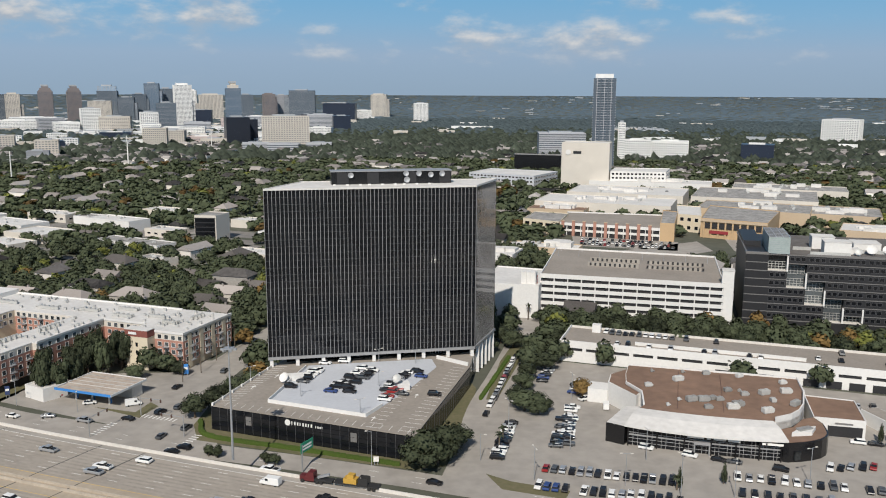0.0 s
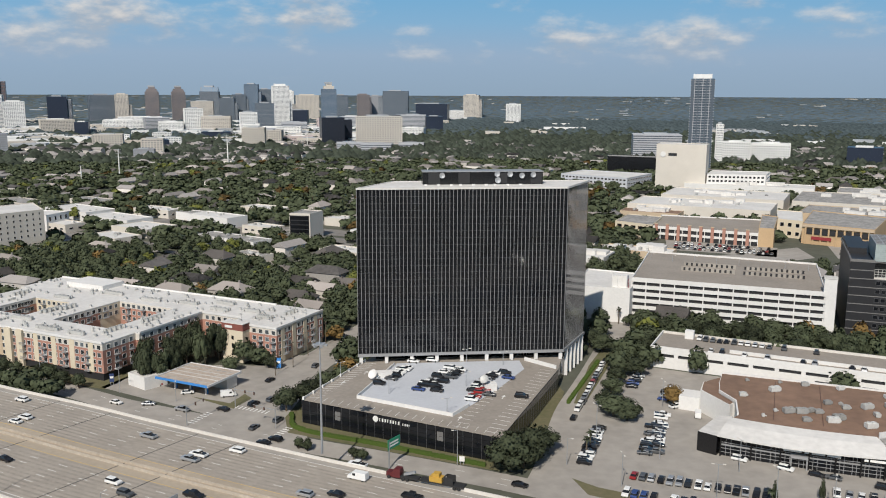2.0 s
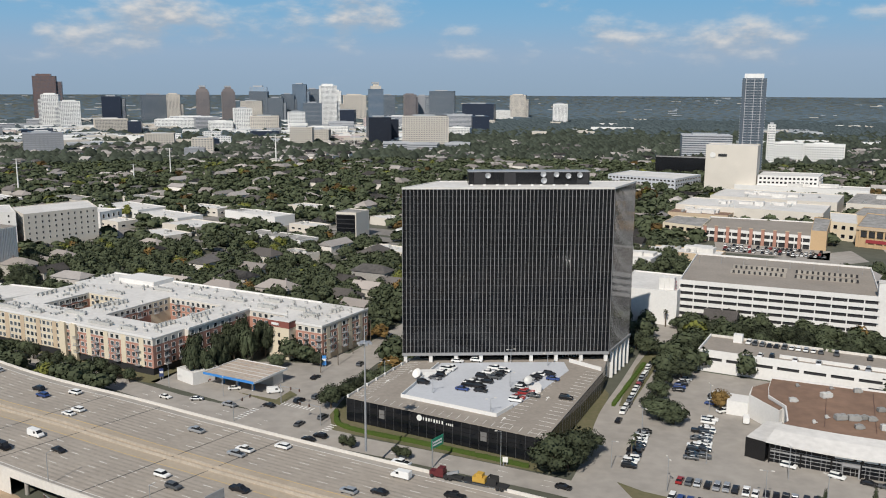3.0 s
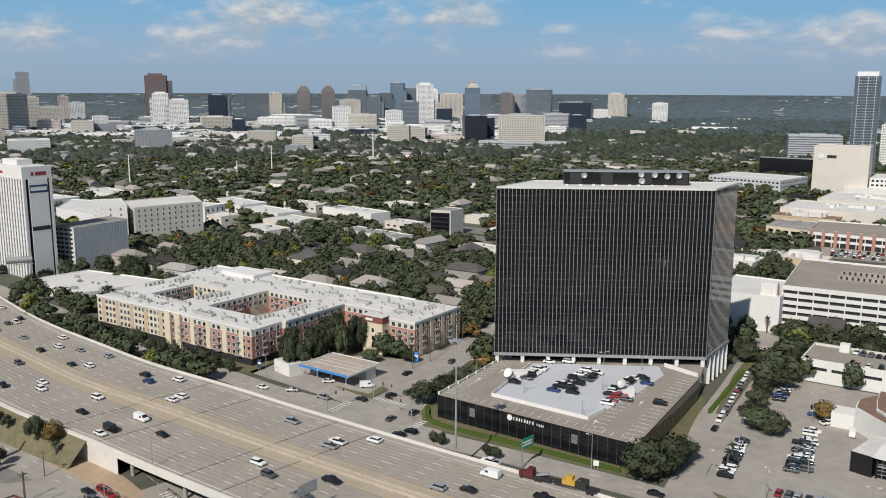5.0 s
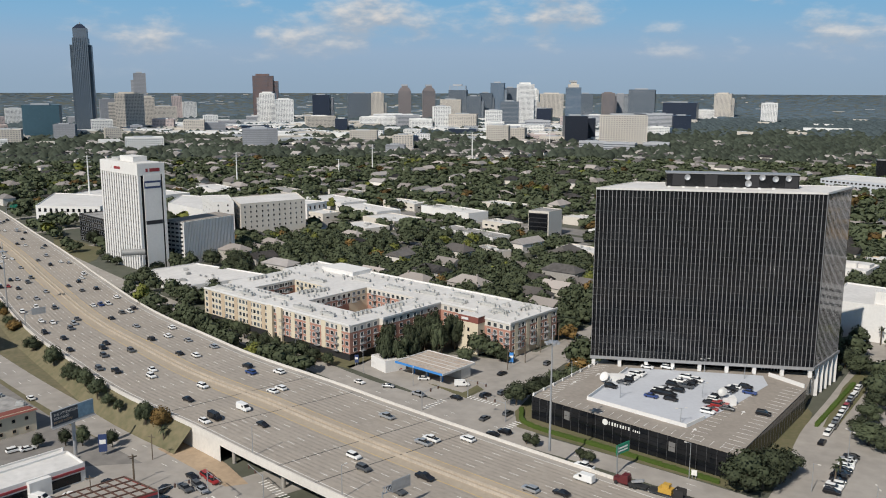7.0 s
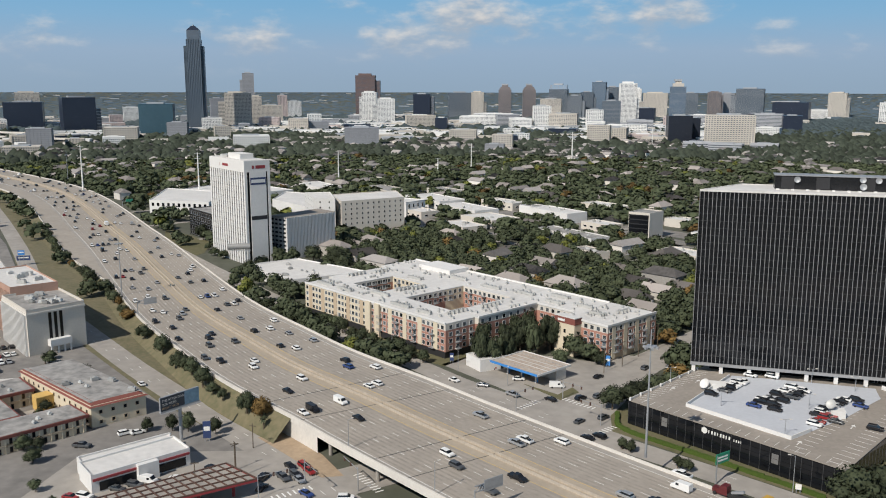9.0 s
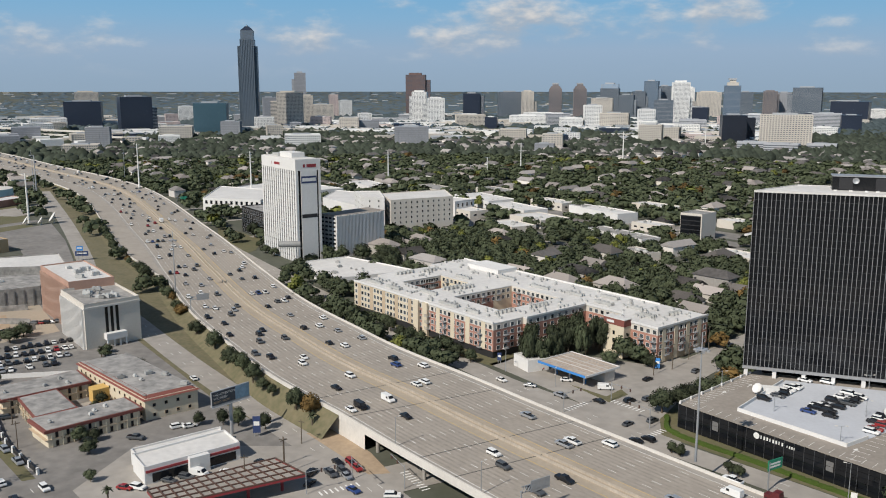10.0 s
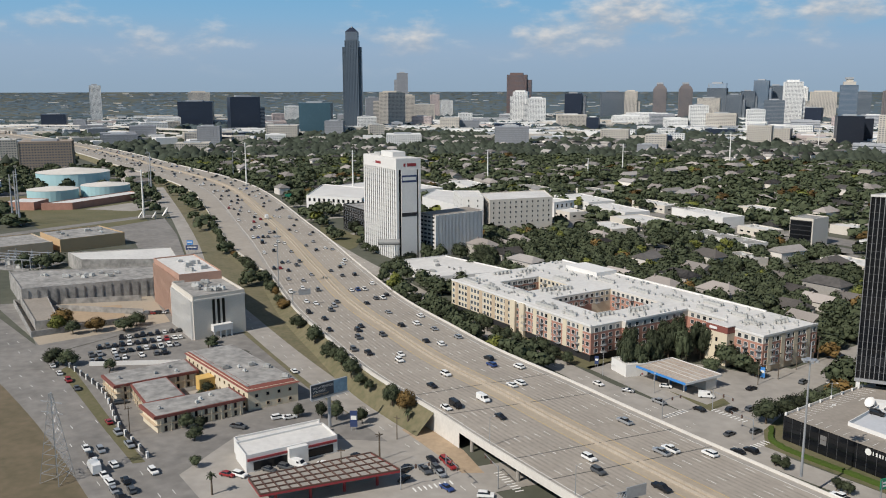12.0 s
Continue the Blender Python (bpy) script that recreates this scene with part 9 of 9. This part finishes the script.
def pylon(x, y, h, w):
    t = thing("power_pylon", x, y, 0, 20, "grey steel lattice power pylon", "power pylon", "power pylons")
    sh = Shape()
    n = 9
    for k in range(n):
        a, b = w * (1 - k / n) * 0.5 + 0.3, w * (1 - (k + 1) / n) * 0.5 + 0.3
        z0, z1 = h * k / n, h * (k + 1) / n
        for sx, sy in ((1, 1), (1, -1), (-1, -1), (-1, 1)):
            sh.bar((sx * a, sy * a, z0), (sx * b, sy * b, z1), 0.14)
            nx, ny = -sy, sx
            sh.bar((sx * a, sy * a, z0), (nx * b, ny * b, z1), 0.09)
            sh.bar((sx * b, sy * b, z1), (nx * b, ny * b, z1), 0.09)
    part("lattice", sh, M["metal"], t)
    for z in (h * 0.78, h * 0.9):
        part("crossarm", Shape().bar((-w * 0.6, 0, z), (w * 0.6, 0, z), 0.2), M["metal"], t)


pylon(-229, 114.6, 26, 6)
for x, y, h in ((-716, 340, 40), (-704, 338, 44), (-696, 336, 46), (-790, 520, 44)):
    t = thing("utility_pole", x, y, 0, 0, "tall steel transmission pole", "pole", "transmission poles")
    part("shaft", Shape().cyl(0, 0, 0, h, 0.9, 0.4, n=8), M["metal"], t)
    part("crossarm", Shape().bar((-3, 0, h * 0.9), (3, 0, h * 0.9), 0.3), M["metal"], t)


def power_pole(x, y, h, turn):
    t = thing("utility_pole", x, y, 0, turn, "brown wooden utility pole with crossarm", "pole", "utility poles")
    part("shaft", Shape().cyl(0, 0, 0, h, 0.17, 0.12, n=7), M["bark"], t)
    part("crossarm", Shape().box(-1.2, 1.2, -0.08, 0.08, h - 0.9, h - 0.7), M["bark"], t)


for x, y, h in ((-166, 181, 9), (-162, 177, 11), (-165, 164, 10), (-172, 196, 8), (-288, 167, 9), (-264, 158, 9), (-244, 147, 9), (-99, 318, 10), (-95, 329, 11), (-93, 345, 11), (-89, 360, 11)):
    power_pole(x, y, h, cr.uniform(0, 90))
for x in range(10):
    power_pole(-330 + x * 30, 720 + (x % 3) * 90, 11, 30)

# hedges and low walls
for k, (pts, label) in enumerate((([(-81, 277), (-74.5, 264.5), (-46, 254.8), (-13, 243.5)], "clipped green hedge along the podium"), ([(14, 300), (28, 350)], "low hedge by the side street"))):
    line = smooth_line([(x, y, 0) for x, y in pts], 1.0)
    sh = Shape()
    r = random.Random(k)
    for p in line:
        w = r.uniform(0.9, 1.2)
        sh.box(p.x - w * 0.6, p.x + w * 0.6, p.y - w * 0.55, p.y + w * 0.55, 0, r.uniform(1.0, 1.25))
    tagged(part("hedge", sh, M["hedge"]), label, "hedge")
fence = thing("fence", 0, 0, 0, 0, "dark boundary fence with white piers along the street", "fence")
fl = smooth_line([(-322, 170, 0), (-285, 162, 0), (-250, 147, 0), (-222, 139, 0)], 6.0)
for i, p in enumerate(fl):
    part("pier", Shape().box(-0.35, 0.35, -0.35, 0.35, 0, 2.2), M["white"], fence, at=(p.x, p.y, 0))
    if i:
        q = fl[i - 1]
        part("panel", Shape().bar((q.x, q.y, 0.9), (p.x, p.y, 0.9), 0.08, 1.6), M["dark"], fence)
for a, b in (((-318, 176), (-296, 196)), ((-296, 196), (-284, 206))):
    tagged(part("boundary_wall", Shape().bar((*a, 0.9), (*b, 0.9), 0.3, 1.8), M["white"]), "white wall at the lot edge", "wall")


def signal_pole(x, y, turn):
    t = thing("traffic_light", x, y, 0, turn, "grey traffic signal pole with mast arm", "traffic light", "traffic lights")
    part("pole", Shape().cyl(0, 0, 0, 7.2, 0.16, 0.12, n=8), M["metal"], t)
    part("arm", Shape().bar((0, 0, 6.4), (9, 0, 6.8), 0.14), M["metal"], t)
    for q in (4.5, 8.4):
        part("signal_head", Shape().box(q - 0.2, q + 0.2, -0.2, 0.2, 5.7, 6.8), M["rust"], t)


for x, y, tn in ((-83, 265, 160), (-103, 283, -20), (-113, 264, 70), (-127, 187, 150), (-143, 184, -30), (-148, 170, 60)):
    signal_pole(x, y, tn)


def palm(x, y, h):
    r = random.Random(int(x * 3 + y))
    t = thing("palm_tree", x, y, 0, r.uniform(0, 360), "palm tree with a drooping green crown", "palm tree", "palm trees")
    part("trunk", Shape().cyl(0, 0, 0, h * 0.6, 0.3, 0.22, n=8).cyl(0, 0, h * 0.6, h * 0.72, 0.34, 0.4, n=8), M["bark"], t)
    fr = Shape()
    for i in range(9):
        q = 1.9 * (0.75 + 0.25 * (i % 3) / 2)
        a = i * 0.0
        prev = (0.0, 0.0)
        fr.poly([(0, -0.12, 0), (q * 0.5, -0.4, 0.45), (q * 0.5, 0.4, 0.45), (0, 0.12, 0)])
        fr.poly([(q * 0.5, -0.4, 0.45), (q, -0.1, -0.1), (q, 0.1, -0.1), (q * 0.5, 0.4, 0.45)])
        break
    me = fr.mesh("frond", M["leaf"])
    for i in range(14):
        o = part("frond", me, None, t, at=(0, 0, h * 0.72))
        o.rotation_euler = (0, r.uniform(-0.9, 0.55), 2 * math.pi * i / 14 * 3.1)
        o.scale = (1.15, 1.0, 1.0)


for x, y, h in ((18, 256, 6.5), (19.5, 262, 6), (42, 412, 10), (-187, 136, 7.5), (-176, 206, 7), (-301, 221, 5), (66, 228, 5)):
    palm(x, y, h)
# columnar cypresses by the dealership
for x, y in ((67, 229), (80.5, 232), (140, 262), (143, 261), (146, 260)):
    t = thing("cypress", x, y, 0, 0, "narrow dark columnar cypress", "tree", "cypresses")
    part("trunk", Shape().cyl(0, 0, 0, 1.0, 0.12, n=6), M["bark"], t)
    c = part("crown", CROWN_MESH[1, "leaf"], None, t, at=(0, 0, 0.4))
    c.scale = (0.9, 0.9, 4.6)


# ---- ground dishes, substation and tall monopoles further off ----
for x, y, r_ in ((-649.5, 416.5, 3.6), (-642, 424.5, 3.2), (-640, 434.5, 4.6)):
    roof_dish(x, y, 0.0, r_, "large white satellite dish standing on the ground")
sub = thing("substation", -540, 258, 0, 24, "grey steel substation frames on gravel", "substation")
part("gravel_pad", Shape().box(-22, 22, -15, 15, -0.05, 0.05), M["greyroof"], sub)
for i in range(7):
    for j in range(4):
        part("post", Shape().box(-0.2, 0.2, -0.2, 0.2, 0, 6.5 if (i + j) % 2 else 8.0), M["metal"], sub, at=(-18 + i * 6, -12 + j * 8, 0))
for j in range(4):
    part("beam", Shape().box(-18, 18, -0.25, 0.25, 6.1, 6.5), M["metal"], sub, at=(0, -12 + j * 8, 0))
for i in range(7):
    part("beam", Shape().box(-0.2, 0.2, -12, 12, 5.2, 5.5), M["metal"], sub, at=(-18 + i * 6, 0, 0))
for i in range(5):
    part("transformer", Shape().box(-1.6, 1.6, -1.2, 1.2, 0, 2.8).cyl(-0.8, 0, 2.8, 4.2, 0.25).cyl(0, 0, 2.8, 4.2, 0.25).cyl(0.8, 0, 2.8, 4.2, 0.25), M["hvac"], sub, at=(-15 + i * 7.2, (-8, 0, 8)[i % 3], 0.05))


def monopole(x, y, h, arms):
    t = thing("power_pole", x, y, 0, 24, "tall pale steel monopole with short arms", "power pole", "monopoles")
    part("shaft", Shape().cyl(0, 0, 0, h, 0.95, 0.45, n=10), M["paint"], t)
    for k in range(arms):
        z = h * (0.97 - 0.11 * k)
        part("arm", Shape().bar((-3.4, 0, z + 0.5), (3.4, 0, z + 0.5), 0.35), M["metal"], t)


for x, y, h, n_arm in ((-496.4, 1000.4, 40, 3), (-578, 822.4, 39, 3), (-626.6, 649.5, 46, 3), (-451.4, 1251.6, 35, 2), (-472.9, 1309.9, 42, 2), (-431.1, 1631, 37, 2), (-517.3, 949.4, 24, 1), (-766.6, 625, 50, 1), (-658, 424, 41, 3)):
    monopole(x, y, h, n_arm)
